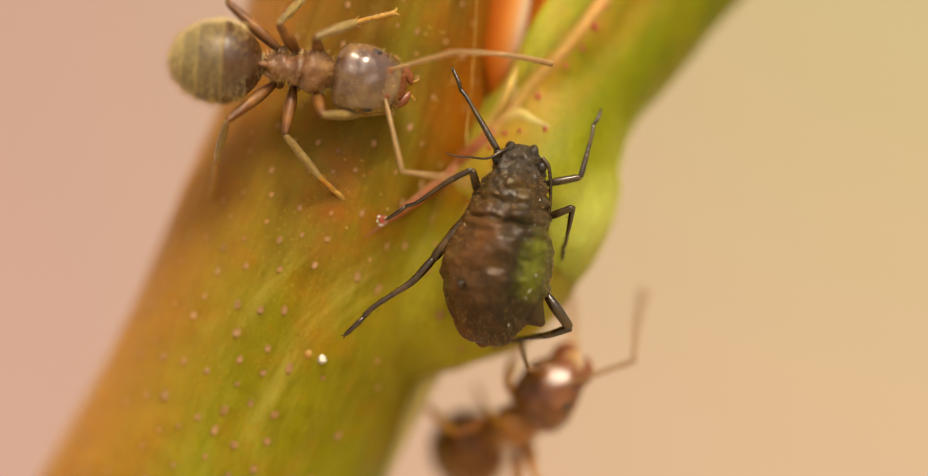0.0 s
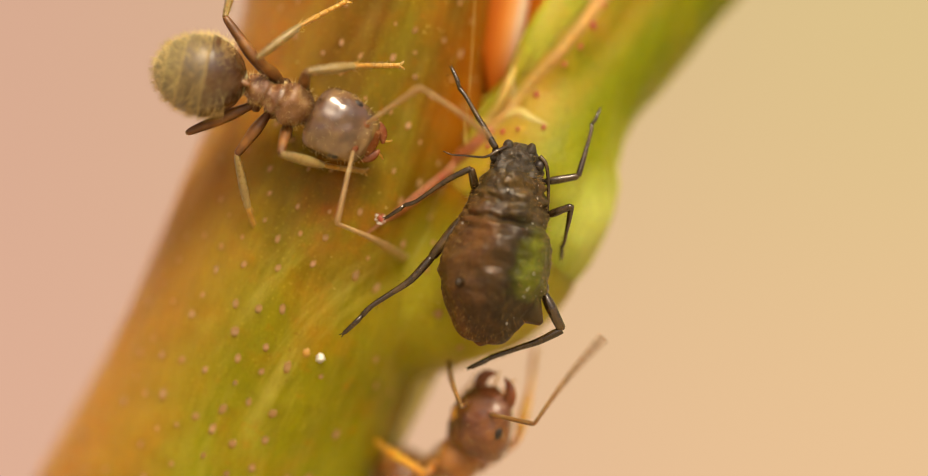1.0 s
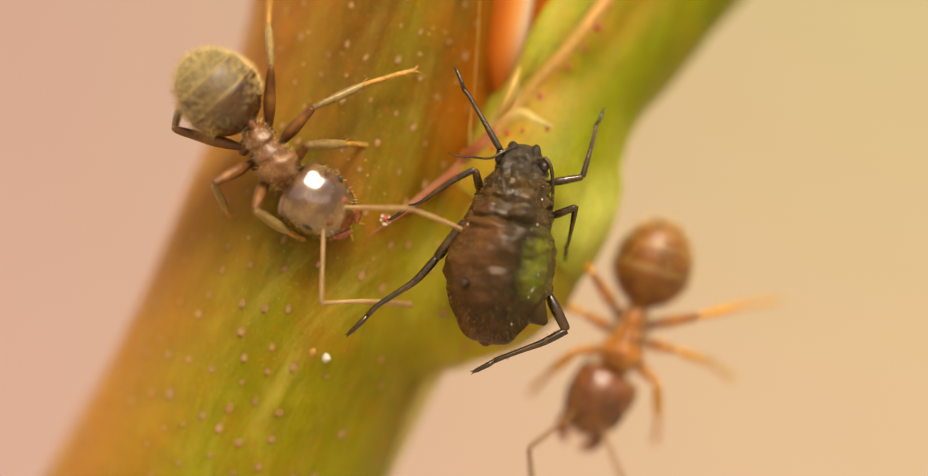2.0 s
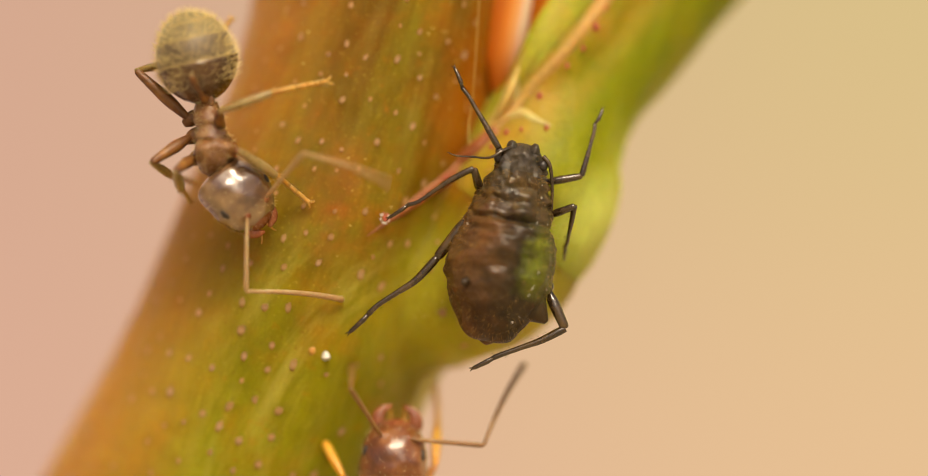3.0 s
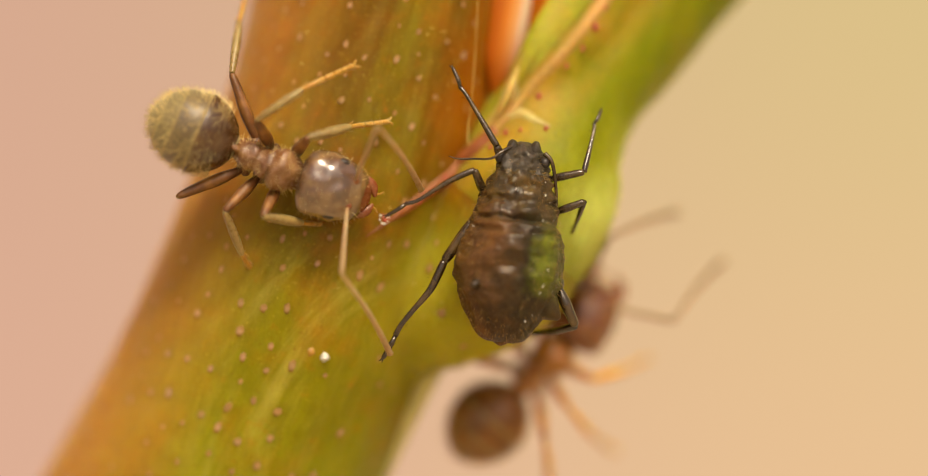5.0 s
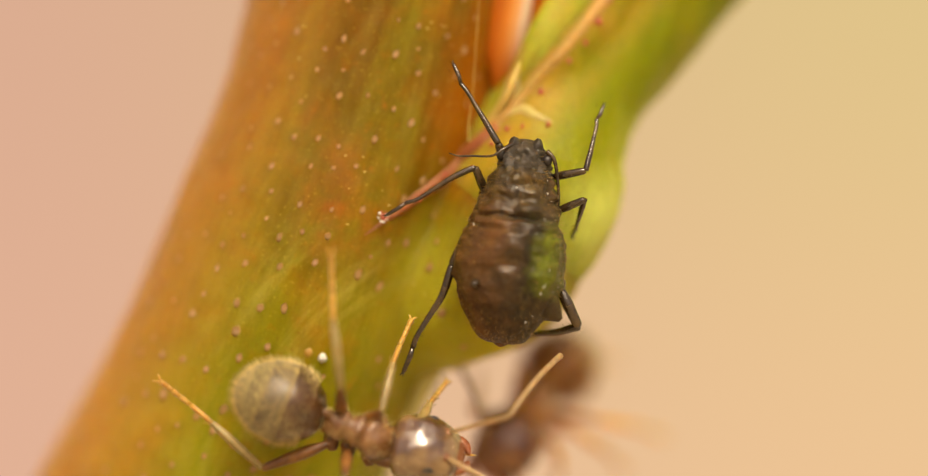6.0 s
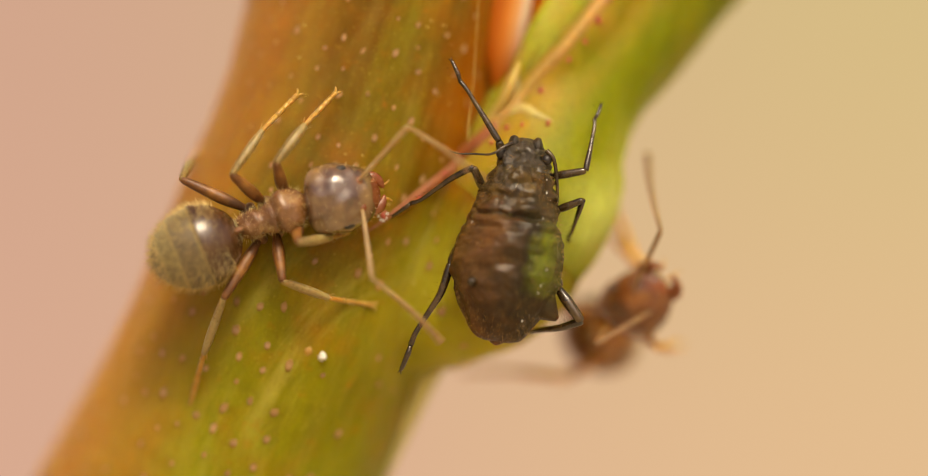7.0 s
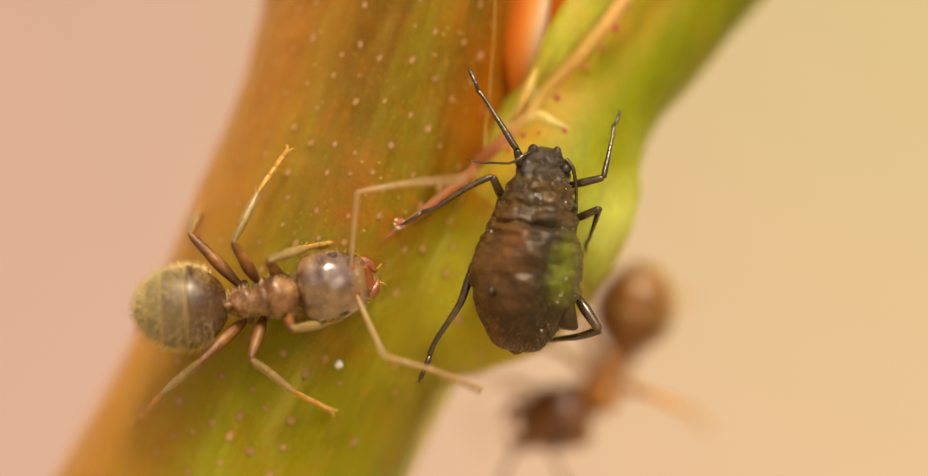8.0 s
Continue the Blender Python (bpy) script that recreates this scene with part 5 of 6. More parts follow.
    grey_ant.poses.append((3.6, (-3.87, 0.703, -2.727, -0.14), (-1.559, -0.536), (-5.346, 1.962), 0.3, 0, 0, dict(front_left=(-2.889, 0.51, -0.868, 0.398), middle_left=(-3.214, 1.255, -2.182, 2.733), hind_left=(-3.955, 1.535, -3.58, 3.739), front_right=(-3.454, -0.516, -2.3, -0.817), middle_right=(-3.933, -0.618, -3.888, -2.259), hind_right=(-5.235, 0.057, -4.92, 0.499), feeler_left=(-2.026, 0.774, -0.361, 1.799), feeler_right=(-2.178, -1.775, -0.858, -1.572))))
    grey_ant.poses.append((3.8, (-4.046, 0.866, -2.89, 0.165), (-1.722, -0.211), (-5.47, 2.105), 0.3, 0, 0, dict(front_left=(-2.971, 0.795, -1.214, 0.825), middle_left=(-3.439, 1.406, -2.171, 2.734), hind_left=(-4.139, 1.536, -3.581, 3.74), front_right=(-3.548, -0.353, -2.22, -0.849), middle_right=(-4.113, -0.251, -3.979, -1.62), hind_right=(-5.236, 0.187, -4.799, 0.663), feeler_left=(-1.468, 1.13, 0.197, 0.835), feeler_right=(-1.468, -1.419, 0.279, -1.572))))
    grey_ant.poses.append((4, (-4.222, 1.029, -3.054, 0.47), (-1.886, 0.115), (-5.593, 2.248), 0.3, 0, 0, dict(front_left=(-3.054, 1.08, -1.561, 1.252), middle_left=(-3.663, 1.557, -2.16, 2.735), hind_left=(-4.323, 1.537, -3.582, 3.741), front_right=(-3.643, -0.19, -2.14, -0.881), middle_right=(-4.293, 0.115, -4.069, -0.982), hind_right=(-5.238, 0.318, -4.679, 0.826), feeler_left=(-1.53, 1.131, -0.717, 0.826), feeler_right=(-2.444, -1.307, -1.124, -1.764))))
    grey_ant.poses.append((4.2, (-4.262, 1.136, -3.155, 0.597), (-1.946, 0.242), (-5.642, 2.233), 0.3, 0, 0, dict(front_left=(-3.033, 1.219, -1.568, 1.237), middle_left=(-3.764, 1.684, -2.171, 2.717), hind_left=(-4.404, 2.144, -3.736, 4.003), front_right=(-3.74, -0.063, -2.342, -0.539), middle_right=(-4.394, 0.16, -4.061, -0.973), hind_right=(-5.258, 0.416, -4.618, 0.912), feeler_left=(-2.088, 1.512, -0.716, 2.101), feeler_right=(-2.261, -1.14, -0.81, -1.609))))
    grey_ant.poses.append((4.4, (-4.302, 1.243, -3.256, 0.724), (-2.006, 0.369), (-5.691, 2.218), 0.3, 0, 0, dict(front_left=(-3.012, 1.358, -1.575, 1.222), middle_left=(-3.866, 1.812, -2.183, 2.698), hind_left=(-4.485, 2.751, -3.89, 4.265), front_right=(-3.837, 0.064, -2.544, -0.196), middle_right=(-4.496, 0.206, -4.052, -0.965), hind_right=(-5.278, 0.515, -4.557, 0.999), feeler_left=(-1.386, 1.161, 0.169, 0.724), feeler_right=(-2.077, -0.973, -0.496, -1.454))))
    grey_ant.poses.append((4.5, (-4.323, 1.296, -3.306, 0.788), (-2.036, 0.432), (-5.715, 2.211), 0.3, 0, 0, dict(front_left=(-3.001, 1.428, -1.579, 1.215), middle_left=(-3.916, 1.875, -2.188, 2.688), hind_left=(-4.526, 3.054, -3.967, 4.396), front_right=(-3.886, 0.127, -2.646, -0.025), middle_right=(-4.546, 0.229, -4.048, -0.96), hind_right=(-5.288, 0.564, -4.526, 1.042), feeler_left=(-2.036, 1.703, -0.969, 0.788), feeler_right=(-1.985, -0.889, -0.339, -1.377))))
    grey_ant.poses.append((5.8, (-3.708, 1.834, -2.356, 1.238), (-1.292, 0.84), (-5.239, 2.132), 0.3, 0, 0, dict(front_left=(-2.386, 1.983, -1.163, 2.759), middle_left=(-3.211, 2.103, -1.521, 3.226), hind_left=(-4.076, 3.425, -3.877, 4.568), front_right=(-2.982, 0.641, -1.839, 0.442), middle_right=(-3.678, 0.711, -2.684, -0.581), hind_right=(-4.901, 0.691, -4.125, 1.188), feeler_left=(-0.994, 1.983, -0.467, 0.89), feeler_right=(-1.839, -0.005, -1.441, -1.198))))
    grey_ant.poses.append((5.9, (-3.751, 1.434, -2.877, 0.709), (-1.844, -0.056), (-4.982, 2.238), 0.3, 0, 0, dict(front_left=(-2.559, 1.434, -1.04, 1.483), middle_left=(-3.453, 1.881, -2.182, 2.476), hind_left=(-3.8, 2.675, -3.85, 3.668), front_right=(-3.204, -0.006, -2.261, -0.403), middle_right=(-3.701, 0.143, -3.552, -0.8), hind_right=(-4.843, 1.285, -4.446, 0.987), feeler_left=(-1.665, 0.292, -0.97, -0.006), feeler_right=(-1.864, -0.701, -0.871, -1.595))))
    grey_ant.poses.append((5.96667, (-2.558, -2.827, -1.27, -3.368), (-0.023, -3.503), (-4.516, -2.054), 0.012, -28.8, 0, dict(front_left=(-0.953, -3.083, -0.323, -2.226), middle_left=(-1.511, -2.733, -0.967, -1.19), hind_left=(-2.162, -2.321, -2.334, 0.092), front_right=(-0.789, -3.71, 0.008, -4.296), middle_right=(-2.091, -3.799, -2.038, -4.787), hind_right=(-3.704, -3.754, -5.397, -2.056), feeler_left=(0.602, -2.844, 1.484, -1.906), feeler_right=(0.784, -4.213, 1.583, -4.818))))
    grey_ant.poses.append((6, (-2.516, -3.003, -1.211, -3.537), (0.044, -3.645), (-4.504, -2.232), 0, -30, 0, dict(front_left=(-0.895, -3.27, -0.302, -2.38), middle_left=(-1.439, -2.924, -0.924, -1.342), hind_left=(-2.101, -2.528, -2.279, -0.056), front_right=(-0.697, -3.863, 0.094, -4.456), middle_right=(-2.032, -3.962, -1.982, -4.951), hind_right=(-3.663, -3.962, -5.443, -2.182), feeler_left=(0.687, -2.973, 1.577, -1.984), feeler_right=(0.885, -4.357, 1.676, -4.951))))
    grey_ant.poses.append((6.03333, (-2.599, -2.965, -1.304, -3.44), (-0.075, -3.501), (-4.57, -2.27), 0.012, -28.8, 0, dict(front_left=(-1.038, -3.177, -0.439, -2.288), middle_left=(-1.588, -2.84, -1.085, -1.256), hind_left=(-2.244, -2.49, -2.407, -0.055), front_right=(-0.799, -3.779, 0.01, -4.315), middle_right=(-2.084, -3.913, -1.991, -4.869), hind_right=(-3.685, -3.921, -5.396, -2.256), feeler_left=(0.479, -2.861, 1.316, -1.877), feeler_right=(0.77, -4.221, 1.543, -4.734))))
    grey_ant.poses.append((6.1, (-4.001, -1.998, -2.96, -1.056), (-2.365, 0.035), (-5.588, -3.139), 0.3, 0, 0, dict(front_left=(-3.902, -0.887, -3.158, -0.015), middle_left=(-4.596, -0.759, -4.368, 0.858), hind_left=(-5.092, -1.502, -4.914, 0.035), front_right=(-2.662, -1.701, -1.423, -0.858), middle_right=(-2.762, -2.673, -1.621, -2.841), hind_right=(-3.634, -2.891, -3.674, -3.982), feeler_left=(-3.952, -0.094, -4.398, 0.779), feeler_right=(-1.423, -0.887, -1.076, 0.531))))
    grey_ant.poses.append((6.2, (-3.63, -0.04, -2.638, 0.704), (-1.596, 1.399), (-4.87, -1.577), 0.3, 0, 0, dict(front_left=(-3.332, 1.151, -2.192, 2.44), middle_left=(-4.205, 1.051, -4.046, 2.212), hind_left=(-4.87, 0.258, -4.82, -0.188), front_right=(-2.638, 0.109, -1.745, 0.288), middle_right=(-2.638, -0.585, -1.249, -1.299), hind_right=(-3.312, -1.379, -2.935, -3.511), feeler_left=(-1.398, 2.49, 0.258, 2.936), feeler_right=(-1.448, -0.139, -0.952, 0.704))))
    grey_ant.poses.append((6.3, (-3.766, 0.046, -2.724, 0.641), (-1.534, 1.137), (-5.154, -0.798), 0.3, 0, 0, dict(front_left=(-3.286, 1.17, -2.188, 2.443), middle_left=(-4.106, 1.047, -3.597, 2.324), hind_left=(-4.933, 0.518, -4.708, 0.376), front_right=(-2.724, 0.036, -1.864, 0.198), middle_right=(-2.757, -0.665, -1.263, -1.29), hind_right=(-3.57, -1.26, -3.524, -3.327), feeler_left=(-1.342, 2.294, 0.305, 2.618), feeler_right=(-1.365, 0.74, 0.698, -0.262))))
    grey_ant.poses.append((6.4, (-3.769, 0.045, -2.711, 0.577), (-1.537, 0.941), (-5.207, -0.812), 0.3, 0, 0, dict(front_left=(-3.24, 1.189, -2.185, 2.445), middle_left=(-4.007, 1.043, -3.148, 2.435), hind_left=(-4.996, 0.779, -4.596, 0.941), front_right=(-2.81, -0.038, -1.984, 0.108), middle_right=(-2.876, -0.746, -1.276, -1.281), hind_right=(-3.829, -1.142, -4.113, -3.143), feeler_left=(-0.807, 1.5, 0.91, 1.44), feeler_right=(-1.521, -0.703, -0.231, -1.704))))
    grey_ant.poses.append((6.5, (-3.839, 0.087, -2.748, 0.514), (-1.508, 0.712), (-5.377, -0.429), 0.3, 0, 0, dict(front_left=(-3.194, 1.208, -2.182, 2.448), middle_left=(-3.908, 1.039, -2.698, 2.547), hind_left=(-5.059, 1.039, -4.484, 1.506), front_right=(-2.896, -0.111, -2.103, 0.018), middle_right=(-2.996, -0.826, -1.289, -1.272), hind_right=(-4.087, -1.024, -4.702, -2.959), feeler_left=(-1.23, 1.902, 0.397, 1.982), feeler_right=(-1.756, -0.726, -0.069, -0.925))))
    grey_ant.poses.append((6.6, (-3.835, 0.087, -2.75, 0.514), (-1.514, 0.712), (-5.363, -0.448), 0.3, 0, 0, dict(front_left=(-3.195, 1.208, -2.183, 2.445), middle_left=(-3.915, 1.034, -2.724, 2.518), hind_left=(-5.056, 1.04, -4.49, 1.516), front_right=(-2.883, -0.115, -2.04, 0.038), middle_right=(-3.016, -0.815, -1.339, -1.258), hind_right=(-4.087, -1.034, -4.704, -2.958), feeler_left=(-0.423, 0.653, 1.006, -0.091), feeler_right=(-1.703, -1.004, -0.71, -2.522))))
    grey_ant.poses.append((6.7, (-3.832, 0.088, -2.753, 0.515), (-1.52, 0.713), (-5.35, -0.468), 0.3, 0, 0, dict(front_left=(-3.195, 1.209, -2.183, 2.441), middle_left=(-3.921, 1.028, -2.751, 2.489), hind_left=(-5.052, 1.04, -4.497, 1.526), front_right=(-2.87, -0.118, -1.977, 0.058), middle_right=(-3.036, -0.805, -1.389, -1.243), hind_right=(-4.088, -1.043, -4.707, -2.958), feeler_left=(-1.59, 1.715, -0.161, 2.945), feeler_right=(-0.876, -0.349, 0.9, -0.517))))
    grey_ant.poses.append((6.8, (-3.828, 0.088, -2.755, 0.515), (-1.527, 0.713), (-5.336, -0.487), 0.3, 0, 0, dict(front_left=(-3.195, 1.209, -2.184, 2.438), middle_left=(-3.928, 1.023, -2.777, 2.46), hind_left=(-5.049, 1.041, -4.503, 1.537), front_right=(-2.856, -0.122, -1.914, 0.079), middle_right=(-3.057, -0.795, -1.439, -1.229), hind_right=(-4.088, -1.052, -4.709, -2.957), feeler_left=(-1.844, 2.003, -0.465, 3.055), feeler_right=(-0.753, 0.227, 1.013, 0.227))))
    grey_ant.poses.append((6.9, (-3.825, 0.089, -2.757, 0.516), (-1.533, 0.714), (-5.323, -0.506), 0.3, 0, 0, dict(front_left=(-3.196, 1.21, -2.184, 2.434), middle_left=(-3.934, 1.018, -2.803, 2.43), hind_left=(-5.045, 1.041, -4.509, 1.547), front_right=(-2.843, -0.125, -1.851, 0.099), middle_right=(-3.077, -0.784, -1.49, -1.215), hind_right=(-4.089, -1.062, -4.712, -2.957), feeler_left=(-0.928, 1.805, 0.649, 1.776), feeler_right=(-1.642, -0.715, -0.293, -1.627))))
    grey_ant.poses.append((7, (-3.821, 0.089, -2.76, 0.516), (-1.54, 0.714), (-5.31, -0.526), 0.3, 0, 0, dict(front_left=(-3.196, 1.211, -2.184, 2.431), middle_left=(-3.941, 1.012, -2.829, 2.401), hind_left=(-5.042, 1.042, -4.516, 1.558), front_right=(-2.829, -0.129, -1.788, 0.119), middle_right=(-3.097, -0.774, -1.54, -1.2), hind_right=(-4.089, -1.071, -4.714, -2.956), feeler_left=(-0.994, 1.806, 0.375, 0.814), feeler_right=(-1.589, -0.724, -0.428, -1.815))))
    grey_ant.poses.append((7.1, (-3.802, 0.083, -2.741, 0.509), (-1.522, 0.707), (-5.289, -0.532), 0.3, 0, 0, dict(front_left=(-3.177, 1.203, -2.166, 2.422), middle_left=(-3.921, 1.005, -2.811, 2.392), hind_left=(-5.021, 1.034, -4.496, 1.55), front_right=(-2.811, -0.135, -1.77, 0.113), middle_right=(-3.078, -0.779, -1.522, -1.206), hind_right=(-4.069, -1.077, -4.694, -2.96), feeler_left=(-1.245, 1.708, 0.47, 1.996), feeler_right=(-1.245, -0.492, 0.549, -0.918))))
    grey_ant.poses.append((7.2, (-4.98, 0.86, -5.532, 2.313), (-4.98, 3.465), (-5.131, -1.295), 1.5, -60, 0, dict(front_left=(-5.682, 2.263, -5.832, 2.062), middle_left=(-6.183, 1.511, -5.682, 1.511), hind_left=(-6.403, 1.06, -5.932, 0.459), front_right=(-5.381, 2.163, -3.978, 2.984), middle_right=(-5.131, 1.762, -2.976, 1.682), hind_right=(-5.131, 0.058, -2.625, -1.395), feeler_left=(-4.88, 3.766, -4.68, 4.568), feeler_right=(-4.279, 3.566, -3.678, 4.367))))
    grey_ant.poses.append((7.3, (-4.576, 0.304, -3.587, 0.304), (-2.4, 0.205), (-6.11, -0.042), 0.3, 0, 0, dict(front_left=(-3.834, 0.898, -3.043, 1.244), middle_left=(-4.645, 1.442, -4.052, 2.946), hind_left=(-5.664, 1.442, -4.824, 1.244), front_right=(-3.537, -0.517, -1.806, -0.487), middle_right=(-4.527, -0.24, -2.993, -1.002), hind_right=(-5.318, -0.833, -5.763, -2.416), feeler_left=(-1.608, 0.997, -0.421, -0.042), feeler_right=(-2.746, -1.427, -2.152, -2.416))))
    grey_ant.poses.append((7.4, (-4.331, -0.289, -3.342, 0.205), (-2.403, 0.749), (-5.912, -0.931), 0.3, 0, 0, dict(front_left=(-3.777, 0.7, -2.551, 1.318), middle_left=(-4.499, 1.07, -3.723, 2.662), hind_left=(-5.581, 1.229, -4.825, 1.169), front_right=(-3.466, -0.477, -1.845, -0.551), middle_right=(-4.158, -0.684, -2.838, -1.732), hind_right=(-5.072, -1.154, -5.863, -2.414), feeler_left=(-1.874, 1.441, -0.411, 0.64), feeler_right=(-2.413, -1.253, -1.365, -1.599))))
    grey_ant.poses.append((7.5, (-4.234, -0.189, -3.147, 0.107), (-1.962, 0.354), (-5.814, -0.733), 0.3, 0, 0, dict(front_left=(-3.72, 0.502, -2.061, 1.391), middle_left=(-4.352, 0.699, -3.394, 2.378), hind_left=(-5.498, 1.015, -4.826, 1.094), front_right=(-3.394, -0.436, -1.883, -0.614), middle_right=(-3.789, -1.128, -2.683, -2.461), hind_right=(-4.826, -1.473, -5.962, -2.412), feeler_left=(-2.14, 1.885, -0.402, 1.322), feeler_right=(-2.081, -1.078, -0.58, -0.782))))
    grey_ant.poses.append((7.6, (-4.247, -0.187, -3.16, 0.109), (-1.975, 0.356), (-5.827, -0.731), 0.3, 0, 0, dict(front_left=(-3.57, -0.647, -2.113, -0.434), middle_left=(-4.158, -0.286, -2.938, 1.22), hind_left=(-4.978, 0.687, -4.716, 1.319), front_right=(-3.876, -1.521, -2.824, -1.832), middle_right=(-4.36, -1.718, -3.768, -2.681), hind_right=(-5.442, -1.669, -5.407, -2.015), feeler_left=(-1.876, 1.561, -0.513, 2.637), feeler_right=(-2.024, -0.583, -0.494, -0.829))))
    grey_ant.poses.append((7.7, (-4.664, -1.428, -3.725, -2.416), (-2.836, -3.108), (-6.047, -0.291), 0.3, 0, 0, dict(front_left=(-3.577, -1.754, -2.322, -2.219), middle_left=(-4.12, -1.23, -2.638, 0.104), hind_left=(-4.614, 0.4, -4.763, 1.586), front_right=(-4.515, -2.564, -3.923, -3.009), middle_right=(-5.089, -2.268, -5.01, -2.861), hind_right=(-6.215, -1.823, -5.01, -1.576), feeler_left=(-1.946, -2.564, -1.452, -3.355), feeler_right=(-3.33, -3.948, -3.033, -4.64))))
    grey_ant.poses.append((7.8, (-4.251, -1.053, -3.163, -0.954), (-1.977, -0.608), (-5.981, -1.201), 0.3, 0, 0, dict(front_left=(-3.578, -0.361, -2.224, -0.015), middle_left=(-4.251, -0.015, -3.608, 1.518), hind_left=(-5.17, 0.381, -4.646, 0.578), front_right=(-3.163, -1.498, -1.977, -1.152), middle_right=(-3.806, -1.992, -2.55, -2.862), hind_right=(-4.794, -2.239, -6.03, -3.129), feeler_left=(-2.718, 0.727, -1.304, 1.893), feeler_right=(-1.581, -1.824, 0.119, -1.033))))
    grey_ant.poses.append((7.9, (-4.256, -1.045, -3.158, -0.897), (-1.982, -0.6), (-5.977, -1.169), 0.3, 0, 0, dict(front_left=(-3.589, -0.328, -2.293, 0.018), middle_left=(-4.222, -0.007, -3.445, 1.551), hind_left=(-5.201, 0.414, -4.691, 0.636), front_right=(-3.183, -1.465, -2.071, -1.169), middle_right=(-3.851, -1.96, -2.53, -2.865), hind_right=(-4.766, -2.108, -6.002, -3.122), feeler_left=(-2.011, 0.384, -0.646, 1.521), feeler_right=(-1.625, -1.851, 0.041, -1.752))))
    grey_ant.poses.append((8, (-4.262, -1.037, -3.154, -0.839), (-1.986, -0.592), (-5.973, -1.136), 0.3, 0, 0, dict(front_left=(-3.599, -0.295, -2.362, 0.051), middle_left=(-4.193, 0.002, -3.282, 1.585), hind_left=(-5.231, 0.447, -4.737, 0.694), front_right=(-3.203, -1.433, -2.165, -1.185), middle_right=(-3.896, -1.927, -2.511, -2.867), hind_right=(-4.737, -1.977, -5.973, -3.115), feeler_left=(-2.115, 0.843, -0.285, 1.04), feeler_right=(-1.67, -1.878, -0.038, -2.471))))
    red_ant.poses.append((0, (0.496, -3.456, 1.114, -3.096), (1.783, -2.169), (-0.432, -3.971), 3, 0, -1, dict(feeler_right=(2.968, -2.066, 3.122, -0.881), feeler_left=(1.062, -2.22, 1.011, -1.602), front_right=(2.041, -2.426, 1.835, -0.984), middle_left=(0.65, -3.25, 0.135, -2.529), hind_left=(-0.174, -3.353, -1.101, -2.478))))
    red_ant.poses.append((0.1, (-0.964, -4.083, -0.195, -3.673), (0.472, -2.698), (-2.093, -4.699), 2.6, 0, -1, dict(middle_left=(-0.657, -3.468, -1.221, -2.493), hind_left=(-1.477, -3.776, -2.196, -2.955), front_right=(1.19, -3.057, 1.293, -2.134))))
    red_ant.poses.append((0.2, (0.165, -3.277, 0.989, -2.865), (1.967, -2.247), (-0.865, -3.998), 3, 0, 0, dict(feeler_right=(2.225, -1.938, 2.348, -0.291))))
    red_ant.poses.append((0.3, (-0.657, -3.985, 0.267, -3.369), (1.241, -2.548), (-1.477, -4.703), 2.6, 0, -1, dict()))
    red_ant.poses.append((0.4, (-1.963, -6.664, -1.963, -5.652), (-1.862, -4.64), (-1.963, -8.08), 1.2, 0, 0, dict(front_left=(-1.457, -4.337, -1.74, -3.224))))
    red_ant.poses.append((0.5, (-1.965, -5.254, -1.863, -4.09), (-1.408, -2.773), (-2.167, -6.774), 1.3, 0, 0, dict(feeler_right=(0.061, -3.432, 1.256, -2.5), feeler_left=(-1.813, -2.925, -2.117, -2.014), front_left=(-2.674, -3.938, -3.099, -1.761), front_right=(-0.8, -4.039, -0.851, -3.229))))
    red_ant.poses.append((0.6, (-0.651, -5.075, -0.142, -4.058), (0.214, -2.938), (-1.364, -6.093), 1.8, 0, 0, dict(feeler_right=(0.672, -2.429, 1.374, -1.686))))
    red_ant.poses.append((0.7, (0.062, -3.332, 0.783, -2.971), (1.555, -2.147), (-0.659, -4.001), 3, 0, -1, dict(feeler_right=(2.018, -1.941, 1.967, -1.014))))
    red_ant.poses.append((0.8, (1.455, -2.253, 2.332, -1.634), (3.054, -0.808), (0.475, -3.698), 3.2, 0, 0, dict(feeler_right=(3.312, 0.017, 3.343, 1.204))))
    red_ant.poses.append((0.9, (-0.246, -3.88, 0.575, -3.213), (1.087, -2.443), (-1.375, -4.598), 2.6, 0, -1, dict()))
    red_ant.poses.append((1, (-0.654, -4.068, 0.164, -3.71), (0.47, -2.637), (-1.676, -4.681), 2.2, 0, -1, dict(middle_left=(-0.654, -4.068, -1.983, -3.097), hind_left=(-1.369, -4.579, -2.494, -3.812), feeler_right=(1.186, -3.148, 2.412, -1.615), feeler_left=(-0.041, -2.841, -0.245, -2.126), front_right=(1.186, -3.301, 1.237, -1.921))))
    red_ant.poses.append((1.1, (-0.033, -3.528, 0.788, -3.168), (1.558, -2.45), (-0.957, -4.092), 2.6, 0, 0, dict(feeler_right=(2.328, -2.45, 2.738, -1.013))))
    red_ant.poses.append((1.2, (6.714, 4.806, 5.591, 4.499), (4.57, 4.091), (8.143, 5.01), 2, 0, 0, dict()))
    red_ant.poses.append((1.3, (4.899, 3.547, 3.987, 2.99), (3.125, 2.534), (6.065, 4.155), 1.2, 0, 0, dict()))
    red_ant.poses.append((1.4, (4.859, 2.63, 3.997, 1.666), (3.135, 0.602), (5.873, 4.049), 1.2, 0, 0, dict()))
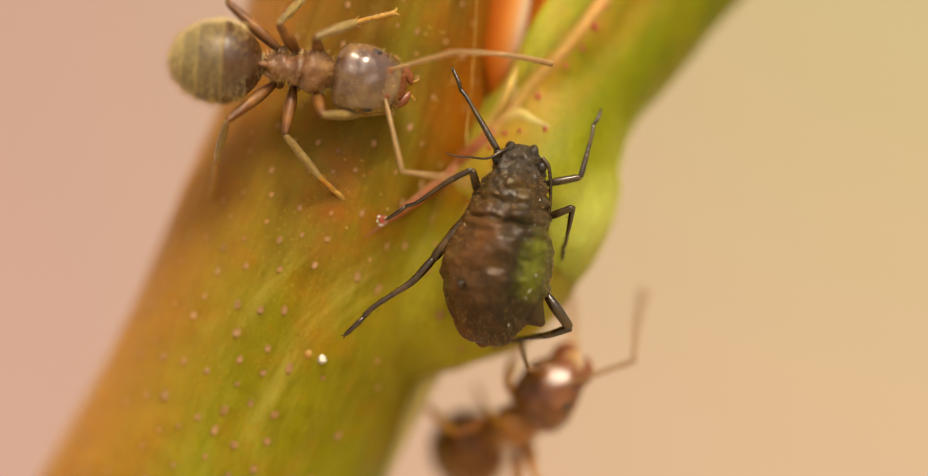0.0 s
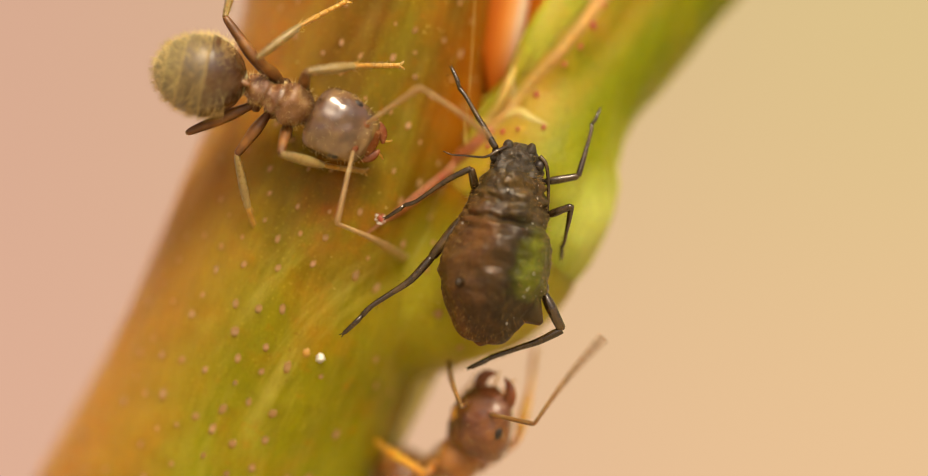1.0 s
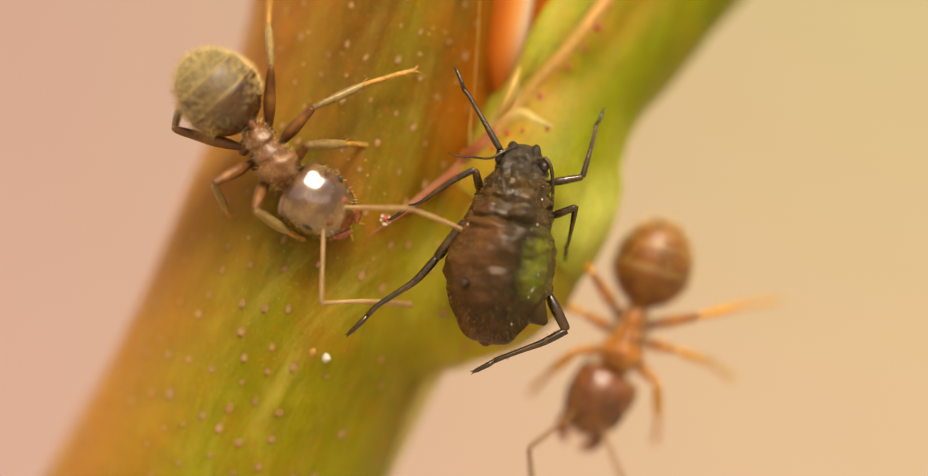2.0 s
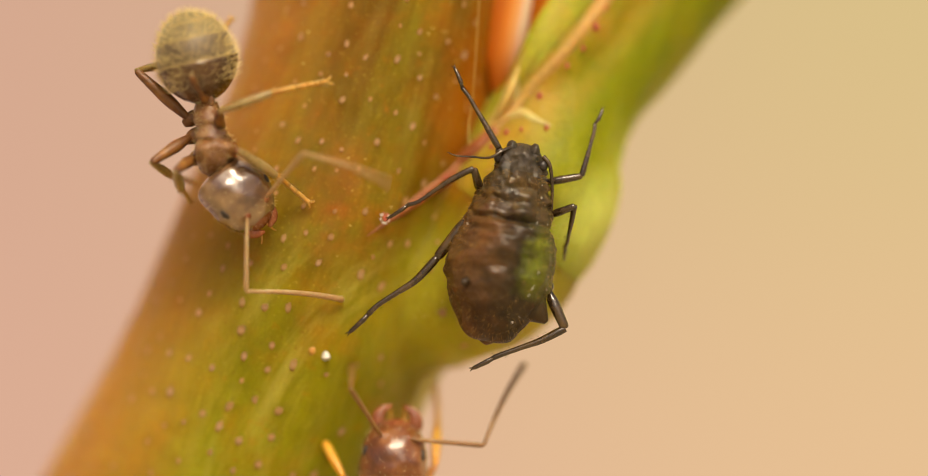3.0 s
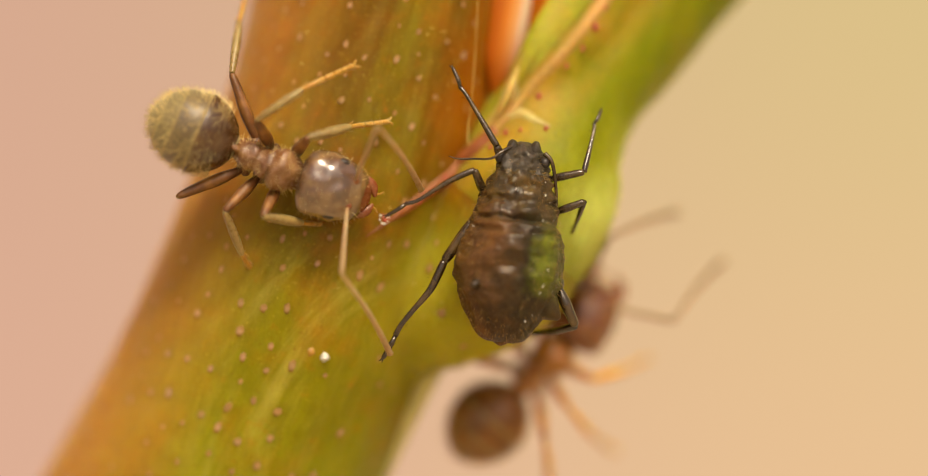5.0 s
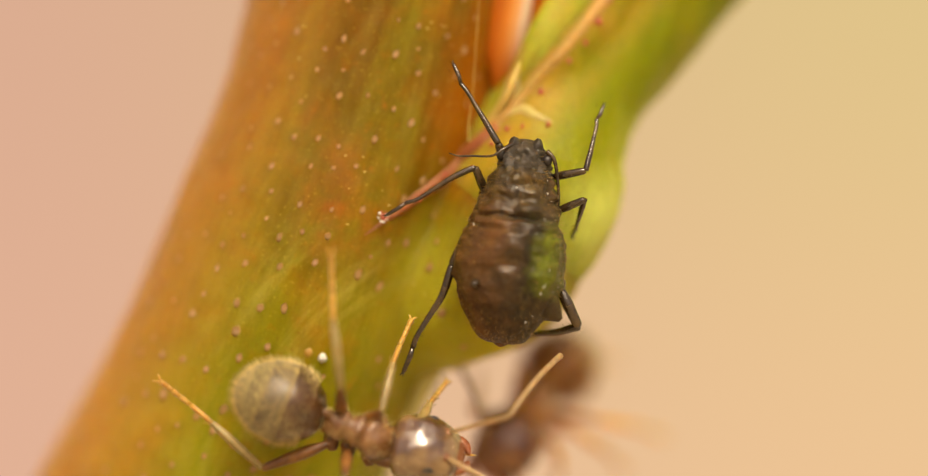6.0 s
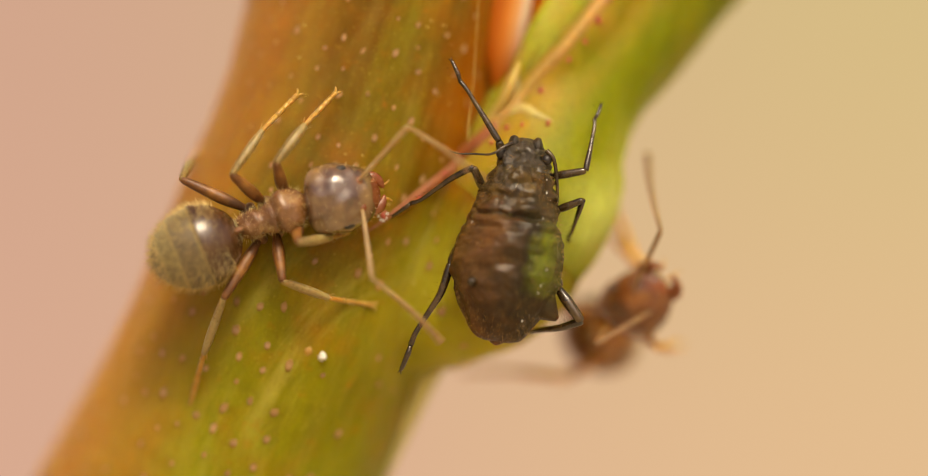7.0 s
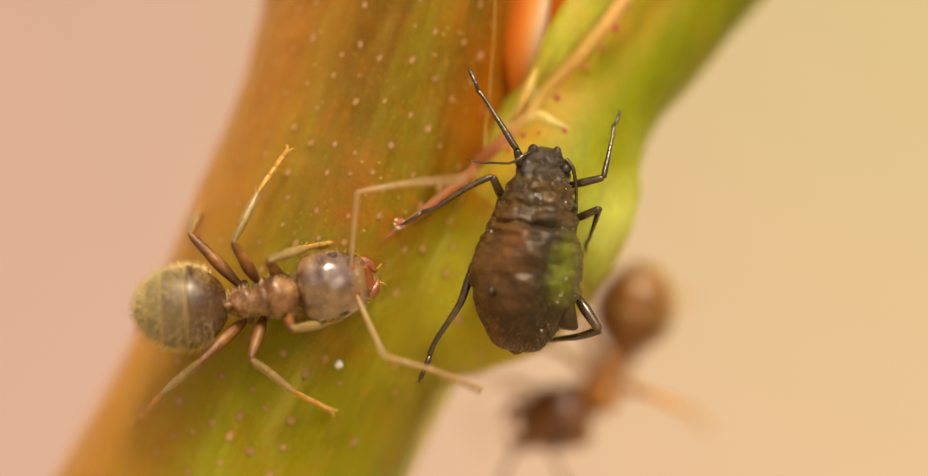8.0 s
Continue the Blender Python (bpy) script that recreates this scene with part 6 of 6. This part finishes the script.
    red_ant.poses.append((1.5, (4.24, 3.419, 3.23, 2.863), (1.968, 2.359), (5.754, 3.419), 0.7, 0, 0, dict(feeler_left=(2.624, 1.5, 2.574, -0.67), feeler_right=(2.221, 0.693, 1.817, -0.821), middle_left=(3.533, 2.409, 4.038, 2.056), hind_left=(3.836, 2.51, 3.23, 2.056), front_right=(3.129, 3.62, 2.624, 4.125), middle_right=(4.038, 3.721, 3.432, 4.63))))
    red_ant.poses.append((1.6, (3.796, 0.833, 3.384, 0.01), (2.509, -0.814), (4.259, 1.914), 2.6, 0, 0, dict(feeler_left=(2.818, -1.637, 1.686, -2.461))))
    red_ant.poses.append((1.7, (3.589, 1.065, 3.227, 0.187), (2.608, -0.793), (3.898, 2.2), 2.8, 0, 0, dict(feeler_left=(3.847, -1.412, 3.95, -2.96), feeler_right=(3.176, -1.154, 1.731, -1.257), front_right=(4.105, 1.168, 2.144, 2.148), hind_left=(4.621, 1.065, 4.208, 3.129))))
    red_ant.poses.append((2, (2.966, -1.208, 2.555, -2.238), (1.937, -3.371), (3.378, 0.027), 2.4, 0, 0, dict()))
    red_ant.poses.append((2.3, (1.114, -5.115, 0.087, -5.32), (-1.043, -5.115), (1.936, -4.396), 2, 0, 0, dict()))
    red_ant.poses.append((2.55, (-0.832, -5.926, -1.14, -5.107), (-1.345, -4.082), (-0.32, -6.336), 1.6, 0, 0, dict()))
    red_ant.poses.append((2.8, (-1.237, -5.615, -1.442, -4.489), (-1.442, -3.18), (-1.032, -7.047), 1.3, 0, 0, dict(front_left=(-2.26, -4.08, -3.365, -1.645), feeler_left=(-2.056, -3.517, -1.442, -1.625), front_right=(-0.521, -3.671, -0.725, -2.955))))
    red_ant.poses.append((3, (-1.338, -5.622, -1.338, -4.393), (-1.215, -3.011), (-1.44, -7.055), 1.3, 0, 0, dict(feeler_right=(0.3, -3.594, 0.997, -2.192), feeler_left=(-2.003, -2.601, -1.901, -2.038), front_left=(-2.157, -4.137, -2.792, -2.857), front_right=(-0.519, -3.881, -0.57, -2.55))))
    red_ant.poses.append((3.3, (-1.134, -5.631, -1.031, -4.4), (-0.877, -3.066), (-1.441, -7.067), 1.4, 0, 0, dict(feeler_right=(0.713, -3.733, 0.713, -2.451), feeler_left=(-1.441, -3.374, -2.057, -3.271), front_left=(-2.057, -4.092, -2.795, -2.861))))
    red_ant.poses.append((3.5, (-0.93, -5.541, -0.621, -4.41), (-0.518, -3.196), (-1.547, -6.775), 1.6, 0, 0, dict(feeler_right=(0.767, -3.073, 1.024, -1.942), feeler_left=(-0.107, -3.382, 0.15, -2.765), front_left=(-1.958, -4.101, -2.781, -2.97))))
    red_ant.poses.append((4, (-0.422, -4.522, 0.256, -4.053), (0.36, -2.906), (-1.569, -5.2), 3, 0, -1, dict(feeler_left=(0.809, -3.01, 1.267, -2.072), feeler_right=(0.934, -3.115, 1.403, -1.863), front_left=(-0.735, -3.844, -1.36, -2.906), middle_left=(-0.943, -4.157, -1.569, -3.74))))
    red_ant.poses.append((4.5, (-0.001, -3.803, 0.995, -3.384), (1.572, -2.23), (-1.575, -4.8), 3.6, 0, 0, dict(feeler_left=(1.73, -2.282, 1.835, -1.652), feeler_right=(2.622, -1.443, 3.041, -0.079), middle_left=(-0.211, -4.171, -1.869, -2.964), front_left=(0.838, -3.121, 0.838, -1.967))))
    red_ant.poses.append((4.7, (-0.001, -3.644, 0.995, -3.225), (1.677, -2.176), (-1.469, -4.693), 3.6, 0, 0, dict()))
    red_ant.poses.append((5.25, (1.476, -1.957, 2.201, -1.025), (2.822, 0.011), (0.44, -3.304), 3.4, 0, 0, dict()))
    red_ant.poses.append((5.8, (3.286, 0.299, 3.792, 1.259), (3.943, 2.725), (2.68, -1.016), 2, 0, 0, dict(feeler_right=(4.348, 2.422, 5.511, 3.888), front_left=(3.286, 1.158, 2.174, 2.018), hind_left=(3.185, -0.257, 1.82, -1.319), front_right=(4.095, 0.703, 4.702, 0.4))))
    red_ant.poses.append((5.9, (1.679, -1.969, 1.266, -2.59), (0.852, -3.417), (2.299, -1.246), 4.4, 0, 0, dict()))
    red_ant.poses.append((5.96667, (1.364, -2.67, 0.95, -3.241), (0.387, -4.069), (1.985, -1.846), 4.592, 0, -0.96, dict(feeler_right=(0.11, -2.697, -0.304, -1.662), middle_right=(0.938, -2.283, 1.145, -2.8), front_right=(0.11, -3.111, 0.214, -2.283), hind_right=(2.18, -1.869, 2.75, -2.283))))
    red_ant.poses.append((6, (1.348, -2.684, 0.934, -3.253), (0.365, -4.081), (1.969, -1.856), 4.6, 0, -1, dict(feeler_right=(0.101, -2.696, -0.313, -1.662), middle_right=(0.929, -2.282, 1.136, -2.8), front_right=(0.101, -3.11, 0.205, -2.282), hind_right=(2.171, -1.869, 2.74, -2.282))))
    red_ant.poses.append((6.03333, (1.342, -2.664, 0.974, -3.198), (0.463, -3.972), (1.891, -1.898), 4.592, 0, -0.96, dict(feeler_right=(0.075, -2.699, -0.339, -1.664), middle_right=(0.903, -2.285, 1.11, -2.802), front_right=(0.075, -3.113, 0.178, -2.285), hind_right=(2.144, -1.871, 2.713, -2.285))))
    red_ant.poses.append((6.1, (1.932, -1.77, 2.655, -1.46), (3.533, -0.943), (0.745, -2.492), 4.4, 0, 0, dict(feeler_left=(3.636, -0.014, 3.43, 1.845))))
    red_ant.poses.append((6.2, (2.146, -1.424, 2.915, -0.758), (3.991, 0.113), (1.07, -2.039), 3.6, 0, 0, dict(feeler_left=(3.222, 1.138, 2.095, 1.702), front_right=(3.12, -1.219, 1.89, -1.475), hind_right=(2.607, -2.551, 0.25, -2.142))))
    red_ant.poses.append((6.4, (0.588, -2.904, 1.31, -2.595), (2.341, -2.285), (-0.34, -3.316), 4.2, 0, 0, dict()))
    red_ant.poses.append((6.5, (1.126, -2.265, 2.009, -2.109), (3.048, -1.694), (-0.277, -2.681), 5, 0, 0, dict(feeler_left=(2.685, -0.551, 2.737, 0.696), feeler_right=(3.204, -0.551, 3.308, 0.8), hind_right=(0.918, -3.668, -0.328, -2.733))))
    red_ant.poses.append((6.6, (2.241, -1.158, 2.805, -0.441), (3.676, 0.277), (1.626, -1.979), 3.6, 0, 0, dict(feeler_left=(3.164, 1.199, 2.241, 1.609))))
    red_ant.poses.append((6.8, (2.141, -1.462, 2.602, -0.951), (3.267, -0.235), (1.732, -1.974), 3.4, 0, -1, dict()))
    red_ant.poses.append((6.96667, (2.363, -1.756, 2.637, -1.412), (3.224, -0.823), (2.278, -1.728), 3.4, 0, -1, dict(front_left=(3.273, -0.592, 2.147, 0.38), feeler_left=(3.273, 0.073, 3.089, 1.403), middle_left=(3.375, -0.029, 2.25, 1.608), feeler_right=(2.147, -1.871, 2.659, -1.41), hind_right=(1.789, -2.485, -0.103, -2.382), middle_right=(2.147, -2.28, 1.534, -2.587))))
    red_ant.poses.append((7, (2.374, -1.768, 2.64, -1.431), (3.223, -0.847), (2.302, -1.717), 3.4, 0, -1, dict(front_left=(3.274, -0.592, 2.149, 0.38), feeler_left=(3.274, 0.073, 3.09, 1.403), middle_left=(3.376, -0.029, 2.251, 1.608), feeler_right=(2.149, -1.871, 2.66, -1.41), hind_right=(1.791, -2.484, -0.102, -2.382), middle_right=(2.149, -2.28, 1.535, -2.587))))
    red_ant.poses.append((7.03333, (2.398, -1.737, 2.639, -1.438), (3.176, -0.907), (2.337, -1.659), 3.392, 0, -0.96, dict(front_left=(3.278, -0.594, 2.153, 0.378), feeler_left=(3.278, 0.071, 3.094, 1.401), middle_left=(3.38, -0.031, 2.255, 1.605), feeler_right=(2.153, -1.872, 2.664, -1.412), hind_right=(1.795, -2.486, -0.097, -2.383), middle_right=(2.153, -2.281, 1.539, -2.588))))
    red_ant.poses.append((7.1, (2.872, -0.954, 2.515, -1.566), (1.954, -2.28), (3.076, -0.239), 3.2, 0, 0, dict()))
    red_ant.poses.append((7.2, (2.981, -0.805, 2.574, -1.466), (1.811, -2.28), (3.185, -0.042), 3, 0, 0, dict(hind_left=(3.439, -0.347, 2.218, 1.382), middle_left=(3.998, -0.245, 3.185, 0.67), feeler_right=(1.455, -2.483, 0.235, -2.381), feeler_left=(2.167, -3.093, 1.761, -4.111))))
    red_ant.poses.append((7.3, (1.175, -3.443, 0.375, -3.293), (-0.525, -2.443), (1.975, -3.593), 1.4, 0, 0, dict(feeler_right=(0.625, -2.042, 0.325, -0.542), feeler_left=(-1.676, -3.443, -2.776, -2.643), front_left=(-0.575, -3.793, -1.426, -2.192), front_right=(0.675, -2.943, 0.275, -1.942), middle_right=(1.425, -3.043, 1.325, -1.642), hind_right=(2.226, -2.943, 2.025, -1.642))))
    red_ant.poses.append((7.4, (0.525, -3.07, 1.181, -2.615), (1.988, -2.06), (-0.283, -3.574), 2.4, 0, 0, dict()))
    red_ant.poses.append((7.46667, (3.33, -0.98, 3.62, -0.42), (2.62, 0.32), (3.1, -1.5), 2.784, 0, -0.96, dict(feeler_right=(3.409, -0.345, 2.143, -2.573), front_left=(3.46, 0.972, 2.143, 1.276), middle_left=(3.055, -0.851, 2.244, -0.041), front_right=(4.321, 0.871, 3.865, 2.086), hind_left=(3.257, -2.066, 1.637, -1.661), hind_right=(3.156, -1.509, 2.143, -1.509))))
    red_ant.poses.append((7.5, (3.33, -0.98, 3.62, -0.42), (2.62, 0.32), (3.1, -1.5), 2.8, 0, -1, dict(feeler_right=(3.407, -0.345, 2.141, -2.572), front_left=(3.457, 0.972, 2.141, 1.276), middle_left=(3.052, -0.851, 2.242, -0.041), front_right=(4.318, 0.871, 3.863, 2.086), hind_left=(3.255, -2.066, 1.635, -1.661), hind_right=(3.154, -1.509, 2.141, -1.509))))
    red_ant.poses.append((7.53333, (3.33, -0.98, 3.62, -0.42), (2.62, 0.32), (3.1, -1.5), 2.824, 0, -0.96, dict(feeler_right=(3.403, -0.344, 2.137, -2.572), front_left=(3.454, 0.973, 2.137, 1.277), middle_left=(3.049, -0.85, 2.239, -0.04), front_right=(4.315, 0.871, 3.859, 2.087), hind_left=(3.251, -2.066, 1.631, -1.661), hind_right=(3.15, -1.509, 2.137, -1.509))))
    red_ant.poses.append((7.6, (2.549, -1.465, 2.905, -0.955), (3.465, -0.242), (2.039, -1.974), 3.4, 0, 0, dict()))
    red_ant.poses.append((7.7, (1.984, -1.938, 2.597, -1.427), (3.314, -0.506), (1.37, -2.45), 3.8, 0, 0, dict(feeler_left=(3.16, 0.62, 2.291, 1.541), hind_right=(1.984, -2.655, -0.165, -2.348))))
    red_ant.poses.append((7.8, (3.783, 1.034, 3.803, 1.884), (3.603, 3.034), (3.753, -0.065), 1.4, 0, -1, dict(feeler_right=(3.553, 2.234, 3.003, 1.234), front_left=(3.003, 1.284, 1.503, 0.535), middle_left=(2.903, 1.234, 2.003, 1.834), hind_left=(3.902, -0.115, 2.203, -0.615), front_right=(4.502, 2.084, 4.952, 2.134), middle_right=(4.902, 2.134, 4.702, 3.834), feeler_left=(4.052, 3.134, 3.403, 3.834))))
    red_ant.poses.append((7.9, (3.629, 0.17, 3.833, 0.781), (3.935, 1.697), (3.324, -0.644), 3.2, 0, 0, dict()))
    red_ant.poses.append((7.95, (2.268, -1.701, 1.804, -2.681), (0.669, -3.011), (2.836, -0.276), 4.6, 0, 0, dict()))
    red_ant.poses.append((8, (2.345, -1.897, 1.881, -2.877), (0.694, -3.187), (2.913, -0.451), 4.6, 0, 0, dict(front_left=(0.544, -3.408, -1.005, -3.357), front_right=(0.234, -2.582, -0.179, -2.376), hind_left=(3.124, -1.137, 3.744, -0.828))))
    aphid_one.poses.append((0, (0.272, -1.813, 0.985, 1.653), (0.985, 1.653), (0.272, -1.813), 0.45, 0, 0, dict(front_left=(0.533, 1.532, -0.291, 2.878), middle_left=(0.111, 1.181, -1.376, 0.367), front_right=(1.959, 1.06, 2.241, 2.236), middle_right=(1.819, 0.548, 1.608, -0.376), hind_left=(-0.723, -0.537, -2.28, -1.763), hind_right=(1.789, -1.532, 0.432, -1.813))))
    aphid_one.poses.append((0.5, (0.271, -1.816, 0.974, 1.638), (0.974, 1.638), (0.271, -1.816), 0.45, 0, 0, dict(front_left=(0.542, 1.518, -0.281, 2.863), middle_left=(0.121, 1.166, -1.366, 0.353), front_right=(1.968, 1.046, 2.249, 2.221), middle_right=(1.828, 0.534, 1.617, -0.39), hind_left=(-0.743, -0.571, -2.28, -1.776), hind_right=(1.667, -1.575, 0.06, -2.198))))
    aphid_one.poses.append((1, (0.271, -1.808, 0.974, 1.647), (0.974, 1.647), (0.271, -1.808), 0.45, 0, 0, dict(front_left=(0.542, 1.527, -0.281, 2.873), middle_left=(0.121, 1.175, -1.366, 0.362), front_right=(1.969, 1.055, 2.25, 2.23), middle_right=(1.828, 0.542, 1.617, -0.382), hind_left=(-0.743, -0.563, -2.28, -1.768), hind_right=(1.667, -1.567, 0.06, -2.19))))
    aphid_one.poses.append((1.5, (0.262, -1.816, 0.977, 1.648), (0.977, 1.648), (0.262, -1.816), 0.45, 0, 0, dict(front_left=(0.534, 1.527, -0.292, 2.876), middle_left=(0.111, 1.174, -1.38, 0.359), front_right=(1.963, 1.054, 2.245, 2.232), middle_right=(1.823, 0.54, 1.611, -0.386), hind_left=(-0.745, -0.548, -2.296, -1.756), hind_right=(1.661, -1.575, -0, -2.249))))
    aphid_one.poses.append((3, (0.307, -1.828, 0.978, 1.655), (0.978, 1.655), (0.307, -1.828), 0.45, 0, 0, dict(front_left=(0.531, 1.533, -0.302, 2.893), middle_left=(0.104, 1.177, -1.398, 0.355), front_right=(1.973, 1.056, 2.257, 2.244), middle_right=(1.831, 0.538, 1.617, -0.396), hind_left=(-0.718, -0.579, -2.262, -1.767), hind_right=(1.668, -1.564, 0.043, -2.224))))
    aphid_one.poses.append((3.3, (0.695, -1.869, 1.01, 1.688), (1.01, 1.688), (0.695, -1.869), 0.45, 0, 0, dict(front_left=(0.523, 1.556, -0.331, 2.877), middle_left=(0.147, 1.108, -1.408, 0.356), front_right=(1.996, 1.129, 2.23, 2.247), middle_right=(2.057, 0.641, 1.773, -0.04), hind_left=(-0.534, -0.599, -1.581, -2.347), hind_right=(1.956, -1.534, 0.706, -1.717))))
    aphid_one.poses.append((4, (0.696, -1.869, 1.011, 1.692), (1.011, 1.692), (0.696, -1.869), 0.45, 0, 0, dict(front_left=(0.523, 1.559, -0.332, 2.882), middle_left=(0.146, 1.112, -1.41, 0.359), front_right=(1.998, 1.132, 2.232, 2.251), middle_right=(2.059, 0.644, 1.774, -0.038), hind_left=(-0.535, -0.597, -1.583, -2.347), hind_right=(1.957, -1.533, 0.706, -1.716))))
    aphid_one.poses.append((4.5, (0.699, -1.857, 1.014, 1.705), (1.014, 1.705), (0.699, -1.857), 0.45, 0, 0, dict(front_left=(0.526, 1.573, -0.329, 2.896), middle_left=(0.149, 1.125, -1.408, 0.372), front_right=(2.002, 1.145, 2.236, 2.265), middle_right=(2.063, 0.657, 1.778, -0.025), hind_left=(-0.533, -0.585, -1.581, -2.336), hind_right=(1.961, -1.521, 0.709, -1.704))))
    aphid_one.poses.append((5.8, (0.428, -1.817, 0.976, 1.688), (0.976, 1.688), (0.428, -1.817), 0.45, 0, 0, dict(front_left=(0.498, 1.568, -0.348, 2.902), middle_left=(0.12, 1.19, -1.394, 0.363), front_right=(2.011, 1.11, 2.22, 2.205), middle_right=(1.941, 0.592, 1.643, -0.254), hind_left=(-0.518, -0.801, -1.643, -2.344), hind_right=(1.812, -1.568, 0.647, -1.747))))
    aphid_one.poses.append((6, (0.542, -1.844, 0.998, 1.682), (0.998, 1.682), (0.542, -1.844), 0.45, 0, 0, dict(front_left=(0.512, 1.562, -0.323, 2.893), middle_left=(0.124, 1.155, -1.415, 0.371), front_right=(1.982, 1.106, 2.23, 2.258), middle_right=(1.962, 0.619, 1.704, -0.156), hind_left=(-0.481, -0.901, -1.177, -2.391), hind_right=(1.863, -1.526, 0.591, -1.715))))
    aphid_one.poses.append((6.1, (0.602, -1.892, 1.009, 1.644), (1.009, 1.644), (0.602, -1.892), 0.45, 0, 0, dict(front_left=(0.532, 1.525, -0.302, 2.866), middle_left=(0.135, 1.127, -1.415, 0.343), front_right=(1.992, 1.068, 2.25, 2.19), middle_right=(1.972, 0.561, 1.704, -0.213), hind_left=(-0.481, -0.929, -1.226, -2.448), hind_right=(1.873, -1.554, 0.611, -1.723))))
    aphid_one.poses.append((6.5, (0.477, -1.86, 1.004, 1.667), (1.004, 1.667), (0.477, -1.86), 0.45, 0, 0, dict(front_left=(0.527, 1.577, -0.357, 2.899), middle_left=(0.11, 1.13, -1.311, 0.365), front_right=(1.987, 1.081, 2.186, 2.233), middle_right=(1.938, 0.584, 1.64, -0.211), hind_left=(-0.496, -0.926, -1.232, -2.486), hind_right=(1.898, -1.473, 0.577, -1.741))))
    aphid_one.poses.append((7, (0.475, -1.838, 1.002, 1.679), (1.002, 1.679), (0.475, -1.838), 0.45, 0, 0, dict(front_left=(0.525, 1.58, -0.34, 2.912), middle_left=(0.098, 1.133, -1.293, 0.348), front_right=(1.986, 1.083, 2.184, 2.236), middle_right=(1.936, 0.586, 1.638, -0.208), hind_left=(-0.518, -0.924, -1.274, -2.494), hind_right=(1.906, -1.45, 0.594, -1.719))))
    aphid_one.poses.append((7.5, (0.458, -1.822, 0.992, 1.68), (0.992, 1.68), (0.458, -1.822), 0.45, 0, 0, dict(front_left=(0.518, 1.581, -0.343, 2.906), middle_left=(0.092, 1.146, -1.421, 0.344), front_right=(1.972, 1.096, 2.189, 2.254), middle_right=(1.922, 0.602, 1.625, -0.19), hind_left=(-0.501, -0.931, -1.233, -2.435), hind_right=(1.912, -1.456, 0.607, -1.703))))
    aphid_one.poses.append((7.7, (0.486, -1.856, 0.981, 1.668), (0.981, 1.668), (0.486, -1.856), 0.45, 0, 0, dict(front_left=(0.516, 1.569, -0.345, 2.875), middle_left=(0.1, 1.133, -1.434, 0.322), front_right=(1.971, 1.094, 2.188, 2.232), middle_right=(1.891, 0.579, 1.614, -0.193), hind_left=(-0.484, -0.935, -1.256, -2.469), hind_right=(1.891, -1.46, 0.605, -1.697))))
    aphid_one.poses.append((8, (0.518, -1.851, 1.033, 1.646), (1.033, 1.646), (0.518, -1.851), 0.45, 0, 0, dict(front_left=(0.538, 1.567, -0.324, 2.875), middle_left=(0.131, 1.111, -1.424, 0.319), front_right=(1.994, 1.091, 2.212, 2.231), middle_right=(1.925, 0.576, 1.647, -0.197), hind_left=(-0.463, -0.969, -1.216, -2.475), hind_right=(1.925, -1.465, 0.607, -1.732))))
    for creature in (grey_ant, red_ant, aphid_one):
        key_creature(creature)


motions()
